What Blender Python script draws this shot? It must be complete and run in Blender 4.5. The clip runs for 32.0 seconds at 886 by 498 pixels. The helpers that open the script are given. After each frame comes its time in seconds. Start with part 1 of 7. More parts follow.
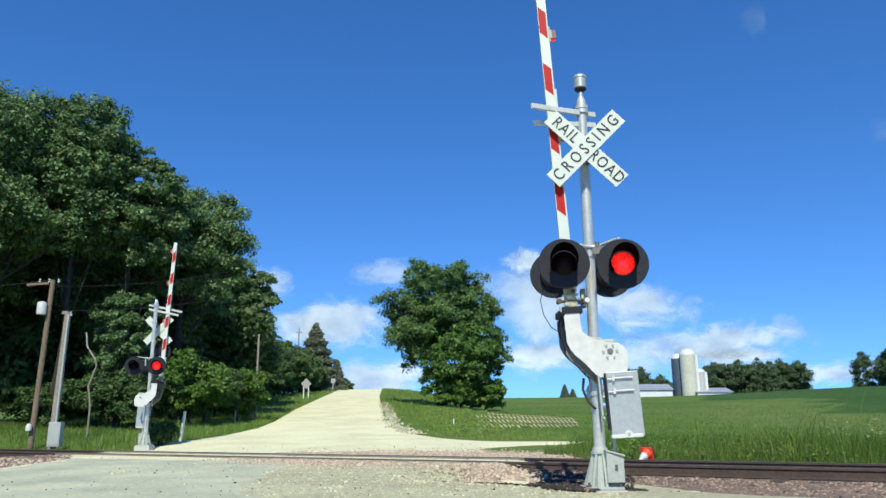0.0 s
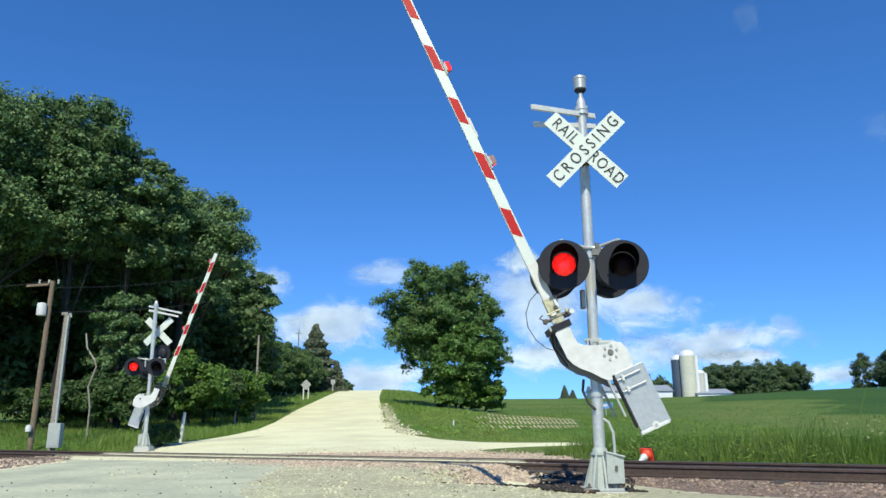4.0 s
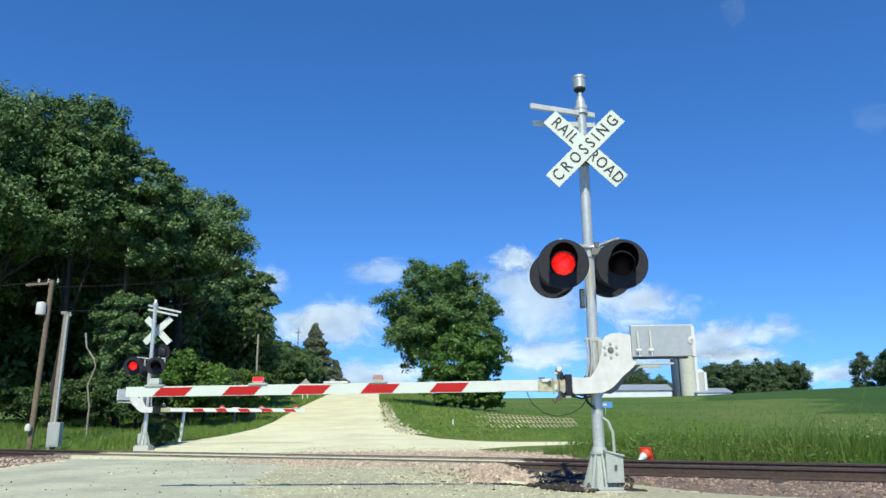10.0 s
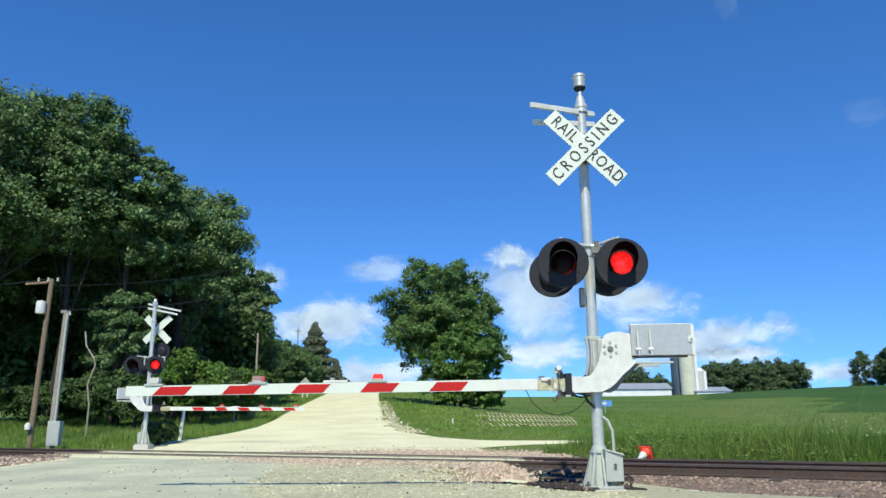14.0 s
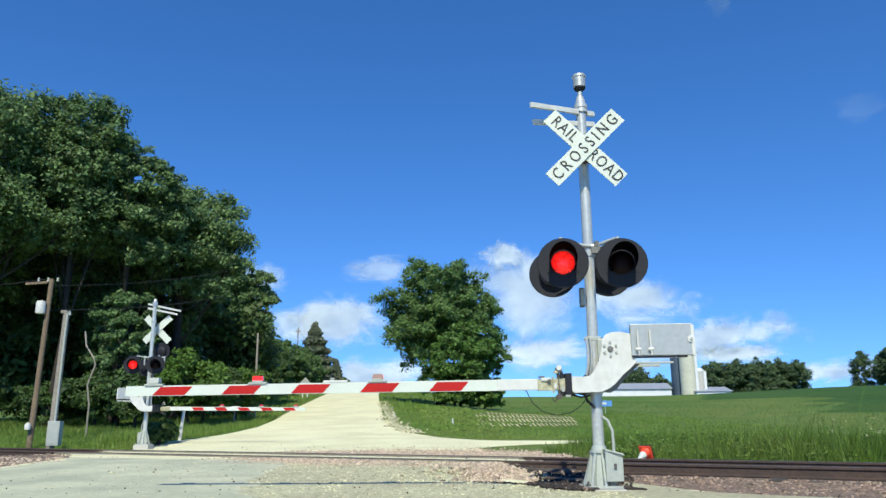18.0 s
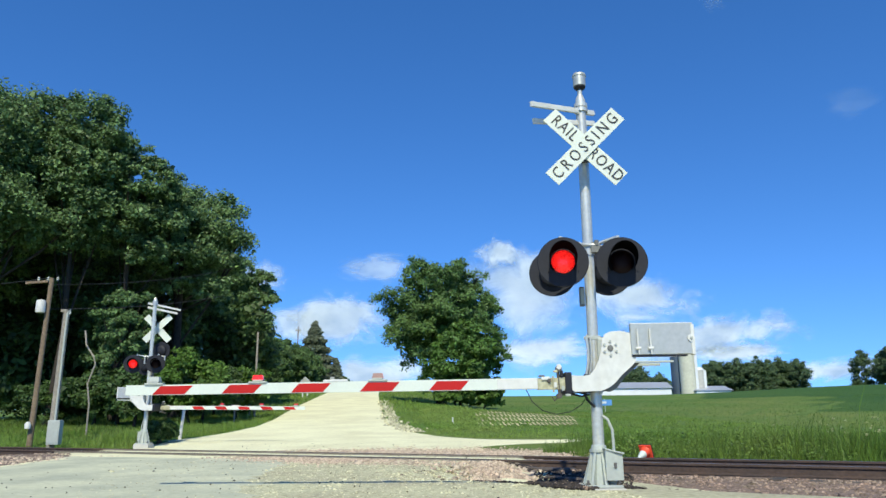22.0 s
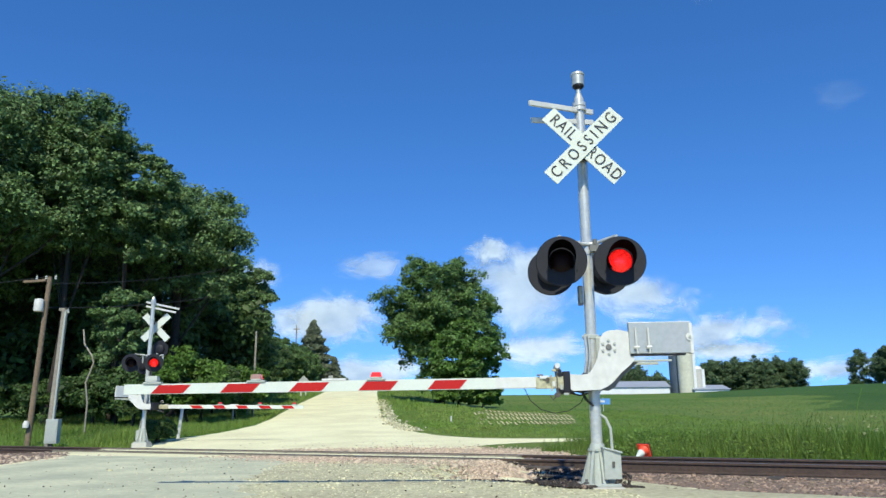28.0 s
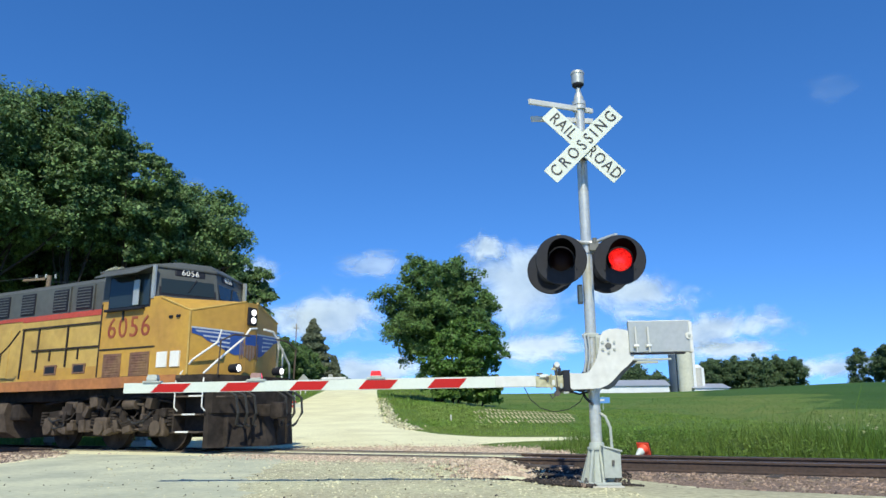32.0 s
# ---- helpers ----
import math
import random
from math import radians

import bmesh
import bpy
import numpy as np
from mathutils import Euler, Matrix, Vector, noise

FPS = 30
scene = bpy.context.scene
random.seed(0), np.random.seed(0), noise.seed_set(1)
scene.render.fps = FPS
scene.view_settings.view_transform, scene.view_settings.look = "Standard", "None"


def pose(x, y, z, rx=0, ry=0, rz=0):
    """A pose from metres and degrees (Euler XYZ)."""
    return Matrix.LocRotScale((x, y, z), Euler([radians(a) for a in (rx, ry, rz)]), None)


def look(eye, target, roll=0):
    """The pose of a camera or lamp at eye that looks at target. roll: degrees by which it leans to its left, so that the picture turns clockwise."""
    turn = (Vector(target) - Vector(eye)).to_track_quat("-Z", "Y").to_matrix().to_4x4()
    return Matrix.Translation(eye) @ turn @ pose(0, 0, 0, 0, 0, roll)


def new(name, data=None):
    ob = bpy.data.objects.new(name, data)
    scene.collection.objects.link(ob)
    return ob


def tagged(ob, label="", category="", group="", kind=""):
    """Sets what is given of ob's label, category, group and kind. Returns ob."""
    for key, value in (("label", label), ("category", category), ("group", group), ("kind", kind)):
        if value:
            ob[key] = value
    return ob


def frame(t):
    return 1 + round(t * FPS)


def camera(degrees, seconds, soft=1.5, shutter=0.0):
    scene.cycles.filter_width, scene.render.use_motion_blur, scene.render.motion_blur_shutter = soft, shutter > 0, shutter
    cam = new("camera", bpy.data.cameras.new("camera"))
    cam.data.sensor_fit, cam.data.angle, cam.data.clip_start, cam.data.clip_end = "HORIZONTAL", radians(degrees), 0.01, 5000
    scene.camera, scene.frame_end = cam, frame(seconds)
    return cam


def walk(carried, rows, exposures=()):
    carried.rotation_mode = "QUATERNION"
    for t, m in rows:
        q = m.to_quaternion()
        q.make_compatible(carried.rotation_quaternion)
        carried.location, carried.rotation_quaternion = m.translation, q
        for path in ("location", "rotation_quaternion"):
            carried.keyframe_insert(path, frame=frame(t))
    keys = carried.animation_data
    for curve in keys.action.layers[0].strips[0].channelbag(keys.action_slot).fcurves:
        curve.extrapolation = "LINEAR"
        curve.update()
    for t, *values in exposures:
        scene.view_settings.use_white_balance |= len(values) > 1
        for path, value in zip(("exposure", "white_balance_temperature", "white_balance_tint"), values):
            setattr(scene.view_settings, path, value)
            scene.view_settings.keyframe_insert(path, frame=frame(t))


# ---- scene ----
# ---------------------------------------------------------------- camera
EYE_Z = 0.85
PITCH = 13.29
LEAN = -0.43
# seconds, turn to the left and upwards in degrees: a camera held in a parked car
SWAY = [(0, 0.07, 0.00), (0.5, 0.07, 0.02), (1, 0.07, 0.05), (1.5, 0.07, 0.05), (2, 0.07, 0.03), (2.5, 0.07, 0.05), (3, 0.07, 0.08), (3.5, 0.07, 0.11), (5.5, 0.00, -0.07), (6, 0.00, -0.07), (6.5, 0.00, -0.05), (7, 0.00, -0.02), (7.5, 0.00, -0.02), (8, 0.00, -0.05),
        (8.5, 0.00, -0.05), (9, 0.00, -0.04), (9.5, 0.00, -0.02), (10, 0.02, 0.02), (10.5, 0.03, 0.02), (11, 0.03, 0.00), (11.5, 0.05, 0.02), (12, 0.05, 0.05), (12.5, 0.02, 0.07), (13, 0.00, 0.03), (13.5, 0.00, -0.04), (14, 0.00, -0.07), (14.5, 0.00, -0.07), (16.5, 0.00, -0.09), (17, 0.00, -0.10), (17.5, 0.00, -0.09),
        (18, 0.00, -0.07), (18.5, 0.00, -0.07), (19, 0.00, -0.07), (19.5, 0.00, -0.07), (20, 0.00, -0.09), (20.5, 0.00, -0.14), (21, 0.00, -0.19), (21.5, 0.00, -0.19), (22, 0.00, -0.14), (22.5, 0.00, -0.10), (23, 0.00, -0.14), (23.5, 0.00, -0.19), (24, 0.00, -0.20), (24.5, 0.00, -0.19),
        (25, 0.00, -0.17), (25.5, 0.00, -0.18), (27.5, -0.09, -0.20), (28, -0.12, -0.22), (28.5, -0.14, -0.27), (29, -0.14, -0.32), (29.5, -0.15, -0.34), (30, -0.17, -0.32), (30.5, -0.15, -0.29), (31, -0.14, -0.27), (31.5, -0.14, -0.29), (32, -0.14, -0.32)]
cam = camera(62.2, 32.0, soft=1.5)
walk(cam, [(t, pose(0, 0, EYE_Z, 90 + PITCH + up, 0, turn) @ pose(0, 0, 0, 0, 0, LEAN)) for t, turn, up in SWAY],
     exposures=[(0, 0.58), (32, 0.58)])

# ---------------------------------------------------------------- daylight
SUN_UP = 46.0
SUN_SIDE = -4.0     # degrees to the right of straight behind the camera
world = bpy.data.worlds.new("sky")
scene.world = world
world.use_nodes = True
wn, wl = world.node_tree.nodes, world.node_tree.links
wn.clear()
sky = wn.new("ShaderNodeTexSky")
sky.sky_type, sky.sun_disc = "NISHITA", False
sky.sun_elevation, sky.sun_rotation = radians(SUN_UP), radians(180 - SUN_SIDE)
sky.altitude, sky.air_density, sky.dust_density, sky.ozone_density = 300, 0.75, 0.0, 5.0
# the sky's paler band by the skyline stays thin in this dry air
way_up = wn.new("ShaderNodeVectorMath")
way_up.operation = "ADD"
way_up.inputs[1].default_value = (0, 0, 0.11)
norm = wn.new("ShaderNodeVectorMath")
norm.operation = "NORMALIZE"
wl.new(wn.new("ShaderNodeTexCoord").outputs["Generated"], way_up.inputs[0])
wl.new(way_up.outputs[0], norm.inputs[0])
wl.new(norm.outputs[0], sky.inputs["Vector"])
back = wn.new("ShaderNodeBackground")
back.inputs["Strength"].default_value = 0.150
vivid = wn.new("ShaderNodeHueSaturation")
vivid.inputs["Saturation"].default_value = 1.21
vivid.inputs["Hue"].default_value = 0.504
wl.new(sky.outputs[0], vivid.inputs["Color"])
wl.new(vivid.outputs[0], back.inputs["Color"])
wl.new(back.outputs[0], wn.new("ShaderNodeOutputWorld").inputs[0])
sun_data = bpy.data.lights.new("sun", "SUN")
sun_data.energy, sun_data.angle, sun_data.color = 3.3, radians(0.53), (0.97, 0.95, 0.76)
sun = new("sun", sun_data)
a, e = radians(SUN_SIDE), radians(SUN_UP)
sun_way = Vector((math.sin(a) * math.cos(e), -math.cos(a) * math.cos(e), math.sin(e)))
sun.matrix_world = look(sun_way * 50, (0, 0, 0))

# ---------------------------------------------------------------- materials


def material(name, base, rough=0.7, metal=0.0, vary=0.25, grain=30.0, bump=0.0, second=None, blotch=0.6, amount=0.5, island=0.0, per_object=0.0, spec=0.5, bump_scale=None, detail=6.0):
    """Principled material: base colour varied by fine grain and by larger blotches (towards second), with a fine relief."""
    m = bpy.data.materials.new(name)
    m.use_nodes = True
    n, l = m.node_tree.nodes, m.node_tree.links
    b = n["Principled BSDF"]
    b.inputs["Roughness"].default_value, b.inputs["Metallic"].default_value = rough, metal
    b.inputs["Specular IOR Level"].default_value = spec
    co = n.new("ShaderNodeTexCoord")
    n1 = n.new("ShaderNodeTexNoise")
    n1.inputs["Scale"].default_value, n1.inputs["Detail"].default_value = grain, detail
    l.new(co.outputs["Object"], n1.inputs["Vector"])
    n2 = n.new("ShaderNodeTexNoise")
    n2.inputs["Scale"].default_value, n2.inputs["Detail"].default_value = blotch, 5
    l.new(co.outputs["Object"], n2.inputs["Vector"])
    r2 = n.new("ShaderNodeMapRange")
    r2.inputs["From Min"].default_value, r2.inputs["From Max"].default_value = 0.38, 0.66
    r2.inputs["To Max"].default_value = amount
    l.new(n2.outputs["Fac"], r2.inputs["Value"])
    mix = n.new("ShaderNodeMix")
    mix.data_type = "RGBA"
    other = second or tuple(c * 0.7 for c in base)
    mix.inputs["A"].default_value, mix.inputs["B"].default_value = (*base, 1), (*other, 1)
    l.new(r2.outputs[0], mix.inputs["Factor"])
    hsv = n.new("ShaderNodeHueSaturation")
    l.new(mix.outputs["Result"], hsv.inputs["Color"])
    r1 = n.new("ShaderNodeMapRange")
    r1.inputs["From Min"].default_value, r1.inputs["From Max"].default_value = 0.25, 0.75
    r1.inputs["To Min"].default_value, r1.inputs["To Max"].default_value = 1 - vary, 1 + vary
    l.new(n1.outputs["Fac"], r1.inputs["Value"])
    value = r1.outputs[0]
    for spread, kind in ((island, "isl"), (per_object, "obj")):
        if spread:
            rnd = n.new("ShaderNodeNewGeometry").outputs["Random Per Island"] if kind == "isl" else n.new("ShaderNodeObjectInfo").outputs["Random"]
            r3 = n.new("ShaderNodeMapRange")
            r3.inputs["To Min"].default_value, r3.inputs["To Max"].default_value = 1 - spread, 1 + spread
            l.new(rnd, r3.inputs["Value"])
            mul = n.new("ShaderNodeMath")
            mul.operation = "MULTIPLY"
            l.new(value, mul.inputs[0])
            l.new(r3.outputs[0], mul.inputs[1])
            value = mul.outputs[0]
    l.new(value, hsv.inputs["Value"])
    l.new(hsv.outputs[0], b.inputs["Base Color"])
    if bump:
        bp = n.new("ShaderNodeBump")
        bp.inputs["Strength"].default_value, bp.inputs["Distance"].default_value = 0.8, bump
        src = n1
        if bump_scale:
            src = n.new("ShaderNodeTexNoise")
            src.inputs["Scale"].default_value, src.inputs["Detail"].default_value = bump_scale, 6
            l.new(co.outputs["Object"], src.inputs["Vector"])
        l.new(src.outputs["Fac"], bp.inputs["Height"])
        l.new(bp.outputs[0], b.inputs["Normal"])
    return m


def leaf_material(name, base, second, spread=0.35):
    """Leaves: each one its own shade, thin enough to let some light through."""
    m = material(name, base, 0.5, 0, 0.2, 3.0, 0, second, 0.25, 0.8, island=spread, spec=0.3)
    n, l = m.node_tree.nodes, m.node_tree.links
    b = n["Principled BSDF"]
    tr = n.new("ShaderNodeBsdfTranslucent")
    col = b.inputs["Base Color"].links[0].from_socket
    l.new(col, tr.inputs["Color"])
    mx = n.new("ShaderNodeMixShader")
    mx.inputs[0].default_value = 0.33
    l.new(b.outputs[0], mx.inputs[1])
    l.new(tr.outputs[0], mx.inputs[2])
    l.new(mx.outputs[0], n["Material Output"].inputs["Surface"])
    return m


def glow(name, colour, strength):
    m = material(name, colour, 0.25, 0, 0.12, 90, 0)
    b = m.node_tree.nodes["Principled BSDF"]
    b.inputs["Emission Color"].default_value = (*colour, 1)
    b.inputs["Emission Strength"].default_value = strength
    return m


GRAVEL = material("pale_limestone_gravel", (0.77, 0.735, 0.475), 0.95, 0, 0.16, 14, 0.003, (0.63, 0.585, 0.37), 0.45, 0.8, spec=0.2, bump_scale=34)
DUSTGRAVEL = material("dusty_shoulder_gravel", (0.475, 0.46, 0.295), 0.95, 0, 0.32, 12, 0.010, (0.35, 0.31, 0.21), 0.5, 0.8, spec=0.2, bump_scale=28)
APRON = material("worn_grey_apron", (0.55, 0.545, 0.38), 0.9, 0, 0.14, 11, 0.002, (0.38, 0.39, 0.29), 0.8, 0.9, spec=0.2, bump_scale=40)
BALLAST = material("pink_ballast_bed", (0.20, 0.145, 0.115), 0.95, 0, 0.45, 16, 0.03, (0.16, 0.12, 0.10), 0.8, 0.7, spec=0.2, bump_scale=18)
STONE = material("pink_quartzite_stone", (0.265, 0.185, 0.138), 0.9, 0, 0.2, 40, 0, (0.185, 0.155, 0.115), 2.0, 0.7, island=0.62, spec=0.2)
PINKGRAVEL = material("pale_pink_gravel_stone", (0.50, 0.38, 0.28), 0.9, 0, 0.2, 40, 0, (0.42, 0.36, 0.26), 2.0, 0.7, island=0.4, spec=0.2)
PALESTONE = material("pale_gravel_stone", (0.52, 0.49, 0.31), 0.9, 0, 0.2, 40, 0, (0.38, 0.35, 0.26), 2.0, 0.7, island=0.45, spec=0.2)
TURF = material("field_turf", (0.082, 0.154, 0.029), 0.95, 0, 0.35, 3.0, 0.03, (0.160, 0.185, 0.050), 0.06, 0.8, spec=0.1, bump_scale=9)
DARKCROP = material("dense_dark_crop", (0.038, 0.090, 0.021), 0.95, 0, 0.30, 2.0, 0.03, (0.066, 0.120, 0.026), 0.04, 0.7, spec=0.1, bump_scale=9)
TRAMLINE = material("thin_crop_over_soil", (0.118, 0.170, 0.042), 0.95, 0, 0.45, 2.5, 0.02, (0.085, 0.150, 0.030), 0.25, 0.9, spec=0.1)
FLOWER = leaf_material("pale_weed_flower", (0.36, 0.38, 0.17), (0.42, 0.42, 0.24), 0.2)
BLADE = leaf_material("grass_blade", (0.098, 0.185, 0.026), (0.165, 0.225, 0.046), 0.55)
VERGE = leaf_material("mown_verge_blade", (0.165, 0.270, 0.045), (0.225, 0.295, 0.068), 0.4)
DUSTPLANK = material("dusty_crossing_plank", (0.25, 0.225, 0.17), 0.95, 0, 0.25, 10, 0.004, (0.15, 0.13, 0.10), 1.2, 0.8, spec=0.2)
CROP = leaf_material("young_crop_leaf", (0.070, 0.140, 0.027), (0.100, 0.168, 0.036), 0.3)
SOIL = material("pale_field_soil", (0.62, 0.56, 0.33), 0.95, 0, 0.25, 6, 0.02, (0.26, 0.23, 0.13), 0.4, 0.7, spec=0.1)
LEAF = leaf_material("maple_leaf", (0.088, 0.168, 0.046), (0.130, 0.212, 0.062), 0.6)
LEAF_YOUNG = leaf_material("young_maple_leaf", (0.082, 0.168, 0.034), (0.120, 0.205, 0.044), 0.55)
LEAF_GROVE = leaf_material("cottonwood_leaf", (0.108, 0.186, 0.064), (0.155, 0.238, 0.088), 0.6)
LEAF_BUSH = leaf_material("bush_leaf", (0.080, 0.160, 0.024), (0.115, 0.195, 0.034), 0.4)
# darker leaf tone that carries the deep shade inside and under the grove
LEAF_SHRUB = leaf_material("shade_darkened_shrub_leaf", (0.050, 0.098, 0.026), (0.078, 0.128, 0.034), 0.5)
LEAF_ROAD = leaf_material("roadside_leaf", (0.085, 0.150, 0.042), (0.118, 0.185, 0.056), 0.5)
LEAF_PINE = leaf_material("spruce_needle", (0.125, 0.155, 0.088), (0.150, 0.160, 0.098), 0.22)
LEAF_FAR = leaf_material("far_wood_leaf", (0.072, 0.120, 0.048), (0.098, 0.145, 0.060), 0.4)
BARK = material("grey_brown_bark", (0.048, 0.040, 0.032), 0.95, 0, 0.4, 12, 0.02, (0.04, 0.034, 0.028), 2.0, 0.6, spec=0.1)
GALV = material("galvanised_steel", (0.62, 0.61, 0.54), 0.34, 0.42, 0.12, 25, 0, (0.46, 0.47, 0.45), 3.0, 0.7)
ALU = material("brushed_aluminium_casting", (0.43, 0.45, 0.42), 0.45, 0.45, 0.10, 18, 0.001, (0.48, 0.48, 0.47), 2.0, 0.6)
CASTGREY = material("grey_painted_casting", (0.41, 0.44, 0.39), 0.6, 0.1, 0.10, 20, 0.001, (0.36, 0.37, 0.34), 3.0, 0.6)
GUSSETGREY = material("dull_grey_gusset_steel", (0.20, 0.20, 0.18), 0.65, 0.2, 0.15, 20, 0.001, (0.13, 0.13, 0.12), 3.0, 0.6)
WHITE = material("white_paint", (0.63, 0.63, 0.59), 0.55, 0, 0.08, 14, 0.0006, (0.52, 0.51, 0.47), 5.0, 0.6)
SHEET = material("white_reflective_sheeting", (0.61, 0.65, 0.57), 0.45, 0, 0.05, 60, 0, (0.55, 0.58, 0.50), 3, 0.5)
RED = material("red_reflective_sheeting", (0.46, 0.014, 0.012), 0.5, 0, 0.06, 60, 0, (0.38, 0.018, 0.016), 3, 0.5, spec=0.2)
BLACK = material("black_paint", (0.012, 0.013, 0.019), 0.6, 0, 0.2, 20, 0, (0.020, 0.021, 0.028), 2, 0.5, spec=0.3)
HOODBLACK = material("matt_black_hood_paint", (0.003, 0.003, 0.004), 1.0, 0, 0.2, 20, spec=0.02)
DARKSTONE = material("dark_oily_and_shadow_stone", (0.055, 0.045, 0.040), 0.9, 0, 0.3, 40, 0, (0.03, 0.026, 0.024), 2.0, 0.7, island=0.5, spec=0.2)
CONCRETE_PALE = material("pale_stave_concrete", (0.56, 0.55, 0.44), 0.85, 0, 0.10, 1.5, 0.006, (0.47, 0.46, 0.37), 0.25, 0.6)
SILOBLUE = material("dark_blue_silo_enamel", (0.060, 0.085, 0.115), 0.5, 0.1, 0.12, 1.5, 0, (0.09, 0.11, 0.14), 0.3, 0.6)
LETTER = material("black_letter_film", (0.02, 0.02, 0.022), 0.5, 0, 0.1, 40)
STEEL = material("dark_steel_fitting", (0.14, 0.135, 0.125), 0.6, 0.6, 0.3, 25, 0.001, (0.09, 0.06, 0.04), 3, 0.6)
BRASS = material("weathered_brass_fitting", (0.50, 0.47, 0.30), 0.55, 0.3, 0.3, 25, 0, (0.26, 0.24, 0.15), 6, 0.7)
RUBBER = material("black_cable_rubber", (0.025, 0.025, 0.025), 0.7, 0, 0.2, 30)
RUSTRAIL = material("rusty_rail_steel", (0.085, 0.055, 0.042), 0.85, 0.2, 0.3, 20, 0.002, (0.055, 0.042, 0.036), 1.5, 0.7)
BRIGHTRAIL = material("worn_rail_head", (0.30, 0.29, 0.28), 0.35, 0.9, 0.1, 20, 0, (0.22, 0.2, 0.19), 1.0, 0.5)
# serves real cinders and the signal's painted shadow beside the mast
CINDER_SHADE = material("oil_black_cinders_and_shadow", (0.045, 0.038, 0.034), 0.95, 0, 0.45, 18, 0.02, (0.075, 0.062, 0.052), 1.4, 0.6, spec=0.15, bump_scale=22)
TIE = material("creosoted_tie_timber", (0.07, 0.055, 0.045), 0.95, 0, 0.35, 14, 0.01, (0.11, 0.095, 0.085), 1.5, 0.6, per_object=0.3)
WOOD = material("weathered_pole_timber", (0.21, 0.155, 0.10), 0.95, 0, 0.3, 12, 0.01, (0.14, 0.10, 0.07), 1.0, 0.6)
GREYWOOD = material("silvery_pole_timber", (0.29, 0.26, 0.21), 0.95, 0, 0.25, 12, 0.006, (0.20, 0.18, 0.15), 1.0, 0.6)
LENS_LIT = glow("lit_red_lens", (1.0, 0.017, 0.014), 1.5)
_n, _l = LENS_LIT.node_tree.nodes, LENS_LIT.node_tree.links
_b = _n["Principled BSDF"]
_dots = _n.new("ShaderNodeTexVoronoi")
_dots.inputs["Scale"].default_value = 78
_co = _n.new("ShaderNodeTexCoord")
_l.new(_co.outputs["Object"], _dots.inputs["Vector"])
_rg = _n.new("ShaderNodeMapRange")
_rg.inputs["From Max"].default_value = 0.65
_rg.inputs["To Min"].default_value, _rg.inputs["To Max"].default_value = 1.5, 0.35
_l.new(_dots.outputs["Distance"], _rg.inputs["Value"])
_far = _n.new("ShaderNodeVectorMath")
_far.operation = "LENGTH"
_l.new(_co.outputs["Object"], _far.inputs[0])
_mid = _n.new("ShaderNodeMapRange")
_mid.inputs["From Max"].default_value = 0.135
_mid.inputs["To Min"].default_value, _mid.inputs["To Max"].default_value = 2.4, 0.75
_l.new(_far.outputs["Value"], _mid.inputs["Value"])
_mul = _n.new("ShaderNodeMath")
_mul.operation = "MULTIPLY"
_l.new(_rg.outputs[0], _mul.inputs[0])
_l.new(_mid.outputs[0], _mul.inputs[1])
_l.new(_mul.outputs[0], _b.inputs["Emission Strength"])
_l.new(_n.new("ShaderNodeRGB").outputs[0], _b.inputs["Base Color"])
_b.inputs["Base Color"].links[0].from_node.outputs[0].default_value = (0.12, 0.004, 0.006, 1)
LENS_DARK = material("unlit_red_lens", (0.012, 0.004, 0.005), 0.5, 0, 0.2, 80, spec=0.15)
LENS_PALE = material("unlit_arm_lamp_lens", (0.30, 0.17, 0.14), 0.35, 0, 0.15, 60)
LENS_SMALL = material("small_red_lens", (0.55, 0.03, 0.03), 0.25, 0, 0.1, 60)
CONE = material("orange_cone_plastic", (0.80, 0.075, 0.025), 0.5, 0, 0.08, 20, 0, (0.62, 0.06, 0.03), 4, 0.5)
BLUE = material("blue_sign_face", (0.10, 0.28, 0.62), 0.45, 0, 0.05, 20)
CONCRETE = material("silo_concrete", (0.50, 0.48, 0.43), 0.85, 0, 0.12, 1.5, 0.01, (0.38, 0.36, 0.32), 0.25, 0.6)
TIN = material("white_barn_metal", (0.72, 0.73, 0.74), 0.55, 0.1, 0.08, 2, 0, (0.58, 0.59, 0.6), 0.3, 0.5)
ROOFTIN = material("grey_roof_metal", (0.40, 0.42, 0.46), 0.5, 0.3, 0.08, 2, 0, (0.33, 0.34, 0.37), 0.3, 0.5)
YELLOW = material("armour_yellow_paint", (0.50, 0.285, 0.045), 0.55, 0, 0.12, 6, 0.001, (0.36, 0.185, 0.045), 1.2, 0.6)
PALEYELLOW = material("sun_bleached_yellow_paint", (0.50, 0.33, 0.085), 0.65, 0, 0.15, 5, 0.001, (0.37, 0.23, 0.06), 1.4, 0.7)
FIGURERED = material("faded_dark_red_film", (0.25, 0.045, 0.026), 0.65, 0, 0.2, 9, 0, (0.31, 0.11, 0.035), 2.4, 0.6)
LOCOGREY = material("harbour_grey_paint", (0.088, 0.094, 0.086), 0.6, 0, 0.15, 6, 0.001, (0.068, 0.070, 0.064), 1.0, 0.7)
LOCORED = material("faded_red_stripe", (0.45, 0.06, 0.035), 0.6, 0, 0.15, 10, 0, (0.33, 0.07, 0.04), 2, 0.6)
SILLORANGE = material("grimy_orange_sill", (0.40, 0.16, 0.05), 0.75, 0, 0.2, 8, 0, (0.25, 0.10, 0.045), 1.5, 0.7)
GRIME = material("road_dust_on_running_gear", (0.046, 0.036, 0.030), 0.95, 0, 0.4, 7, 0.006, (0.022, 0.018, 0.016), 2.2, 0.8, spec=0.2)
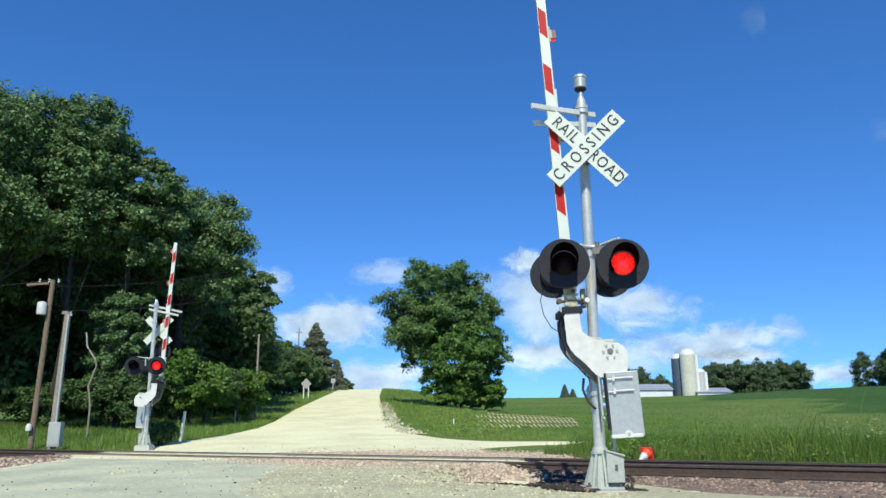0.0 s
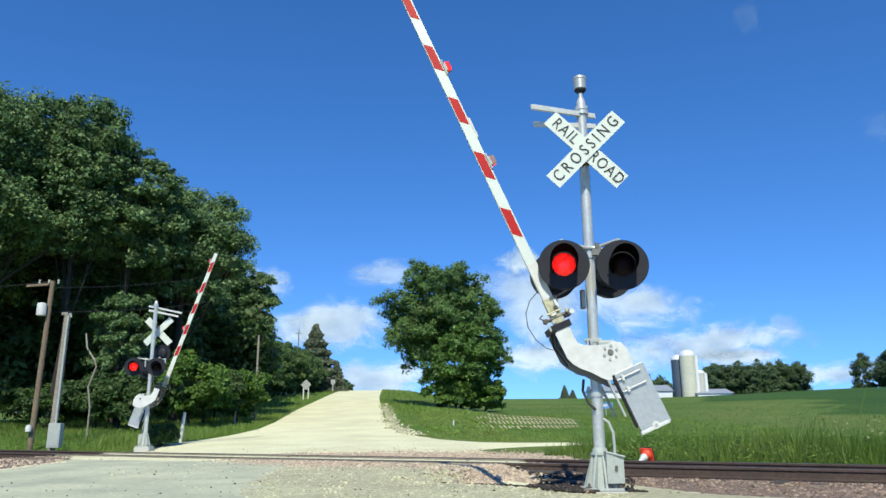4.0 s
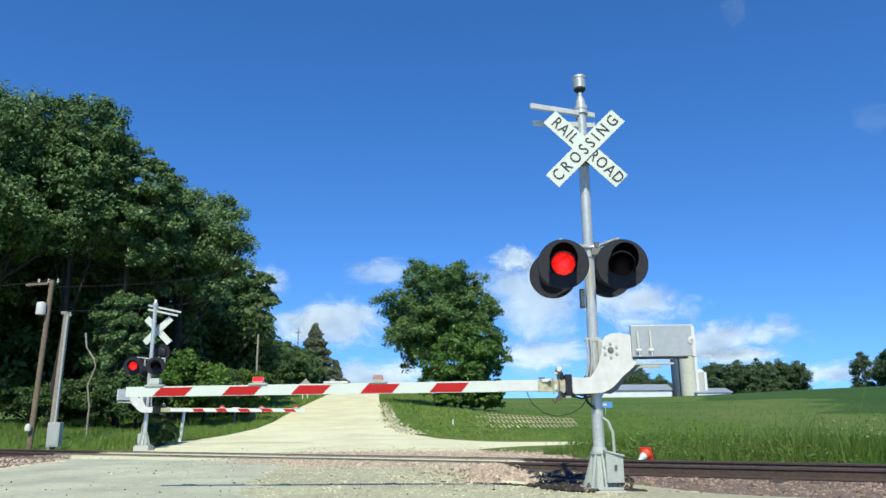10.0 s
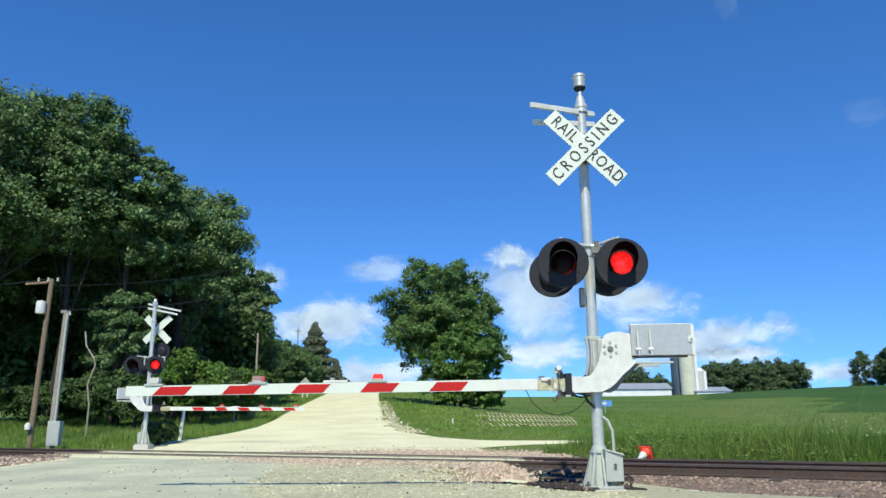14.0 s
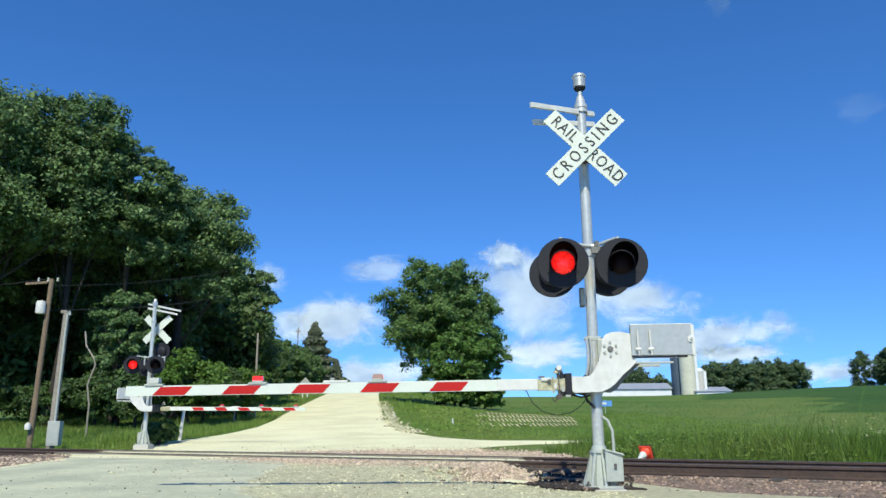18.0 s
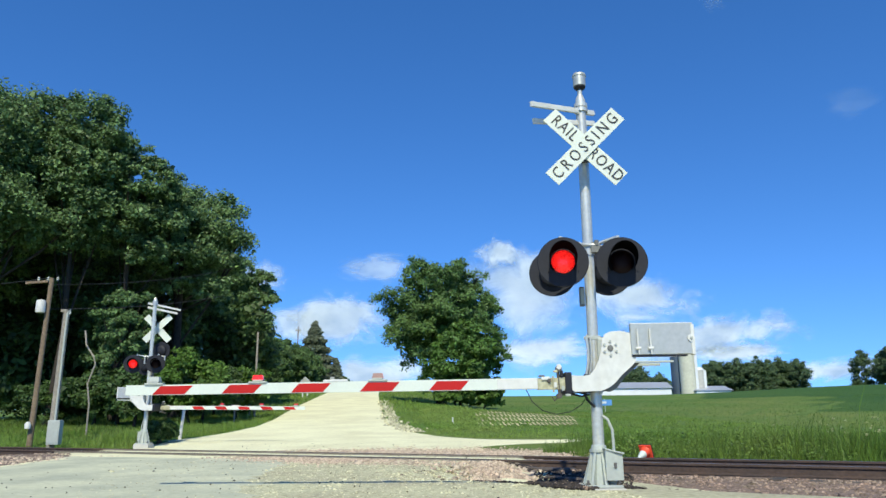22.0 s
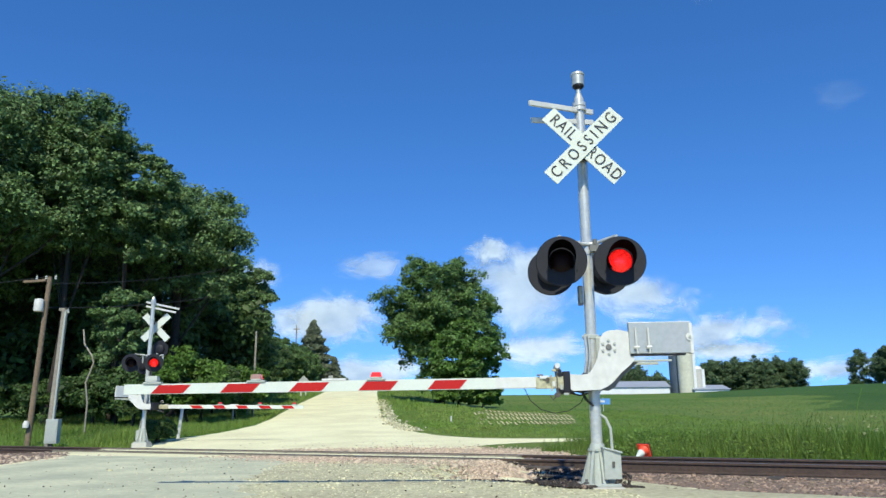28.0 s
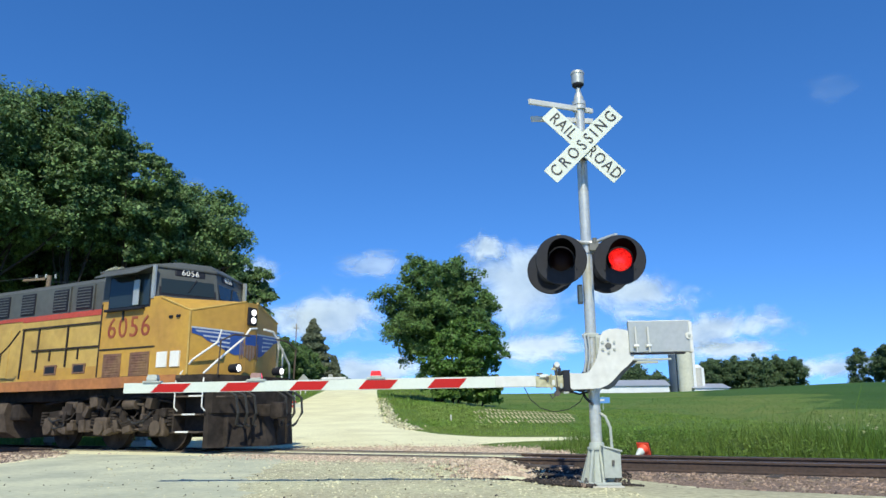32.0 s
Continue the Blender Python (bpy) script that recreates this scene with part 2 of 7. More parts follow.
GRIMEPALE = material("dusty_brown_underframe", (0.105, 0.080, 0.060), 0.95, 0, 0.3, 7, 0.004, (0.065, 0.05, 0.04), 1.6, 0.7, spec=0.2)
HANDRAIL = material("white_grab_iron_paint", (0.78, 0.76, 0.70), 0.5, 0, 0.08, 20)
LOCOBLUE = material("blue_emblem_film", (0.025, 0.070, 0.27), 0.45, 0, 0.1, 12)
DULLBAR = material("shade_dulled_emblem_bar", (0.20, 0.15, 0.12), 0.7, 0, 0.2, 12)
WINGSILVER = material("silver_emblem_film", (0.47, 0.50, 0.53), 0.45, 0.1, 0.1, 12)
RUST_SHADEBAR = material("rusted_panel_shaded_bar", (0.17, 0.085, 0.06), 0.9, 0, 0.3, 9, 0, (0.26, 0.16, 0.07), 2, 0.6)
LAMPWHITE = glow("lit_headlight", (1.0, 0.97, 0.90), 1.6)


def glass_material():
    m = bpy.data.materials.new("tinted_cab_glass")
    m.use_nodes = True
    b = m.node_tree.nodes["Principled BSDF"]
    b.inputs["Base Color"].default_value = (0.022, 0.032, 0.034, 1)
    b.inputs["Roughness"].default_value = 0.06
    b.inputs["Specular IOR Level"].default_value = 0.4
    return m


GLASS = glass_material()

# ---------------------------------------------------------------- mesh helpers


def empty(name, m=None):
    ob = new(name)
    ob.empty_display_size = 0.2
    if m is not None:
        ob.matrix_world = m
    return ob


def part(name, bm, mats, parent=None, label="", smooth=False):
    """Links a bmesh as one mesh object under a thing or a part."""
    me = bpy.data.meshes.new(name)
    bm.to_mesh(me)
    bm.free()
    for m in (mats if isinstance(mats, (list, tuple)) else [mats]):
        me.materials.append(m)
    if smooth:
        me.polygons.foreach_set("use_smooth", [True] * len(me.polygons))
        me.set_sharp_from_angle(angle=radians(40))
    ob = new(name, me)
    ob.parent = parent
    if label:
        ob["label"] = label
    return ob


def raw_part(name, verts, faces, mats, parent=None, label="", index=None, smooth=False):
    """A mesh from numpy arrays: verts (n, 3), faces (m, 3 or 4)."""
    me = bpy.data.meshes.new(name)
    verts, faces = np.asarray(verts, np.float32), np.asarray(faces, np.int32)
    k = faces.shape[1]
    me.vertices.add(len(verts))
    me.vertices.foreach_set("co", verts.ravel())
    me.loops.add(faces.size)
    me.loops.foreach_set("vertex_index", faces.ravel())
    me.polygons.add(len(faces))
    me.polygons.foreach_set("loop_start", np.arange(0, faces.size, k, dtype=np.int32))
    if index is not None:
        me.polygons.foreach_set("material_index", np.asarray(index, np.int32))
    if smooth:
        me.polygons.foreach_set("use_smooth", np.ones(len(faces), bool))
    for m in (mats if isinstance(mats, (list, tuple)) else [mats]):
        me.materials.append(m)
    me.update(calc_edges=True)
    me.validate()
    ob = new(name, me)
    ob.parent = parent
    if label:
        ob["label"] = label
    return ob


def box(bm, x0, y0, z0, x1, y1, z1, bevel=0.0, m=None, mat=0):
    v = [bm.verts.new(c) for c in ((x0, y0, z0), (x1, y0, z0), (x1, y1, z0), (x0, y1, z0), (x0, y0, z1), (x1, y0, z1), (x1, y1, z1), (x0, y1, z1))]
    fs = [bm.faces.new([v[i] for i in q]) for q in ((3, 2, 1, 0), (4, 5, 6, 7), (0, 1, 5, 4), (1, 2, 6, 5), (2, 3, 7, 6), (3, 0, 4, 7))]
    for f in fs:
        f.material_index = mat
    if bevel:
        es = list({e for f in fs for e in f.edges})
        r = bmesh.ops.bevel(bm, geom=es, offset=bevel, segments=2, affect="EDGES", profile=0.6)
        v = list({q for f in r["faces"] for q in f.verts} | {q for q in v if q.is_valid})
        for f in r["faces"]:
            f.material_index = mat
    if m is not None:
        bmesh.ops.transform(bm, matrix=m, verts=v)
    return v


def tube(bm, a, b, r0, r1=None, n=14, mat=0, caps=True):
    """A round bar from a to b, radius r0 to r1."""
    a, b = Vector(a), Vector(b)
    r1 = r0 if r1 is None else r1
    q = (b - a).to_track_quat("Z", "Y")
    ring = [q @ Vector((math.cos(2 * math.pi * i / n), math.sin(2 * math.pi * i / n), 0)) for i in range(n)]
    va, vb = [bm.verts.new(a + c * r0) for c in ring], [bm.verts.new(b + c * r1) for c in ring]
    for i in range(n):
        bm.faces.new((va[i], va[(i + 1) % n], vb[(i + 1) % n], vb[i])).material_index = mat
    if caps:
        bm.faces.new(va[::-1]).material_index = mat
        bm.faces.new(vb).material_index = mat
    return va + vb


def pipe(bm, pts, r, n=8, mat=0):
    """A round bar bent along points."""
    pts = [Vector(p) for p in pts]
    rings = []
    up = Vector((0.13, 0.31, 0.94))
    for i, p in enumerate(pts):
        t = (pts[min(i + 1, len(pts) - 1)] - pts[max(i - 1, 0)]).normalized()
        s = t.cross(up)
        s = s.normalized() if s.length > 1e-4 else t.orthogonal().normalized()
        w = s.cross(t)
        rings.append([bm.verts.new(p + r * (math.cos(2 * math.pi * k / n) * s + math.sin(2 * math.pi * k / n) * w)) for k in range(n)])
    for A, B in zip(rings, rings[1:]):
        for k in range(n):
            bm.faces.new((A[k], A[(k + 1) % n], B[(k + 1) % n], B[k])).material_index = mat
    bm.faces.new(rings[0][::-1]).material_index = mat
    bm.faces.new(rings[-1]).material_index = mat


def lathe(bm, profile, centre=(0, 0, 0), axis="Z", n=28, mat=0, close=False):
    """A turned body: profile of (radius, height) round an axis."""
    turn = {"Z": Matrix.Identity(3), "Y": Matrix(((1, 0, 0), (0, 0, 1), (0, -1, 0))), "X": Matrix(((0, 0, 1), (1, 0, 0), (0, 1, 0)))}[axis]
    rows = []
    for r, h in profile:
        rows.append([bm.verts.new(Vector(centre) + turn @ Vector((r * math.cos(2 * math.pi * i / n), r * math.sin(2 * math.pi * i / n), h))) for i in range(n)])
    for A, B in zip(rows, rows[1:]):
        for i in range(n):
            bm.faces.new((A[i], A[(i + 1) % n], B[(i + 1) % n], B[i])).material_index = mat
    if profile[0][0] > 1e-3:
        bm.faces.new(rows[0][::-1]).material_index = mat
    if profile[-1][0] > 1e-3:
        bm.faces.new(rows[-1]).material_index = mat


def plate(bm, outline, y0, y1, mat=0):
    """A plate in the x-z plane, from y0 to y1."""
    A, B = [bm.verts.new((x, y0, z)) for x, z in outline], [bm.verts.new((x, y1, z)) for x, z in outline]
    n = len(outline)
    bm.faces.new(A).material_index = mat
    bm.faces.new(B[::-1]).material_index = mat
    for i in range(n):
        bm.faces.new((A[(i + 1) % n], A[i], B[i], B[(i + 1) % n])).material_index = mat


def prism(bm, plan, z0, z1, mat=0, top_z=None):
    """An upright body over a plan of (x, y) points; top_z: heights of its upper corners."""
    A, B = [bm.verts.new((x, y, z0)) for x, y in plan], [bm.verts.new((x, y, z1 if top_z is None else top_z[i])) for i, (x, y) in enumerate(plan)]
    n = len(plan)
    for i in range(n):
        bm.faces.new((A[i], A[(i + 1) % n], B[(i + 1) % n], B[i])).material_index = mat
    bm.faces.new(A[::-1]).material_index = mat
    bm.faces.new(B).material_index = mat


def lettering(name, text, size, mat, parent, m, depth=0.003, squeeze=1.0, spacing=1.0):
    """Words in the built-in font as a mesh, centred at the pose m."""
    cu = bpy.data.curves.new(name, "FONT")
    cu.body, cu.size, cu.align_x, cu.align_y, cu.extrude, cu.space_character = text, size, "CENTER", "CENTER", depth, spacing
    cu.resolution_u = 3
    tmp = bpy.data.objects.new("tmp", cu)
    scene.collection.objects.link(tmp)
    dg = bpy.context.evaluated_depsgraph_get()
    me = bpy.data.meshes.new_from_object(tmp.evaluated_get(dg))
    bpy.data.objects.remove(tmp)
    me.materials.clear()
    me.materials.append(mat)
    me.transform(m @ Matrix.Diagonal((squeeze, 1, 1, 1)))
    ob = new(name, me)
    ob.parent = parent
    return ob


rng = np.random.default_rng(7)

# ---------------------------------------------------------------- lie of the land
ANG = radians(28.8)
TU, TN = (math.cos(ANG), -math.sin(ANG)), (math.sin(ANG), math.cos(ANG))
TC = (-2.154, 16.579)
RAIL_Z = 0.15
CROSS = (-8.6, 3.9)       # the stretch of track that the road covers


def track_xy(s, n):
    return TC[0] + s * TU[0] + n * TN[0], TC[1] + s * TU[1] + n * TN[1]


def sstep(v, a, b):
    t = np.clip((v - a) / (b - a), 0, 1)
    return t * t * (3 - 2 * t)


ROAD_Y = [-60, 0, 6, 9, 14, 24, 30, 40, 60, 80, 100, 115, 127, 145, 180, 250, 400, 3000]
ROAD_Z = [-0.9, -0.3, 0.0, 0.07, 0.10, 0.15, 0.32, 0.85, 2.2, 3.6, 5.0, 5.95, 6.35, 6.3, 5.5, 4.0, 2.0, 0.0]
FIELD_Y = [-60, 0, 9, 20, 30, 60, 100, 150, 180, 205, 230, 320, 600, 3000]
FIELD_Z = [-0.9, -0.3, 0.05, 0.06, 0.22, 1.35, 3.1, 5.5, 6.5, 6.9, 6.9, 6.6, 6.0, 0.0]


def smooth_interp(y, ys, zs):
    """Linear profile, rounded over about a tenth of the distance."""
    tot = 0
    for k, w in ((-0.08, 0.25), (0, 0.5), (0.08, 0.25)):
        tot = tot + w * np.interp(y + k * np.maximum(np.abs(y), 8), ys, zs)
    return tot


def land(x, y, bed=True):
    x, y = np.asarray(x, float), np.asarray(y, float)
    road, field = smooth_interp(y, ROAD_Y, ROAD_Z), smooth_interp(y, FIELD_Y, FIELD_Z)
    ratio = x / np.maximum(y, 10)
    field = field * (1 + 0.33 * sstep(ratio, 0.25, 0.62) * sstep(y, 40, 160))
    edge = np.interp(y, [0, 30, 65, 127, 260, 3000], [3, 3, -5.4, -10.4, -26, -26])
    w = sstep(x - edge, 0, np.interp(y, [0, 30, 65, 110], [26, 22, 9, 18]))
    z = road * (1 - w) + field * w
    left = sstep(-x, 16, 40) * sstep(y, 20, 60)
    z = z * (1 - 0.5 * left)
    if bed:
        s = (x - TC[0]) * TU[0] + (y - TC[1]) * TU[1]
        n = (x - TC[0]) * TN[0] + (y - TC[1]) * TN[1]
        open_bed = np.maximum(sstep(s, CROSS[1] + 0.1, CROSS[1] + 1.2), sstep(-s, -CROSS[0] + 0.1, -CROSS[0] + 1.2))
        near = sstep(n, -5.4, -3.2) * (1 - sstep(n, 2.6, 4.6))
        level = RAIL_Z - 0.065 - open_bed * (0.13 + 0.13 * sstep(np.abs(n), 1.1, 2.6))
        corridor = sstep(-np.abs(n), -5.2, -2.4)
        z = z * (1 - corridor) + level * corridor
    return z


def grid_sheet(name, xs, ys, mat, lift=0.0, smooth=True):
    X, Y = np.meshgrid(xs, ys, indexing="ij")
    Z = land(X, Y) + lift
    v = np.stack([X.ravel(), Y.ravel(), Z.ravel()], 1)
    i, j = np.meshgrid(np.arange(len(xs) - 1), np.arange(len(ys) - 1), indexing="ij")
    q = (i * len(ys) + j).ravel()
    f = np.stack([q, q + len(ys), q + len(ys) + 1, q + 1], 1)
    return raw_part(name, v, f, mat, smooth=smooth)


def ribbon(name, left, right, mat, lift, across=8, step=0.5, wobble=0.0):
    """A strip of ground between two edges given as (y or along) -> (x, y) polylines of equal length."""
    left, right = np.array(left, float), np.array(right, float)
    d = np.concatenate([[0], np.cumsum(np.hypot(*np.diff((left + right) / 2, axis=0).T))])
    t = np.arange(0, d[-1], step) if d[-1] / step < 400 else np.concatenate([np.arange(0, 40, step), np.linspace(40, d[-1], 200)])
    L = np.stack([np.interp(t, d, left[:, k]) for k in (0, 1)], 1)
    R = np.stack([np.interp(t, d, right[:, k]) for k in (0, 1)], 1)
    if wobble:
        for E_, sg in ((L, -1), (R, 1)):
            E_[:, 0] += wobble * np.array([noise.noise(Vector((a * 0.9, sg * 7.0, 0))) + 0.6 * noise.noise(Vector((a * 3.1, sg * 9.0, 4))) for a in t])
    w = np.linspace(0, 1, across + 1)
    P = L[:, None, :] * (1 - w[None, :, None]) + R[:, None, :] * w[None, :, None]
    Z = land(P[..., 0], P[..., 1]) + lift
    Z[:, 0] -= lift + 0.03
    Z[:, -1] -= lift + 0.03
    v = np.concatenate([P.reshape(-1, 2), Z.reshape(-1, 1)], 1)
    i, j = np.meshgrid(np.arange(len(t) - 1), np.arange(across), indexing="ij")
    q = (i * (across + 1) + j).ravel()
    f = np.stack([q, q + 1, q + across + 2, q + across + 1], 1)
    return raw_part(name, v, f, mat, smooth=True)


ground_xs = np.unique(np.concatenate([np.linspace(-3000, -120, 24), np.linspace(-120, -30, 46), np.linspace(-30, 30, 151), np.linspace(30, 200, 86), np.linspace(200, 3000, 28)]))
ground_ys = np.unique(np.concatenate([np.linspace(-600, -10, 14), np.linspace(-10, 34, 147), np.linspace(34, 250, 145), np.linspace(250, 4000, 40)]))
ground = tagged(grid_sheet("ground", ground_xs, ground_ys, TURF), "green turf and farmland rising gently away from the railway", "ground", kind="structure")

# the gravel road: up to the crossing, over it, and on to the crest of the hill
ROAD_L = [(-9.6, -20), (-9.2, 2), (-8.6, 10), (-8.6, 14), (-9.2, 17.6), (-10.8, 20.5), (-10.9, 22.5), (-10.6, 25), (-9.9, 28), (-9.4, 31), (-9.2, 36), (-9.7, 42), (-11.2, 55), (-13.3, 80), (-15.6, 108), (-17.0, 126), (-20, 160), (-34, 260)]
ROAD_R = [(9.0, -20), (9.0, 2), (7.0, 8.0), (2.8, 12.4), (2.0, 16.0), (1.6, 18.5), (1.4, 21), (0.9, 24), (-0.4, 28), (-1.7, 32.5), (-2.5, 36.4), (-3.1, 42), (-4.4, 55), (-6.8, 80), (-8.9, 108), (-10.4, 126), (-13, 160), (-26, 260)]
gme = ground.data
gme.materials.append(DARKCROP)
gc = np.zeros(3 * len(gme.polygons))
gme.polygons.foreach_get("center", gc)
gc = gc.reshape(-1, 3)
gme.polygons.foreach_set("material_index", ((((gc[:, 1] > 108) & (gc[:, 0] > 0.345 * gc[:, 1])) | ((gc[:, 1] > 58) & (gc[:, 0] > (0.50 + 0.02 * np.sin(gc[:, 1] * 0.4)) * gc[:, 1]))) & (gc[:, 1] < 900)).astype(np.int32))
road = tagged(ribbon("road", ROAD_L, ROAD_R, GRAVEL, 0.03, 14, 0.4, 0.08), "pale limestone gravel road climbing to a crest", "road", kind="structure")
DRIVE_L = [(-3.1, 42), (-2.3, 36.4), (-1.5, 33.2), (-0.7, 30.8), (0.1, 28.8), (1.2, 26.9), (2.2, 26.0), (3.3, 25.5), (5.5, 25.0), (8.5, 24.4)]
DRIVE_R = [(-6.0, 42), (-5.5, 36.0), (-5.0, 31), (-4.0, 26), (-2.4, 22), (0.9, 20.2), (1.6, 21.7), (2.5, 22.8), (4.8, 23.9), (8.2, 23.7)]
drive = tagged(ribbon("field_drive", DRIVE_L, DRIVE_R, GRAVEL, 0.036, 5, 0.3, 0.1), "pale gravel field entrance beside the road", "driveway", kind="structure")
SH_L = [(-1.2, -10), (-1.8, 4), (-3.6, 9.0), (-3.8, 12.5), (-4.2, 15.2)]
SH_R = [(9.0, -10), (9.0, 2), (6.6, 8.0), (2.9, 12.2), (0.6, 13.9)]
tagged(ribbon("gravel_shoulder", SH_L, SH_R, DUSTGRAVEL, 0.036, 12, 0.3, 0.3), "dusty trodden gravel shoulder round the signal mast", "shoulder", kind="structure")
APR_L = [(-9.2, -10), (-8.8, 4), (-8.2, 9.0), (-8.2, 13.5), (-9.0, 17.6)]
APR_R = [(0.8, -10), (0.2, 4), (-1.7, 9.0), (-2.0, 12.5), (-2.4, 15.0)]
apron = tagged(ribbon("pavement_apron", APR_L, APR_R, APRON, 0.042, 8, 0.25, 0.5), "smooth grey worn approach slab before the rails", "pavement", kind="structure")

# ---------------------------------------------------------------- the railway
TRACK_M = Matrix.Translation((TC[0], TC[1], 0)) @ Matrix.Rotation(-ANG, 4, "Z")
track = tagged(empty("railway_track", TRACK_M), "single rusty railway track on pink stone ballast", "railway", kind="structure")


def rail_profile(bm, n, s0, s1, top):
    out = [(-0.07, -0.172), (0.07, -0.172), (0.07, -0.160), (0.012, -0.140), (0.012, -0.045), (0.036, -0.035), (0.036, -0.006), (0.028, 0), (-0.028, 0), (-0.036, -0.006), (-0.036, -0.035), (-0.012, -0.045), (-0.012, -0.140), (-0.07, -0.160)]
    A, B = [bm.verts.new((s0, n + a, top + b)) for a, b in out], [bm.verts.new((s1, n + a, top + b)) for a, b in out]
    for i in range(len(out)):
        f = bm.faces.new((A[i], B[i], B[(i + 1) % len(out)], A[(i + 1) % len(out)]))
        f.material_index = 1 if i == 7 else 0
    bm.faces.new(A)
    bm.faces.new(B[::-1])


for side in (-0.7535, 0.7535):
    bm = bmesh.new()
    for a, b in zip((-660, -60, -20, 20, 60), (-60, -20, 20, 60, 420)):
        rail_profile(bm, side, a, b, RAIL_Z)
    part("rail", bm, [RUSTRAIL, BRIGHTRAIL], track, "rust-brown steel rail with a worn bright head")

# flangeway planks beside the rails where the road crosses
for n0, n1 in ((-1.02, -0.84), (-0.66, -0.42), (0.42, 0.66), (0.84, 1.02)):
    bm = bmesh.new()
    box(bm, CROSS[0], n0, RAIL_Z - 0.2, CROSS[1], n1, RAIL_Z - 0.012, 0.012)
    part("crossing_plank", bm, DUSTPLANK, track, "dust-covered timber plank beside the rail")

tie_bm = bmesh.new()
box(tie_bm, -0.115, -1.3, -0.18, 0.115, 1.3, 0.0, 0.015)
tie = part("tie", tie_bm, TIE, track)
tie.location = (CROSS[1] + 0.35, 0, RAIL_Z - 0.176)
tie_mesh = tie.data
for i in range(1, 90):
    k = i if i < 55 else -(i - 54)
    s = CROSS[1] + 0.35 + 0.5 * k if k > 0 else CROSS[0] - 0.35 + 0.5 * k
    ob = new("tie", tie_mesh)
    ob.parent = track
    ob.location = (s + rng.normal(0, 0.02), rng.normal(0, 0.02), RAIL_Z - 0.176 + rng.normal(0, 0.006))
    ob.rotation_euler = (0, 0, rng.normal(0, 0.012))


def scatter_stones(name, count, place, size, mat, label):
    """Many small angular stones as one object. place(k) gives x, y, z arrays."""
    base = np.array([(1, 0, 0), (-1, 0, 0), (0, 1, 0), (0, -1, 0), (0, 0, 1), (0, 0, -1)], float)
    tri = np.array([(0, 2, 4), (2, 1, 4), (1, 3, 4), (3, 0, 4), (2, 0, 5), (1, 2, 5), (3, 1, 5), (0, 3, 5)])
    P = place(count)
    r = size * np.exp(rng.normal(0, 0.35, count))
    V = base[None] * (1 + rng.normal(0, 0.22, (count, 6, 3)) * 0 + rng.uniform(0.65, 1.15, (count, 6, 1)))
    V = V + rng.normal(0, 0.14, V.shape)
    th, ph = rng.uniform(0, 6.283, count), rng.uniform(-0.9, 0.9, count)
    c, s, cp, sp = np.cos(th), np.sin(th), np.cos(ph), np.sin(ph)
    x, y, z = V[..., 0], V[..., 1], V[..., 2] * 0.75
    x, z = x * cp[:, None] + z * sp[:, None], -x * sp[:, None] + z * cp[:, None]
    x, y = x * c[:, None] - y * s[:, None], x * s[:, None] + y * c[:, None]
    W = np.stack([x, y, z], -1) * r[:, None, None] * 0.7 + P[:, None, :]
    F = (tri[None] + 6 * np.arange(count)[:, None, None]).reshape(-1, 3)
    return tagged(raw_part(name, W.reshape(-1, 3), F, mat), label, "stones", kind="stuff")


def bed_place(s0, s1, n0, n1, lift=0.0):
    def f(k):
        s, n = rng.uniform(s0, s1, k), rng.uniform(n0, n1, k)
        x, y = TC[0] + s * TU[0] + n * TN[0], TC[1] + s * TU[1] + n * TN[1]
        return np.stack([x, y, land(x, y) + lift], 1)
    return f


# ballast shoulders along the open track
for nm, s0, s1 in (("ballast", CROSS[1] + 0.1, 60), ("ballast", -120, CROSS[0] - 0.1)):
    L = [track_xy(s, -3.6 if s0 > 0 else -7.0) for s in np.linspace(s0, s1, 40)]
    R = [track_xy(s, 2.3) for s in np.linspace(s0, s1, 40)]
    tagged(ribbon(nm, L, R, BALLAST, 0.012, 14, 0.4, 0.3), "pink and grey crushed stone track bed", "ballast", kind="structure")
L = [track_xy(s, -7.5) for s in np.linspace(CROSS[0] - 1.5, -2.5, 12)]
R = [track_xy(s, -1.0) for s in np.linspace(CROSS[0] - 1.5, -2.5, 12)]
tagged(ribbon("shoulder", L, R, BALLAST, 0.016, 10, 0.4, 0.2), "pink stony shoulder beside the crossing", "shoulder", kind="structure")
scatter_stones("ballast_stones", 2600, lambda k: (lambda x, y: np.stack([x, y, land(x, y) + 0.02], 1))(rng.uniform(-12.5, -7.3, k), rng.uniform(10.5, 17.5, k)), 0.019, PINKGRAVEL, "pink stones on the road shoulder")
scatter_stones("ballast_stones", 26000, bed_place(CROSS[1] - 0.4, 14, -4.6, -0.95), 0.0185, STONE, "pink crushed ballast stones beside the rail")
scatter_stones("ballast_stones", 4000, bed_place(CROSS[1] + 0.2, 22, -0.6, 2.2), 0.026, STONE, "pink crushed ballast stones between the rails")
scatter_stones("ballast_stones", 6500, bed_place(-16, CROSS[0] + 1.5, -7.0, -0.95), 0.020, STONE, "pink crushed ballast stones beside the rail")
scatter_stones("ballast_stones", 2000, bed_place(-16, CROSS[0] + 1.5, -6.0, -0.95), 0.018, PINKGRAVEL, "pale pink stones among the ballast")
scatter_stones("ballast_stones", 2200, bed_place(-0.6, CROSS[1] + 0.5, -2.6, -1.05, 0.02), 0.022, PINKGRAVEL, "stray pink stones on the gravel by the rail")
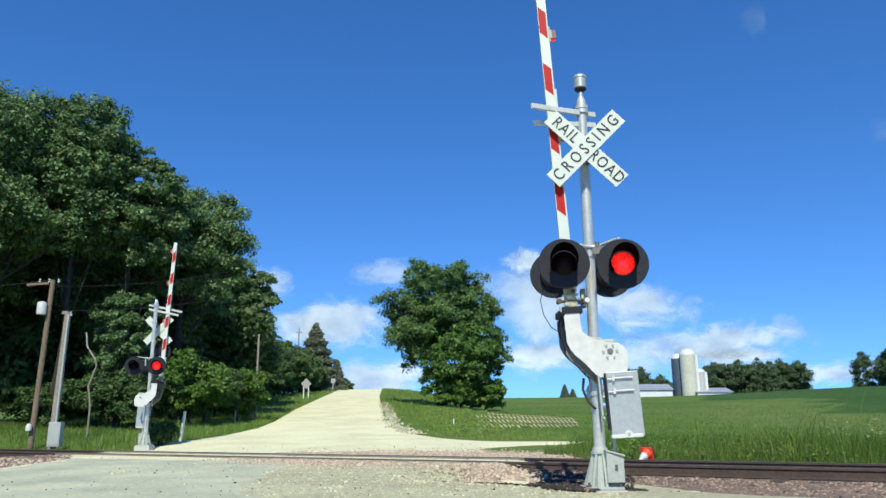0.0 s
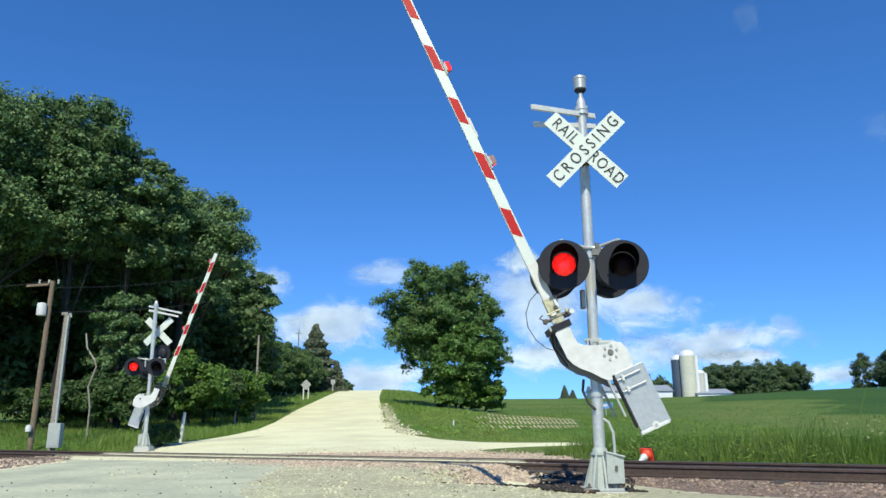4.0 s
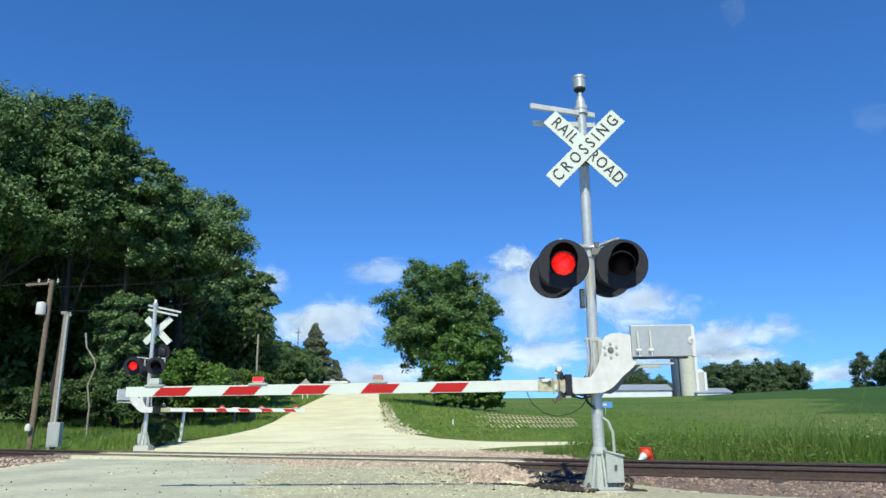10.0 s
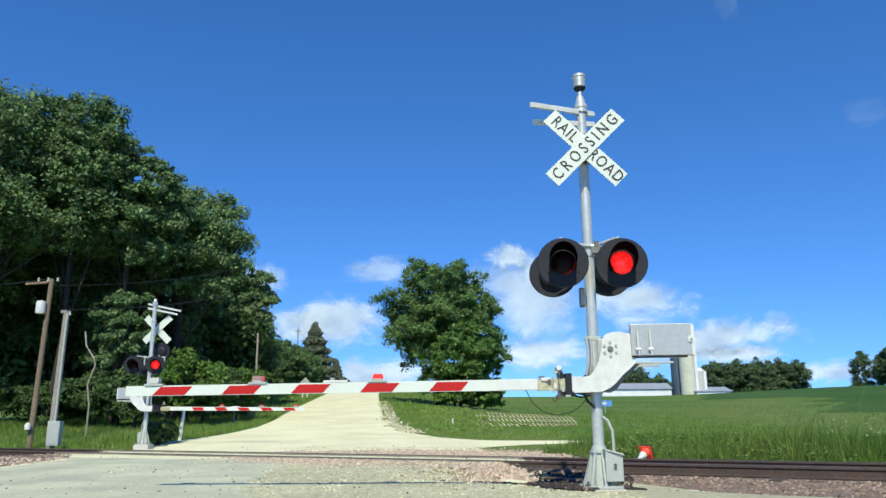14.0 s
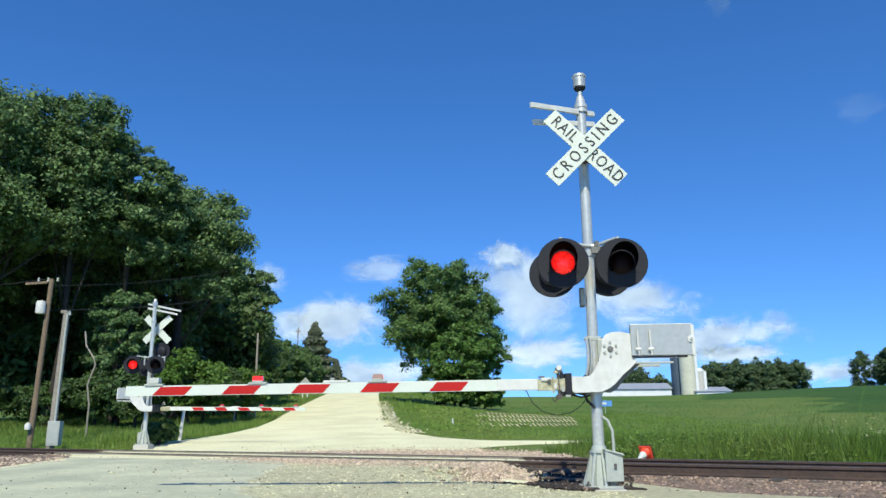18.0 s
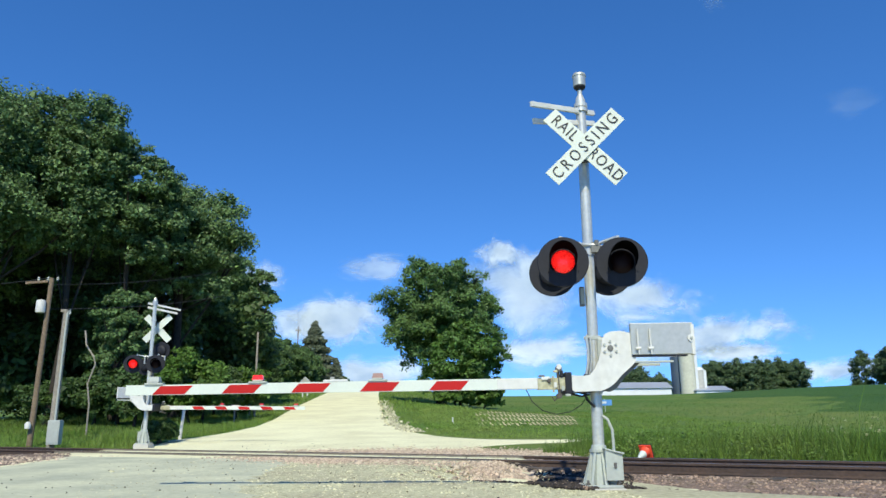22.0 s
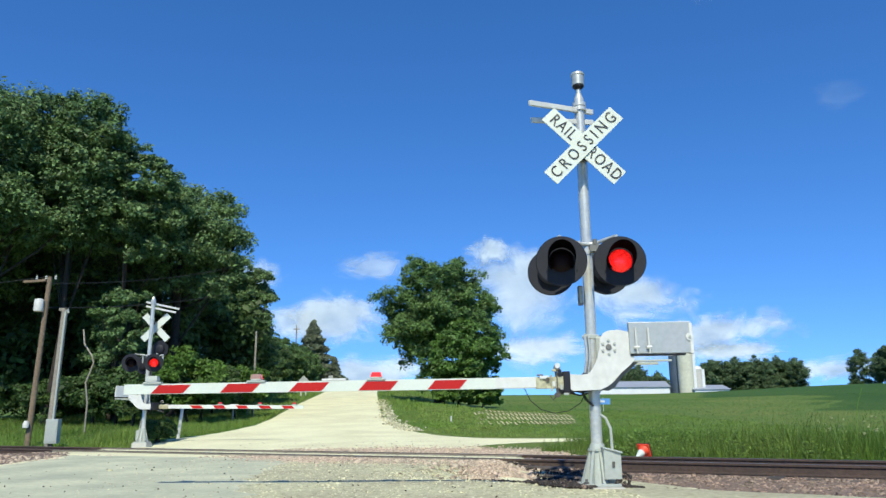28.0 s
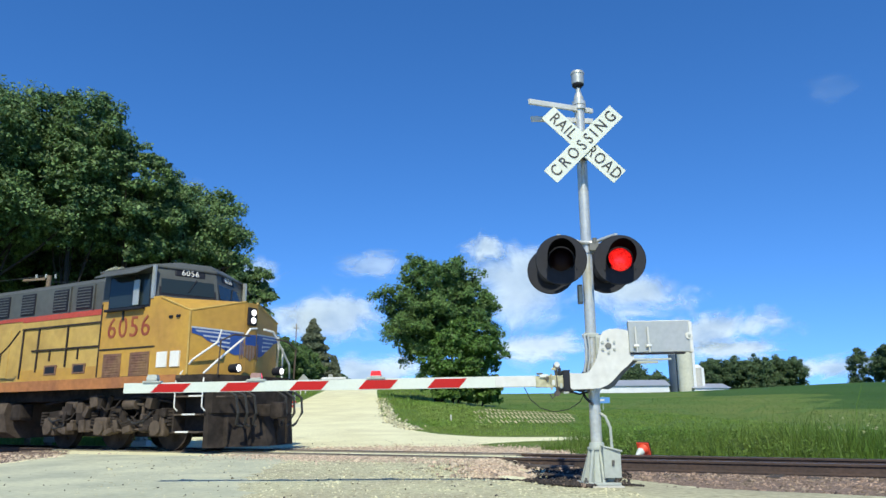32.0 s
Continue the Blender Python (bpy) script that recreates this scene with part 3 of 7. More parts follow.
scatter_stones("ballast_stones", 2600, bed_place(-1.6, CROSS[1] + 1.0, 1.05, 3.8, 0.02), 0.020, PINKGRAVEL, "stray pink stones on the gravel by the rail")


def spill_place(s_mid, s_half, n0, n_spread):
    """Stones thrown up by the traffic: thick in the middle, thinning out."""
    def f(k):
        s, n = s_mid + s_half * np.clip(rng.normal(0, 0.5, k), -1.3, 1.3), n0 + n_spread * np.abs(rng.normal(0, 0.5, k))
        x, y = TC[0] + s * TU[0] + n * TN[0], TC[1] + s * TU[1] + n * TN[1]
        return np.stack([x, y, land(x, y) + 0.034], 1)
    return f


scatter_stones("ballast_stones", 15000, spill_place(1.4, 3.6, 1.08, 2.2), 0.0135, PINKGRAVEL, "small pink stones spilled over the gravel road")
scatter_stones("ballast_stones", 7000, spill_place(0.6, 2.2, -1.08, -1.5), 0.0125, PINKGRAVEL, "small pink stones spilled before the rail")
scatter_stones("dark_stones", 300, lambda k: (lambda x, y: np.stack([x, y, land(x, y) + 0.045], 1))(rng.uniform(-6, 1.5, k), rng.uniform(7.5, 24, k)), 0.0075, DARKSTONE, "scattered dark stones on the pale gravel")


def road_edge_place(k):
    y = 31 + 34 * rng.uniform(0, 1, k) ** 1.4
    x = np.interp(y, [q[1] for q in ROAD_R][8:], [q[0] for q in ROAD_R][8:]) + rng.normal(0.12, 0.24, k)
    return np.stack([x, y, land(x, y) + 0.03], 1)


def heap_place(k):
    x, y = 0.92 + 0.62 * rng.normal(0, 0.5, k), 12.2 + 1.5 * np.clip(rng.normal(0, 0.5, k), -0.9, 0.9)
    return np.stack([x, y, land(x, y) + 0.045], 1)


scatter_stones("gravel_stones", 900, road_edge_place, 0.040, PALESTONE, "loose pale stones along the road's grassy edge")
scatter_stones("ballast_stones", 3600, heap_place, 0.0175, PINKGRAVEL, "low scatter of pinkish stones by the rail")


def shoulder_place(k):
    y = rng.uniform(7.6, 14.4, k)
    x = np.clip(4.2 - 0.28 * y, 0.4, 2.0) - 6.0 * rng.uniform(0, 1, k) ** 1.3
    return np.stack([x, y, land(x, y) + 0.03], 1)


# dark patch: partly cinders, partly the signal's shadow put into the ground colour
CL = [(1.15, 13.6), (1.35, 13.4), (1.55, 13.0), (1.70, 12.4), (1.62, 12.0), (1.45, 11.4), (1.38, 10.2), (1.18, 9.5), (1.10, 9.05), (1.28, 8.66), (1.52, 8.44)]
CR = [(1.70, 13.4), (2.10, 13.1), (2.50, 12.8), (2.75, 12.3), (2.75, 11.9), (2.60, 11.4), (2.35, 10.2), (2.12, 9.5), (1.95, 9.05), (1.82, 8.66), (1.60, 8.44)]
tagged(ribbon("cinder_shadow_patch", CL, CR, CINDER_SHADE, 0.055, 8, 0.1, 0.16), "patch of oil-black cinders at the road's end, partly the signal's shadow as colour", "cinders", kind="structure")


def cinder_shadow_place(k):
    t, u = rng.uniform(0, len(CL) - 1, k), np.clip(rng.normal(0.5, 0.33, k), -0.14, 1.14)
    i = np.arange(len(CL))
    x, y = (np.interp(t, i, [p[c] for p in CL]) * (1 - u) + np.interp(t, i, [p[c] for p in CR]) * u for c in (0, 1))
    return np.stack([x, y, land(x, y) + 0.056], 1)


def crest_shadow_place(k):
    """Thin line of dark stones as the brow's shadow, some by the mast's foot."""
    t = rng.uniform(0, 1, k)
    x, y = 0.30 + 0.85 * t + rng.normal(0, 0.03, k), 10.4 - 1.2 * t + rng.normal(0, 0.05, k)
    foot = rng.uniform(0, 1, k) < 0.4
    x, y = np.where(foot, 2.14 + rng.normal(0, 0.07, k), x), np.where(foot, 8.76 + rng.normal(0, 0.06, k), y)
    return np.stack([x, y, land(x, y) + 0.042], 1)


scatter_stones("ballast_stones", 260, cinder_shadow_place, 0.018, STONE, "pink stones strewn over the dark cinder and shadow patch")
scatter_stones("cinder_lumps", 5600, cinder_shadow_place, 0.0135, DARKSTONE, "lumpy oil-black cinders, also filling the signal's shadow, between rail and mast")
scatter_stones("cinder_lumps", 700, crest_shadow_place, 0.009, DARKSTONE, "thin line of dark stones standing for shadow on the shoulder")
scatter_stones("gravel_stones", 24000, shoulder_place, 0.0095, PALESTONE, "loose pale gravel on the road shoulder")

# ---------------------------------------------------------------- crossing signals
HUB = (0.13, -0.20, 1.556)
KX, KZ = 0.00647, 0.00635
STEP = 0.595        # seconds that each lamp stays lit
SHIFT = -0.575


def lamp_head(parent, at, facing, name="lamp_head"):
    """Round black target, housing, hood, and a lens that turns its lit or its dark side outwards. facing: degrees about z."""
    m = Matrix.Translation(at) @ Matrix.Rotation(radians(facing), 4, "Z")
    bm = bmesh.new()
    lathe(bm, [(0.140, 0.0), (0.290, 0.0), (0.297, 0.008), (0.290, 0.016), (0.140, 0.016), (0.140, 0.0)], axis="Y", n=48)
    ob = part(name, bm, BLACK, parent, "round black target with a hooded red lens", smooth=True)
    ob.matrix_basis = m
    bm = bmesh.new()
    lathe(bm, [(0.168, 0.018), (0.172, 0.04), (0.165, 0.09), (0.12, 0.125), (0.05, 0.13), (0.0, 0.13)], axis="Y", n=32)
    part("housing", bm, BLACK, ob, smooth=True)
    bm = bmesh.new()
    n = 30
    rows = []
    for r in (0.158, 0.153):
        row_a, row_b = [], []
        for i in range(n + 1):
            t = radians(-42 + 264 * i / n)
            reach = 0.10 + 0.32 * (0.5 + 0.5 * math.sin(t)) ** 0.8
            row_a.append(bm.verts.new((r * math.cos(t), -0.012, r * math.sin(t))))
            row_b.append(bm.verts.new((r * math.cos(t), -reach, r * math.sin(t))))
        rows.append((row_a, row_b))
    for a, b in rows:
        for i in range(n):
            bm.faces.new((a[i], a[i + 1], b[i + 1], b[i]))
    for i in range(n):
        bm.faces.new((rows[0][1][i], rows[0][1][i + 1], rows[1][1][i + 1], rows[1][1][i]))
    part("hood", bm, HOODBLACK, ob, smooth=True)
    bm = bmesh.new()
    n = 32
    for sign, mat in ((-1, 0), (1, 1)):
        prof = [(0.136, 0.005), (0.120, 0.014), (0.100, 0.027), (0.062, 0.037), (0.0, 0.041)]
        rings = [[bm.verts.new((r * math.cos(6.28318 * i / n), sign * h, r * math.sin(6.28318 * i / n))) for i in range(n)] for r, h in prof[:-1]]
        tip = bm.verts.new((0, sign * prof[-1][1], 0))
        for A, B in zip(rings, rings[1:]):
            for i in range(n):
                bm.faces.new((A[i], A[(i + 1) % n], B[(i + 1) % n], B[i])).material_index = mat
        for i in range(n):
            bm.faces.new((rings[-1][i], rings[-1][(i + 1) % n], tip)).material_index = mat
    lens = part("lens", bm, [LENS_LIT, LENS_DARK], ob, "red lamp lens that flashes", smooth=True)
    lens.location = (0, -0.004, 0)
    for i in range(3):
        bm = bmesh.new()
        t = radians(90 + 120 * i)
        tube(bm, (0.2 * math.cos(t), -0.018, 0.2 * math.sin(t)), (0.2 * math.cos(t), -0.026, 0.2 * math.sin(t)), 0.009, n=6)
        part("screw", bm, BLACK, ob)
    return lens


def crossing_signal(m, reach=1.0, bell=True, words=True, back_turn=172):
    root = tagged(empty("crossing_signal", m), "silver railway crossing signal mast with crossbuck, red flashing lamps and gate", "railway signal", group="crossing signals")
    # foundation and base casting
    bm = bmesh.new()
    box(bm, -0.24, -0.24, -0.25, 0.24, 0.24, 0.015, 0.01)
    part("foundation", bm, CONCRETE, root)
    bm = bmesh.new()
    box(bm, -0.215, -0.2, 0.015, 0.215, 0.2, 0.05, 0.012)
    tube(bm, (0, 0, 0.04), (0, 0, 0.42), 0.125, 0.083, 24)
    tube(bm, (0, 0, 0.40), (0, 0, 0.425), 0.108, n=24)
    tube(bm, (0, 0, 0.425), (0, 0, 0.475), 0.09, 0.08, 24)
    casting = part("base_casting", bm, CASTGREY, root, "tapered grey cast base", smooth=True)
    for k in range(8):
        rib_bm = bmesh.new()
        t = radians(45 * k + 8)
        foot, head = (0.205, 0.098) if k % 2 == 0 else (0.235, 0.098)
        u, w = Vector((math.cos(t), math.sin(t), 0)), Vector((-math.sin(t), math.cos(t), 0)) * 0.013
        rib = [u * 0.06 + Vector((0, 0, 0.045)), u * foot * 0.92 + Vector((0, 0, 0.045)), u * head + Vector((0, 0, 0.41)), u * 0.05 + Vector((0, 0, 0.41))]
        A, B = [rib_bm.verts.new(c - w) for c in rib], [rib_bm.verts.new(c + w) for c in rib]
        rib_bm.faces.new(A[::-1])
        rib_bm.faces.new(B)
        for i in range(4):
            rib_bm.faces.new((A[i], A[(i + 1) % 4], B[(i + 1) % 4], B[i]))
        bmesh.ops.recalc_face_normals(rib_bm, faces=rib_bm.faces)
        part("rib", rib_bm, CASTGREY, casting)
    for sx in (-0.17, 0.17):
        for sy in (-0.16, 0.16):
            bm = bmesh.new()
            tube(bm, (sx, sy, 0.05), (sx, sy, 0.10), 0.014, n=6)
            tube(bm, (sx, sy, 0.05), (sx, sy, 0.072), 0.026, n=6)
            part("bolt", bm, STEEL, root)
    bm = bmesh.new()
    prism(bm, [(0.03, -0.20), (0.225, -0.18), (0.225, 0.0), (0.03, 0.0)], 0.10, 0.42, top_z=[0.43, 0.38, 0.38, 0.43])
    jb = part("junction_box", bm, CASTGREY, root, "grey cast junction box")
    bm = bmesh.new()
    box(bm, -0.112, -0.212, 0.0, 0.112, 0.004, 0.018, 0.005, m=Matrix.Translation((0.128, 0, 0.405)) @ Matrix.Rotation(radians(14.4), 4, "Y"))
    part("lid", bm, CASTGREY, jb)
    bm = bmesh.new()
    box(bm, 0.12, -0.205, 0.23, 0.15, -0.19, 0.29, 0.004)
    part("latch", bm, STEEL, jb)
    # mast
    bm = bmesh.new()
    tube(bm, (0, 0, 0.1), (0, 0, 4.72), 0.066, 0.062, 28)
    tube(bm, (0, 0, 4.72), (0, 0, 4.80), 0.062, 0.034, 24)
    for z, r in ((1.05, 0.078), (2.69, 0.078), (2.80, 0.085), (4.02, 0.082), (4.56, 0.085), (4.62, 0.085)):
        tube(bm, (0, 0, z), (0, 0, z + 0.05), r, n=28)
    part("mast", bm, GALV, root, "round galvanised steel mast", smooth=True)
    bm = bmesh.new()
    box(bm, -0.130, -0.03, 2.08, -0.075, 0.05, 2.31, 0.008)
    wb = part("wire_box", bm, GUSSETGREY, root, "dull grey wire box strapped to the mast")
    bm = bmesh.new()
    box(bm, -0.122, -0.036, 2.10, -0.083, -0.030, 2.29, 0.002)
    part("cover", bm, CASTGREY, wb)
    if bell:
        bm = bmesh.new()
        tube(bm, (0, 0, 4.78), (0, 0, 4.93), 0.030, 0.030, 16)
        lathe(bm, [(0.025, 4.87), (0.062, 4.905), (0.078, 4.92), (0.080, 5.045), (0.087, 5.05), (0.087, 5.066), (0.076, 5.088), (0.042, 5.10), (0.0, 5.105)], n=28)
        part("bell", bm, ALU, root, "drum-shaped electronic bell", smooth=True)
        bm = bmesh.new()
        lathe(bm, [(0.038, 4.862), (0.072, 4.895), (0.074, 4.914), (0.035, 4.918)], n=24)
        part("bell_mouth", bm, BLACK, root)
    # bars of the rear bracket
    for za, zb, yb in ((4.60, 4.45, -0.52), (4.46, 4.30, -0.36)):
        bm = bmesh.new()
        d = Vector((-0.70, yb, zb)) - Vector((0.19, 0.12, za))
        mm = Matrix.Translation((0.19, 0.12, za)) @ d.to_track_quat("X", "Z").to_matrix().to_4x4()
        box(bm, 0, -0.018, -0.032, d.length if za > 4.5 else d.length * 0.95, 0.018, 0.032, 0.006, m=mm)
        part("bracket_bar", bm, WHITE, root, "flat pale aluminium bracket bar")
    # crossbuck
    for ang, dy, front, size in ((-45, -0.30, (("RAIL", -0.335), ("ROAD", 0.335)), 0.150), (45, -0.322, (("CROSSING", 0.0),), 0.150)):
        bm = bmesh.new()
        box(bm, -0.59, -0.006, -0.109, 0.59, 0.006, 0.109, 0.0)
        mm = Matrix.Translation((-0.032, dy, 3.985 if words else 3.80)) @ Matrix.Rotation(radians(-ang), 4, "Y")
        board = part("crossbuck_board", bm, SHEET, root, "white reflective crossbuck board with black letters" if words else "white crossbuck board")
        board.matrix_basis = mm
        if words:
            for text, at in front:
                lettering("lettering", text, 0.205, LETTER, board, Matrix.Translation((at, -0.0095, 0)) @ Matrix.Rotation(radians(90), 4, "X"), 0.003, 0.80, 1.52 if len(text) > 4 else 1.16)
    bm = bmesh.new()
    tube(bm, (-0.02, -0.31, 3.985), (0.0, 0.0, 3.985), 0.022, n=10)
    box(bm, -0.07, -0.11, 3.86, 0.09, -0.066, 3.96, 0.01)
    part("crossbuck_bracket", bm, STEEL, root)
    # cross-arm with lamp heads on both sides
    bm = bmesh.new()
    pipe(bm, [(-0.38, -0.22, 2.855), (-0.20, -0.14, 2.835), (-0.075, -0.075, 2.815), (0.075, -0.06, 2.815), (0.18, -0.12, 2.845), (0.30, -0.22, 2.87)], 0.021, 10)
    pipe(bm, [(-0.36, 0.22, 2.855), (-0.14, 0.10, 2.825), (0.14, 0.08, 2.825), (0.38, 0.22, 2.86)], 0.021, 10)
    for x, y in ((-0.37, -0.24), (0.30, -0.26), (-0.36, 0.26), (0.34, 0.26)):
        tube(bm, (x, y, 2.60), (x, y, 2.875), 0.026, n=12)
    part("lamp_crossarm", bm, GALV, root, "galvanised lamp cross-arm", smooth=True)
    bm = bmesh.new()
    prism(bm, [(0.02, -0.10), (0.125, -0.115), (0.125, -0.03), (0.02, -0.03)], 2.715, 2.795, top_z=[2.80, 2.82, 2.82, 2.80])
    tube(bm, (0.085, -0.09, 2.80), (0.085, -0.09, 2.865), 0.028, n=12)
    part("terminal_box", bm, GUSSETGREY, root, "dull grey terminal box at the lamp cross-arm")
    for xs in ((-0.09, -0.20, -0.33), (0.10, 0.19, 0.27)):
        bm = bmesh.new()
        pipe(bm, [(xs[0], -0.08, 2.79), (xs[1], -0.15, 2.775), (xs[2], -0.25, 2.74)], 0.009, 6)
        part("lamp_cable", bm, RUBBER, root)
    lenses = [lamp_head(root, (-0.372, -0.36, 2.545) if bell else (-0.20, -0.40, 3.06), -8), lamp_head(root, (0.300, -0.40, 2.53), -8),
              lamp_head(root, (0.31 if bell else 0.42, 0.37, 2.56), back_turn), lamp_head(root, (-0.385 if bell else -0.32, 0.37, 2.555), back_turn)]
    # gate mechanism
    bm = bmesh.new()
    box(bm, 0.03, -0.09, 1.30, 0.24, 0.30, 1.70, 0.03)
    part("gate_mechanism", bm, CASTGREY, root, "grey gate drive behind the white support plate")
    bm = bmesh.new()
    pipe(bm, [(-0.14, 0.02, 1.25), (-0.16, 0.0, 1.12), (-0.11, -0.04, 0.98), (-0.04, -0.09, 0.90)], 0.016, 8)
    part("cable", bm, RUBBER, root)
    bm = bmesh.new()
    pipe(bm, [(0.05, -0.05, 0.80), (0.10, -0.08, 0.76), (0.145, -0.10, 0.64), (0.15, -0.10, 0.40)], 0.017, 8)
    part("conduit", bm, CASTGREY, root, "grey conduit down to the junction box")
    bm = bmesh.new()
    box(bm, -0.078, -0.070, 1.67, 0.078, 0.070, 1.72, 0.008)
    tube(bm, (-0.115, -0.05, 1.695), (-0.06, -0.08, 1.695), 0.016, n=8)
    tube(bm, (-0.105, -0.06, 1.66), (-0.085, -0.07, 1.73), 0.012, n=8)
    part("clamp", bm, CASTGREY, root)
    for cx, cr in ((-0.085, 0.017), (-0.045, 0.013)):
        bm = bmesh.new()
        pipe(bm, [(cx - 0.01, -0.095, 1.70), (cx, -0.10, 1.55), (cx - 0.005, -0.10, 1.40), (cx - 0.03, -0.09, 1.27)], cr, 8)
        part("drive_conduit", bm, GALV, root, "grey flexible conduit beside the mast")

    # gate arm, turning about the hub
    def P(px, py):
        return (px - 1077) * KX, -(py - 620) * KZ
    x_tip = P(225, 0)[0] * reach
    bm = bmesh.new()
    x0, xr = x_tip, P(948, 0)[0]
    zc = P(0, 681)[1]
    slant = 0.108
    cuts = [x0, xr]
    colours = [0]
    half_lo, half_hi = 0.056, 0.063
    def sec(x, skew):
        h = half_lo + (half_hi - half_lo) * (x - x0) / (xr - x0)
        k = slant * 0.5 * skew
        return [bm.verts.new(c) for c in ((x - k, -0.025, zc - h), (x + k, -0.025, zc + h), (x + k, 0.025, zc + h), (x - k, 0.025, zc - h))]
    rows = [sec(x, 0 if i in (0, len(cuts) - 1) else 1) for i, x in enumerate(cuts)]
    for i, (A, B) in enumerate(zip(rows, rows[1:])):
        for k in range(4):
            f = bm.faces.new((A[k], B[k], B[(k + 1) % 4], A[(k + 1) % 4]))
            f.material_index = colours[i]
    bm.faces.new(rows[0])
    bm.faces.new(rows[-1][::-1])
    arm = part("gate_arm", bm, [SHEET, RED], root, "white gate arm with slanted red reflective stripes")
    for k in range(5):
        for face in (-1, 1):
            bm = bmesh.new()
            a0, a1 = x_tip + (55 + 121.2 * k) * KX * reach, x_tip + (111 + 121.2 * k) * KX * reach
            h = half_lo + (half_hi - half_lo) * (a0 - x0) / (xr - x0)
            lo, hi = -h * 0.90, h * 0.74
            sk = slant * 0.5
            plate(bm, [(a0 + sk * lo / h, zc + lo), (a1 + sk * lo / h, zc + lo), (a1 + sk * hi / h, zc + hi), (a0 + sk * hi / h, zc + hi)], face * 0.0255, face * 0.0285)
            bmesh.ops.recalc_face_normals(bm, faces=bm.faces)
            part("stripe", bm, RED, arm, "red reflective stripe")
    # support plates, one before and one behind the mast
    s_plate = [P(*q) for q in ((1006, 667), (1030, 669), (1042, 667), (1050, 658), (1058, 640), (1064, 622), (1065, 604), (1072, 594), (1082, 590), (1098, 589), (1112, 592), (1122, 596), (1124, 612), (1124, 644), (1114, 654), (1098, 667), (1084, 682), (1074, 690), (1060, 696), (1012, 697), (1006, 692))]
    for y0, nm in ((-0.035, "support_plate"), (0.50, "support_plate")):
        bm = bmesh.new()
        plate(bm, s_plate, y0, y0 + 0.022)
        bmesh.ops.bevel(bm, geom=[e for e in bm.edges], offset=0.004, segments=1, affect="EDGES")
        part(nm, bm, WHITE if (y0 < 0) == bell else GUSSETGREY, arm, "white S-shaped gate arm support plate" if (y0 < 0) == bell else "dark S-shaped rear support plate")
    # grimy fittings between the two plates
    for px, py, sx, sy, sz, mt in ((1020, 676, 0.05, 0.16, 0.045, STEEL), (1040, 684, 0.045, 0.12, 0.035, RUBBER), (1062, 668, 0.035, 0.14, 0.05, STEEL), (1072, 640, 0.03, 0.15, 0.06, RUBBER), (1082, 660, 0.04, 0.10, 0.03, BRASS), (1098, 648, 0.03, 0.12, 0.04, STEEL)):
        q = P(px, py)
        bm = bmesh.new()
        box(bm, q[0] - sx, 0.22 - sy, q[1] - sz, q[0] + sx, 0.22 + sy, q[1] + sz, 0.012)
        part("arm_fitting", bm, mt, arm)
    for j, dz in enumerate((0.0, -0.03, 0.03)):
        bm = bmesh.new()
        pipe(bm, [(P(1000, 0)[0], 0.1 + 0.09 * j, P(0, 690)[1] + dz), (P(1030, 0)[0], 0.12 + 0.09 * j, P(0, 699)[1] + dz), (P(1070, 0)[0], 0.12 + 0.09 * j, P(0, 690)[1] + dz), (P(1090, 0)[0], 0.16 + 0.06 * j, P(0, 655)[1])], 0.011, 6)
        part("arm_cable", bm, RUBBER, arm)
    bm = bmesh.new()
    tube(bm, (0.015, -0.05, 0), (0.015, 0.54, 0), 0.028, n=16)
    tube(bm, (0.015, -0.046, 0), (0.015, -0.036, 0), 0.034, n=16)
    part("hub", bm, GUSSETGREY, arm)
    for i in range(6):
        t = radians(30 + 60 * i)
        bm = bmesh.new()
        bx, bz = 0.015 + 0.078 * math.cos(t), 0.078 * math.sin(t)
        tube(bm, (bx, -0.052, bz), (bx, -0.034, bz), 0.015, n=6)
        part("hub_bolt", bm, CASTGREY, arm)
    bm = bmesh.new()
    plate(bm, [P(*c) for c in ((1118, 640), (1134, 646), (1104, 672), (1090, 690), (1078, 697), (1066, 695), (1084, 678))], 0.05, 0.11)
    part("gusset", bm, GUSSETGREY, arm, "grey gusset behind the support plate")
    # counterweight
    bm = bmesh.new()
    ca, cb = P(1116, 576), P(1227, 633)
    box(bm, ca[0], -0.065, cb[1], cb[0], -0.005, ca[1], 0.008)
    cw = part("counterweight", bm, ALU, arm, "silver counterweight plate")
    bm = bmesh.new()
    box(bm, cb[0] - 0.028, -0.075, cb[1] - 0.01, cb[0] + 0.012, 0.0, ca[1] - 0.02, 0.010)
    we = part("weight_end", bm, WHITE, arm, "pale end flange of the counterweight")
    wz = (ca[1] + cb[1]) / 2
    bm = bmesh.new()
    tube(bm, (cb[0] - 0.03, -0.080, wz), (cb[0] - 0.03, -0.066, wz), 0.042, n=20)
    part("weight_boss", bm, WHITE, we)
    bm = bmesh.new()
    tube(bm, (cb[0] - 0.03, -0.094, wz), (cb[0] - 0.03, -0.078, wz), 0.016, n=6)
    part("weight_nut", bm, CASTGREY, we)
    bm = bmesh.new()
    box(bm, ca[0] + 0.01, -0.055, cb[1] - 0.022, cb[0] - 0.08, 0.03, cb[1] - 0.004, 0.003)
    part("weight_lip", bm, BLACK, arm, "dark lower lip of the counterweight")
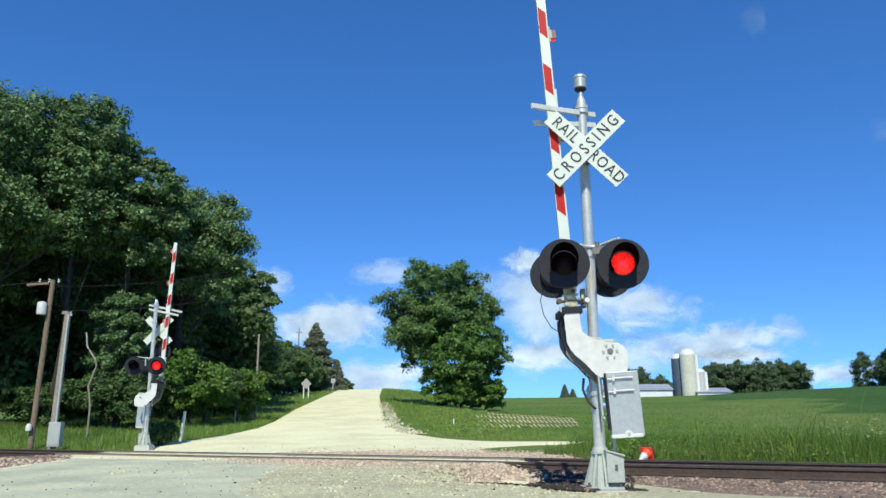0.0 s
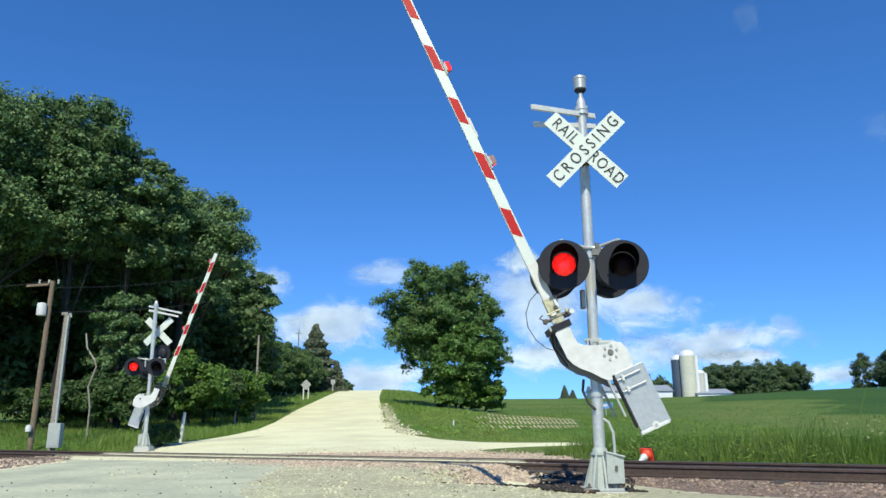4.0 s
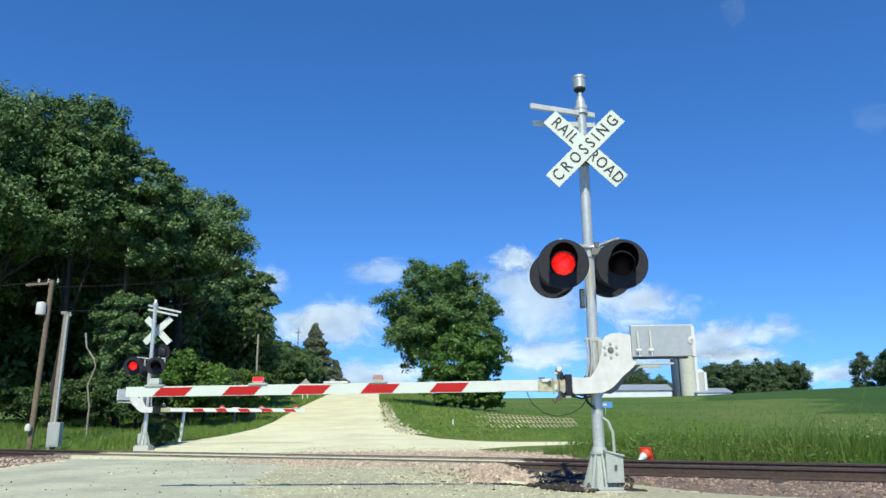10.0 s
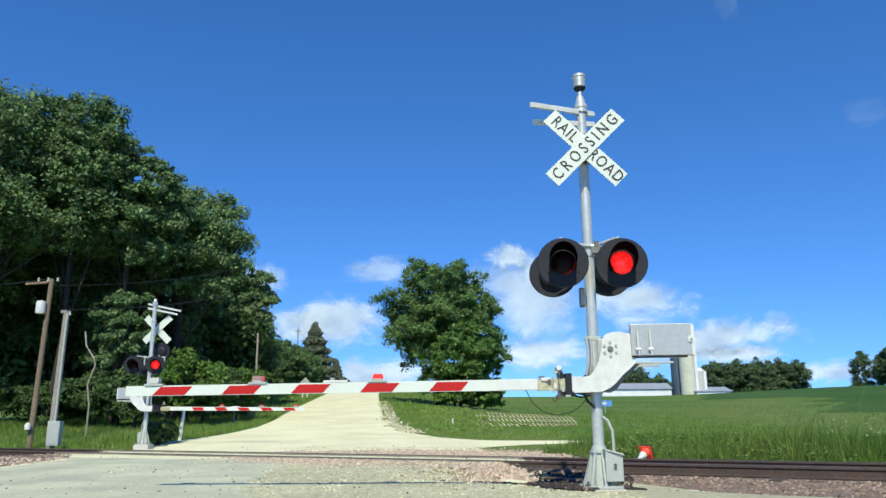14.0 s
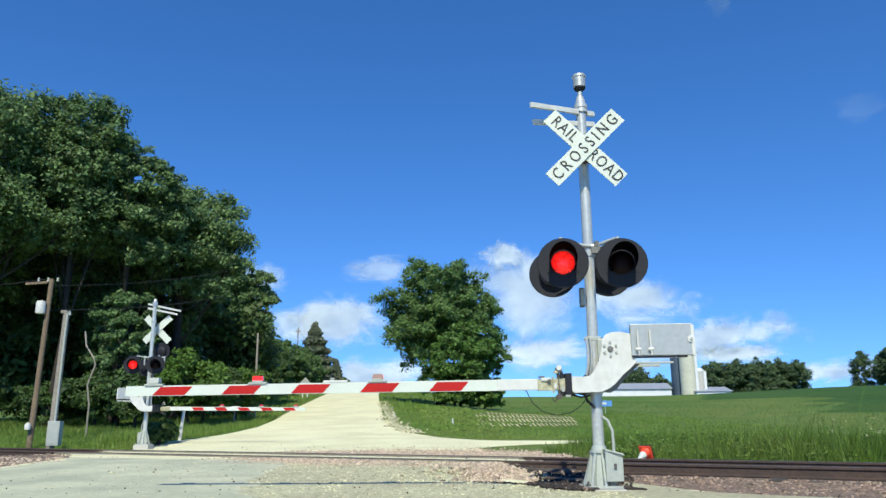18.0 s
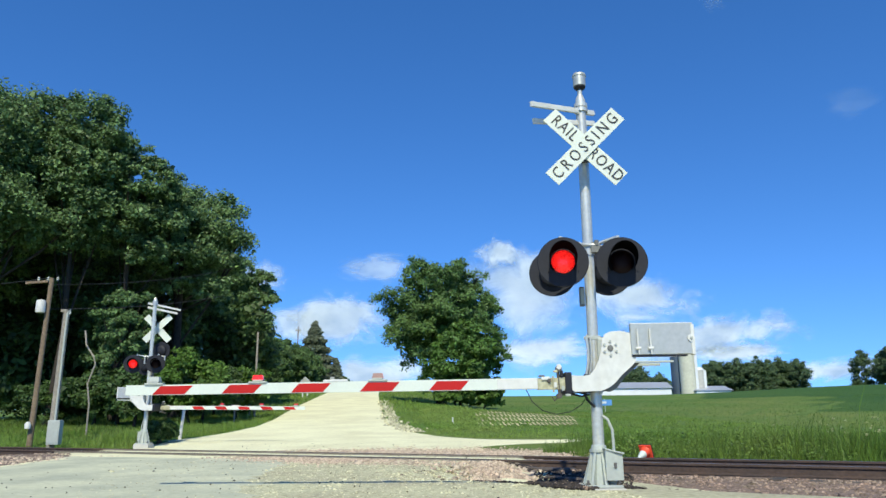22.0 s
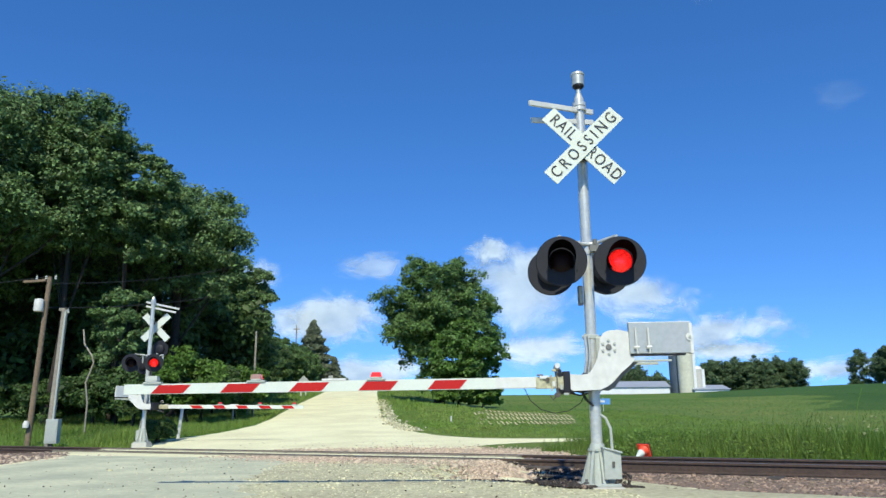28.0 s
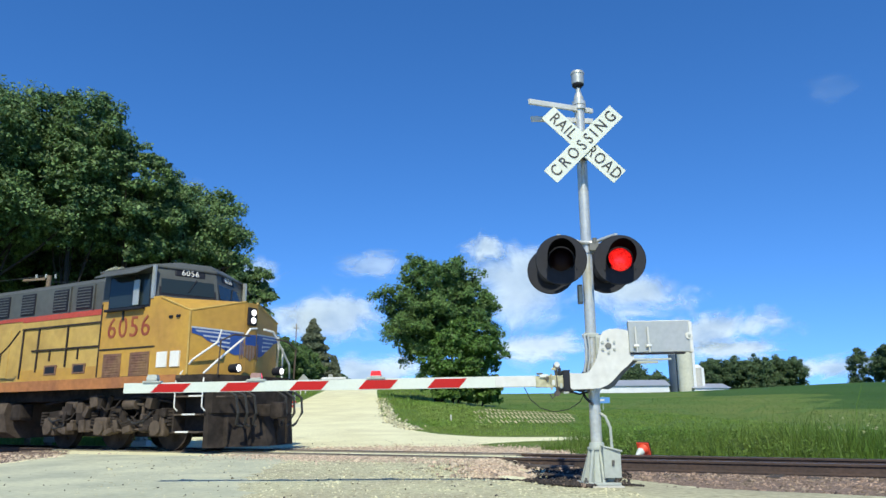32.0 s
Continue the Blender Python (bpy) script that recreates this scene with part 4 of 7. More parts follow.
    for px in (1127, 1149):
        bm = bmesh.new()
        a0, a1 = P(px, 587), P(px, 622)
        tube(bm, (a0[0], -0.088, a0[1]), (a1[0], -0.088, a1[1]), 0.011, n=8)
        tube(bm, (a1[0] - 0.03, -0.088, a1[1]), (a1[0] + 0.03, -0.088, a1[1]), 0.018, n=8)
        tube(bm, (a1[0] + 0.008, -0.088, a1[1] - 0.07), (a1[0] + 0.008, -0.088, a1[1]), 0.009, n=8)
        part("weight_bolt", bm, WHITE, arm)
    bm = bmesh.new()
    ba, bb = P(1112, 635), P(1190, 647)
    box(bm, ba[0], -0.03, bb[1], bb[0], 0.02, bb[1] + 0.022, 0.004)
    part("weight_rail", bm, CASTGREY, arm)
    bm = bmesh.new()
    box(bm, ba[0], 0.50, bb[1], bb[0], 0.53, bb[1] + 0.03, 0.004)
    part("weight_rail", bm, CASTGREY, arm)
    # joint between plate and arm
    bm = bmesh.new()
    ja, jb2 = P(996, 662), P(1008, 699)
    box(bm, ja[0], -0.05, jb2[1], jb2[0], 0.53, ja[1], 0.006)
    part("end_bracket", bm, BLACK, arm)
    bm = bmesh.new()
    ja, jb2 = P(948, 671), P(998, 692)
    box(bm, ja[0], -0.035, jb2[1], jb2[0], 0.035, ja[1], 0.006)
    tube(bm, (P(975, 0)[0], -0.05, P(0, 668)[1]), (P(975, 0)[0], -0.05, P(0, 697)[1]), 0.012, n=8)
    part("shear_joint", bm, BRASS, arm, "weathered brass shear joint")
    bm = bmesh.new()
    ja, jb2 = P(877, 671), P(948, 690)
    box(bm, ja[0], -0.030, jb2[1], jb2[0], 0.030, ja[1], 0.004)
    part("joint_sleeve", bm, WHITE, arm, "dulled white joint sleeve")
    bm = bmesh.new()
    for px, py, r in ((986, 655, 0.034), (985, 703, 0.03), (968, 676, 0.022)):
        q = P(px, py)
        tube(bm, (q[0], -0.06, q[1]), (q[0], 0.03, q[1]), r, n=12)
    tube(bm, (P(984, 0)[0], -0.02, P(0, 650)[1]), (P(986, 0)[0], -0.02, P(0, 705)[1]), 0.018, n=8)
    part("joint_hardware", bm, STEEL, arm)
    for px, py, sx, sz, mt in ((962, 672, 0.05, 0.018, WHITE), (972, 690, 0.045, 0.016, BRASS), (990, 664, 0.018, 0.035, BLACK), (978, 684, 0.02, 0.03, WHITE), (955, 668, 0.035, 0.010, STEEL), (992, 690, 0.016, 0.028, CASTGREY), (980, 660, 0.024, 0.014, BRASS), (1000, 702, 0.03, 0.012, CASTGREY)):
        q = P(px, py)
        bm = bmesh.new()
        box(bm, q[0] - sx, -0.058, q[1] - sz, q[0] + sx, -0.030, q[1] + sz, 0.005)
        part("joint_clip", bm, mt, arm)
    bm = bmesh.new()
    pipe(bm, [(P(986, 0)[0], -0.04, P(0, 697)[1]), (P(981, 0)[0], -0.045, P(0, 706)[1]), (P(976, 0)[0], -0.045, P(0, 712)[1]), (P(972, 0)[0], -0.045, P(0, 704)[1])], 0.009, 6)
    part("joint_hook", bm, STEEL, arm)
    bm = bmesh.new()
    tube(bm, (P(986, 0)[0], -0.05, P(0, 652)[1]), (P(986, 0)[0], -0.062, P(0, 652)[1]), 0.03, n=14)
    part("joint_cap", bm, WHITE, arm)
    bm = bmesh.new()
    pipe(bm, [(P(928, 0)[0], 0.03, P(0, 690)[1]), (P(938, 0)[0], 0.04, P(0, 712)[1]), (P(956, 0)[0], 0.05, P(0, 728)[1]), (P(980, 0)[0], 0.06, P(0, 735)[1]), (P(1006, 0)[0], 0.08, P(0, 731)[1]), (P(1028, 0)[0], 0.12, P(0, 718)[1]), (P(1040, 0)[0], 0.16, P(0, 700)[1])], 0.005, 6)
    part("hanging_wire", bm, RUBBER, arm)
    bm = bmesh.new()
    ca2 = (571 - 225) * KX * reach + x_tip
    box(bm, ca2, -0.03, zc + 0.055, ca2 + 0.28, 0.03, zc + 0.085, 0.012)
    part("cable_cover", bm, WHITE, arm, "white cable cover on the arm")
    flashers = []
    for i, px in enumerate((274, 456, 667)):
        q = ((px - 225) * KX * reach + x_tip, zc + 0.055)
        bm = bmesh.new()
        box(bm, q[0] - 0.105, -0.045, q[1], q[0] + 0.105, 0.045, q[1] + 0.022, 0.008)
        box(bm, q[0] - 0.058, -0.048, q[1] + 0.018, q[0] + 0.058, 0.048, q[1] + 0.040, 0.008)
        part("arm_lamp", bm, CASTGREY, arm, "small grey gate arm lamp")
        bm = bmesh.new()
        for ya, yb, mt in ((-0.046, 0.0, 0), (0.0, 0.046, 1)):
            lo = [bm.verts.new(c) for c in ((-0.062, ya, 0), (0.062, ya, 0), (0.062, yb, 0), (-0.062, yb, 0))]
            hi = [bm.verts.new(c) for c in ((-0.050, ya * 0.8, 0.052), (0.050, ya * 0.8, 0.052), (0.050, yb * 0.8, 0.052), (-0.050, yb * 0.8, 0.052))]
            for k in range(4):
                bm.faces.new((lo[k], lo[(k + 1) % 4], hi[(k + 1) % 4], hi[k])).material_index = mt
            bm.faces.new(hi).material_index = mt
        lens = part("arm_lamp_lens", bm, [LENS_LIT, LENS_PALE] if bell and i else [CASTGREY, CASTGREY] if bell else [LENS_SMALL, LENS_SMALL], arm, "small red arm lamp lens")
        lens.location = (q[0], 0, q[1] + 0.040)
        flashers.append(lens)
    return root, arm, lenses, flashers


near_signal, near_arm, near_lenses, near_flash = crossing_signal(pose(1.765, 8.7, 0.09))
far_signal, far_arm, far_lenses, far_flash = crossing_signal(pose(-9.75, 24.6, 0.17, 0, 0, 180), 0.96, False, False, 198)

# ---------------------------------------------------------------- the locomotive: x forward from the nose, y away from the near side, z over the rail
locomotive = tagged(empty("locomotive", TRACK_M @ pose(-2.87, 0, RAIL_Z)), "dusty yellow diesel freight locomotive with grey roof", "locomotive")
loco_wheels = []


def lp(name, bm, mats, label="", parent=None, smooth=False):
    return part(name, bm, mats, parent or locomotive, label, smooth)


def slab(name, x0, y0, z0, x1, y1, z1, mat, label="", bevel=0.012, parent=None):
    bm = bmesh.new()
    box(bm, x0, y0, z0, x1, y1, z1, bevel)
    return lp(name, bm, mat, label, parent)


# frame, walkway and side sills
slab("frame", -21.0, -1.15, 1.20, -0.1, 1.15, 1.62, GRIME, "dark dusty underframe", 0.02)
slab("walkway", -21.0, -1.55, 1.62, -0.6, 1.55, 1.70, GRIMEPALE, "", 0.01)
for sy in (-1.555, 1.535):
    slab("side_sill", -21.0, sy, 1.46, -0.76, sy + 0.02, 1.72, SILLORANGE, "grimy orange side sill", 0.004)
# nose: wide cab front with two slanted cheeks
nose_plan = [(-0.47, -1.50), (0.0, -0.19), (0.0, 0.19), (-0.47, 1.50), (-1.5, 1.53), (-1.5, -1.53)]
bm = bmesh.new()
prism(bm, nose_plan, 1.62, 0, top_z=[3.18, 3.52, 3.52, 3.18, 3.58, 3.58])
bmesh.ops.bevel(bm, geom=[e for e in bm.edges if e.calc_length() > 0.3], offset=0.035, segments=3, affect="EDGES")
nose = lp("nose", bm, YELLOW, "yellow wide nose with slanted cheeks")
# cab
bm = bmesh.new()
prism(bm, [(-1.45, -1.53), (-1.45, 1.53), (-3.58, 1.53), (-3.58, -1.53)], 1.62, 3.60)
cab = lp("cab_body", bm, YELLOW, "yellow cab side with large road numbers")
bm = bmesh.new()
# upper cab: pointed front that leans back
lo = [bm.verts.new((x, y, 3.50)) for x, y in ((-1.13, 0), (-1.71, 1.50), (-3.60, 1.50), (-3.60, -1.50), (-1.71, -1.50))]
hi = [bm.verts.new((x, y, 4.42)) for x, y in ((-1.30, 0), (-1.88, 1.50), (-3.60, 1.50), (-3.60, -1.50), (-1.88, -1.50))]
for i in range(5):
    bm.faces.new((lo[i], lo[(i + 1) % 5], hi[(i + 1) % 5], hi[i]))
bm.faces.new(hi)
bm.faces.new(lo[::-1])
bmesh.ops.recalc_face_normals(bm, faces=bm.faces)
lp("upper_cab", bm, LOCOGREY, "grey upper cab", smooth=False)
bm = bmesh.new()
roof_plan = [(-1.25, 0), (-1.85, 1.56), (-3.75, 1.56), (-3.75, -1.56), (-1.85, -1.56)]
top_plan = [(-1.50, 0), (-1.80, 0.75), (-3.7, 0.75), (-3.7, -0.75), (-1.80, -0.75)]
A = [bm.verts.new((x, y, 4.36)) for x, y in roof_plan]
B = [bm.verts.new((x, y, 4.40)) for x, y in roof_plan]
C = [bm.verts.new((x, y, 4.58)) for x, y in top_plan]
for P_, Q_ in ((A, B), (B, C)):
    for i in range(5):
        bm.faces.new((P_[i], P_[(i + 1) % 5], Q_[(i + 1) % 5], Q_[i]))
bm.faces.new(C)
bm.faces.new(A[::-1])
bmesh.ops.recalc_face_normals(bm, faces=bm.faces)
lp("cab_roof", bm, LOCOGREY, "grey chamfered cab roof")
# window band on the near and far side, with visor
for sy in (-1, 1):
    for x0, x1 in ((-3.30, -2.40), (-2.28, -1.86)):
        y0 = sy * 1.512
        slab("window_frame", x0 - 0.05, min(y0, y0 + sy * 0.02), 3.36, x1 + 0.05, max(y0, y0 + sy * 0.02), 4.20, BLACK, "", 0.01)
        slab("side_window", x0, min(y0 + sy * 0.032, y0), 3.42, x1, max(y0 + sy * 0.032, y0), 4.16, GLASS, "dark cab side window", 0.003)
    slab("window_divider", -1.80, min(sy * 1.50, sy * 1.56), 3.56, -1.70, max(sy * 1.50, sy * 1.56), 4.38, ALU, "", 0.006)
    bm = bmesh.new()
    vs = [bm.verts.new(c) for c in ((-3.55, sy * 1.50, 4.40), (-1.78, sy * 1.50, 4.40), (-1.90, sy * 1.92, 4.16), (-3.45, sy * 1.92, 4.16))]
    ws = [bm.verts.new(v.co + Vector((0, 0, -0.02))) for v in vs]
    bm.faces.new(vs)
    bm.faces.new(ws[::-1])
    for i in range(4):
        bm.faces.new((vs[i], ws[i], ws[(i + 1) % 4], vs[(i + 1) % 4]))
    lp("sun_visor", bm, LOCOGREY, "grey visor over the cab windows")
    bm = bmesh.new()
    box(bm, -2.36, sy * 1.60 - 0.02, 3.42, -2.16, sy * 1.60 + 0.02, 4.05, 0.02)
    lp("wind_deflector", bm, ALU, "pale wind deflector beside the cab window")
    bm = bmesh.new()
    box(bm, -3.34, min(sy * 1.50, sy * 1.66), 3.32, -1.98, max(sy * 1.50, sy * 1.66), 3.38, 0.015)
    lp("arm_rest", bm, BLACK, "black padded window ledge")
    bm = bmesh.new()
    tube(bm, (-2.75, sy * 1.54, 3.34), (-2.72, sy * 1.56, 3.10), 0.03, n=8)
    lp("ledge_strut", bm, BLACK)
# windscreens: two panes on the sloping front


def cab_front(side):
    """Pose on one half of the pointed cab front: x outwards, y across, z up along the glass."""
    along = Vector((-0.58, 1.50 * side, 0)).normalized() * side
    rise = Vector((-0.17, 0, 0.72)).normalized()
    out = along.cross(rise).normalized()
    rise = out.cross(along)
    return Matrix.Translation((-1.18, 0, 3.70)) @ Matrix((out, along, rise)).transposed().to_4x4()


for y0, y1 in ((-1.44, -0.10), (0.10, 1.44)):
    m = cab_front(-1 if y0 < 0 else 1)
    bm = bmesh.new()
    box(bm, 0.004, y0 - 0.05, -0.04, 0.02, y1 + 0.05, 0.45, 0.006, m=m)
    lp("windscreen_frame", bm, BLACK)
    bm = bmesh.new()
    box(bm, 0.02, y0, 0.01, 0.03, y1, 0.41, 0.003, m=m)
    lp("windscreen", bm, GLASS, "dark cab windscreen")
    bm = bmesh.new()
    tube(bm, m @ Vector((0.04, (y0 + y1) / 2, 0.08)), m @ Vector((0.045, (y0 + y1) / 2 + 0.22, 0.42)), 0.01, n=6)
    lp("wiper", bm, BLACK)
# number boards over the windscreens
for y in (-0.72, 0.72):
    m = cab_front(-1 if y < 0 else 1) @ Matrix.Translation((0.0, y * 1.0, 0.575))
    bm = bmesh.new()
    box(bm, -0.02, -0.40, -0.10, 0.05, 0.40, 0.11, 0.05, m=m)
    nb = lp("number_board", bm, BLACK, "black number board with white figures")
    lettering("figures", "6056", 0.22, HANDRAIL, nb, m @ Matrix.Translation((0.058, 0, 0.0)) @ Matrix.Rotation(radians(90), 4, "Z") @ Matrix.Rotation(radians(90), 4, "X"), 0.003, 0.95, 1.1)
# headlight, centred high on the nose
slab("headlight_housing", -0.02, -0.15, 2.94, 0.07, 0.13, 3.38, BLACK, "black twin headlight housing", 0.03)
for z in (3.25, 3.06):
    bm = bmesh.new()
    lathe(bm, [(0.075, 0.07), (0.07, 0.085), (0.0, 0.092)], (0, 0, z), "X", 20)
    lp("headlight", bm, LAMPWHITE, "lit round headlight", smooth=True)
for y in (-0.74, 0.74):
    bm = bmesh.new()
    tube(bm, (0.14, y, 1.86), (0.38, y, 1.86), 0.10, 0.11, 20)
    dl = lp("ditch_light", bm, BLACK, "low ditch light beside the nose")
    bm = bmesh.new()
    lathe(bm, [(0.075, 0.385), (0.065, 0.395), (0.0, 0.405)], (0, y, 1.86), "X", 20)
    lp("ditch_lens", bm, LAMPWHITE, "lit white ditch lamp", dl, True)
# trim lines along the nose edges
for sy in (-1, 1):
    bm = bmesh.new()
    pipe(bm, [(-1.46, sy * 1.51, 3.57), (-0.48, sy * 1.48, 3.18), (-0.01, sy * 0.19, 3.51)], 0.026, 6)
    lp("nose_seam", bm, PALEYELLOW)
bm = bmesh.new()
pipe(bm, [(-0.475, -1.497, 3.16), (-0.475, -1.497, 1.72)], 0.026, 6)
lp("nose_edge", bm, PALEYELLOW)


def on_cheek(u, z, side=-1, lift=0.012):
    """A point on the slanted cheek: u from 0 at the cab corner to 1 at the middle panel."""
    nx, ny = 1.31, side * 0.47
    k = math.hypot(nx, ny)
    return Vector((-0.47 + 0.47 * u + lift * nx / k, side * (1.50 - 1.31 * u) + lift * ny / k, z))


def cheek_film(name, pts, mat, side=-1, lift=0.012, label=""):
    bm = bmesh.new()
    a = [bm.verts.new(on_cheek(u, z, side, lift)) for u, z in pts]
    b = [bm.verts.new(on_cheek(u, z, side, lift - 0.008)) for u, z in pts]
    bm.faces.new(a)
    bm.faces.new(b[::-1])
    for i in range(len(pts)):
        bm.faces.new((a[i], b[i], b[(i + 1) % len(pts)], a[(i + 1) % len(pts)]))
    bmesh.ops.recalc_face_normals(bm, faces=bm.faces)
    return lp(name, bm, mat, label)


# winged emblem as plain shapes
for side in (-1, 1):
    cheek_film("emblem_wing", [(0.04, 2.78), (0.97, 2.72), (0.97, 2.22), (0.82, 2.20), (0.66, 2.28), (0.52, 2.40), (0.32, 2.50), (0.22, 2.60), (0.04, 2.66)], LOCOBLUE, side, 0.012, "blue wing shape")
    cheek_film("emblem_border", [(0.03, 2.815), (0.97, 2.755), (0.97, 2.725), (0.03, 2.775)], WINGSILVER, side, 0.017, "silver border of the wing")
    for k in range(4):
        z0, u0 = 2.705 - 0.105 * k, 0.10 + 0.13 * k
        cheek_film("emblem_feather", [(u0, z0 + 0.030), (0.72, z0 - 0.004), (0.72, z0 - 0.040), (u0 + 0.03, z0 - 0.008)], WINGSILVER, side, 0.018, "silver feather stripe")
    # bars' red and white are dulled, putting the nose front's shade into colour
    for k in range(3):
        u0 = 0.905 + 0.035 * k
        cheek_film("emblem_bar", [(u0, 2.50), (u0 + 0.018, 2.50), (u0 + 0.018, 2.10 + 0.02 * k), (u0, 2.12 + 0.02 * k)], RUST_SHADEBAR if k % 2 else DULLBAR, side, 0.018, "shield bar dulled for shade")
bm = bmesh.new()
plate(bm, [(-0.18, 2.72), (0.18, 2.72), (0.18, 2.46), (-0.18, 2.46)], 0, 0.012)
bmesh.ops.transform(bm, matrix=Matrix.Translation((0.012, 0, 0)) @ Matrix.Rotation(radians(90), 4, "Z"), verts=bm.verts)
shield = lp("emblem_shield", bm, LOCOBLUE, "blue shield shape")
# these bars carry the shade in their dull colours too
for k in range(7):
    y0 = -0.175 + 0.05 * k
    bm = bmesh.new()
    box(bm, 0.0, y0, 2.08 + 0.10 * abs(k - 3) / 3, 0.014, y0 + 0.046, 2.455, 0.002)
    lp("shield_bar", bm, RUST_SHADEBAR if k % 2 == 0 else DULLBAR, "", shield)
# cab side details
lettering("figures", "6056", 0.72, FIGURERED, cab, Matrix.Translation((-2.52, -1.536, 2.89)) @ Matrix.Rotation(radians(90), 4, "X"), 0.006, 0.98, 1.14)
lettering("figures", "6056", 0.72, FIGURERED, cab, Matrix.Translation((-2.52, 1.536, 2.89)) @ Matrix.Rotation(radians(180), 4, "Z") @ Matrix.Rotation(radians(90), 4, "X"), 0.006, 0.98, 1.14)
for x0, x1 in ((-3.34, -2.69), (-2.38, -1.70)):
    pan = slab("louvre_panel", x0, -1.548, 1.73, x1, -1.525, 2.29, RUST_SHADEBAR, "rust-streaked louvre panel", 0.006)
    for k in range(8):
        slab("louvre", x0 + 0.05, -1.560, 1.77 + 0.064 * k, x1 - 0.05, -1.546, 1.80 + 0.064 * k, RUST_SHADEBAR, "", 0.004, pan)
for x0, z0, w, h in ((-1.00, 2.02, 0.30, 0.24), (-1.45, 2.02, 0.34, 0.24)):
    slab("placard", x0, -1.545, z0 - 0.12, x0 + w, -1.50, z0 + h, HANDRAIL, "small pale placard", 0.004)
slab("seam", -3.54, -1.545, 2.38, -1.55, -1.524, 2.42, GRIME, "", 0.002)
slab("seam", -3.57, -1.545, 1.74, -3.53, -1.524, 3.55, GRIME, "", 0.002)
slab("seam", -3.54, -1.550, 1.70, -1.45, -1.524, 1.73, GRIME, "", 0.002)
for x in (-1.12, -0.88):
    slab("bracket", x, -1.55, 3.04, x + 0.10, -1.48, 3.10, BLACK, "", 0.004)
# radio and horns on the roof
bm = bmesh.new()
for dy, ln in ((-0.12, 0.42), (0.0, 0.52), (0.12, 0.36)):
    tube(bm, (-5.2, dy - 0.2, 4.78), (-5.2 + ln, dy - 0.2, 4.80), 0.03, 0.075, 12)
tube(bm, (-5.1, -0.2, 4.5), (-5.1, -0.2, 4.78), 0.03, n=8)
lp("horn", bm, BRASS, "three-chime air horn on the roof")
# hood behind the cab
bm = bmesh.new()
prism(bm, [(-3.75, -0.98), (-3.75, 0.98), (-19.6, 0.98), (-19.6, -0.98)], 1.68, 3.46)
hood = lp("hood", bm, PALEYELLOW, "yellow engine hood with access doors")
slab("hood_stripe", -19.6, -1.0, 3.46, -3.75, 1.0, 3.56, LOCORED, "red stripe along the hood", 0.004)
bm = bmesh.new()
prism(bm, [(-3.75, -0.99), (-3.75, 0.99), (-19.6, 0.99), (-19.6, -0.99)], 3.56, 4.30)
lp("hood_top", bm, LOCOGREY, "grey upper hood")
bm = bmesh.new()
lo = [bm.verts.new(c) for c in ((-3.9, -0.99, 4.30), (-3.9, 0.99, 4.30), (-14.5, 0.99, 4.30), (-14.5, -0.99, 4.30))]
hi = [bm.verts.new(c) for c in ((-4.1, -0.65, 4.48), (-4.1, 0.65, 4.48), (-14.5, 0.65, 4.48), (-14.5, -0.65, 4.48))]
for i in range(4):
    bm.faces.new((lo[i], lo[(i + 1) % 4], hi[(i + 1) % 4], hi[i]))
bm.faces.new(hi)
bmesh.ops.recalc_face_normals(bm, faces=bm.faces)
lp("roof_chamfer", bm, LOCOGREY)
bm = bmesh.new()
prism(bm, [(-14.6, -1.5), (-14.6, 1.5), (-19.2, 1.5), (-19.2, -1.5)], 3.75, 4.60)
lp("radiator_wing", bm, LOCOGREY, "overhanging grey radiator section")
# equipment cabinet behind the cab on the near side, its frame of battens, and the grilles above
bm = bmesh.new()
prism(bm, [(-3.60, -1.50), (-3.60, -0.98), (-6.85, -0.98), (-6.85, -1.50)], 1.68, 3.30)
lp("electrical_cabinet", bm, PALEYELLOW, "sun-bleached yellow equipment cabinet behind the cab")
slab("cabinet_stripe", -6.85, -1.51, 3.30, -3.60, -0.98, 3.40, LOCORED, "red stripe along the cabinet's top", 0.006)
for x0, z0, x1, z1 in ((-6.80, 3.09, -3.60, 3.135), (-6.30, 2.49, -3.60, 2.535), (-6.76, 1.80, -6.71, 3.10), (-6.08, 1.95, -6.03, 3.10), (-4.88, 2.05, -4.83, 3.10), (-5.54, 2.22, -5.50, 2.50), (-4.40, 2.22, -4.36, 2.50)):
    slab("batten", x0, -1.535, z0, x1, -1.497, z1, GRIME, "dark grimy door frame batten", 0.006)
for x0 in (-5.68, -4.53):
    vent = slab("vent_plate", x0, -1.53, 1.86, x0 + 0.50, -1.495, 2.11, RUST_SHADEBAR, "rusty vent plate", 0.006)
    slab("vent_hole", x0 + 0.06, -1.536, 1.90, x0 + 0.44, -1.525, 2.07, BLACK, "", 0.004, vent)
slab("lower_step", -6.85, -1.512, 1.70, -3.60, -1.497, 2.02, YELLOW, "darker yellow lower panel", 0.004)
for x in (-8.2, -9.4, -10.6, -11.8, -13.0):
    slab("hood_door", x - 1.1, -0.996, 1.80, x, -0.97, 3.22, PALEYELLOW, "yellow hood access door", 0.008)
for x in (-4.75, -5.75, -7.2, -8.4):
    g = slab("grille", x - 0.62, -1.02, 3.62, x, -0.985, 4.22, BLACK, "dark air intake grille", 0.01)
    for k in range(7):
        slab("slat", x - 0.58, -1.032, 3.66 + 0.08 * k, x - 0.04, -1.018, 3.69 + 0.08 * k, LOCOGREY, "", 0.003, g)
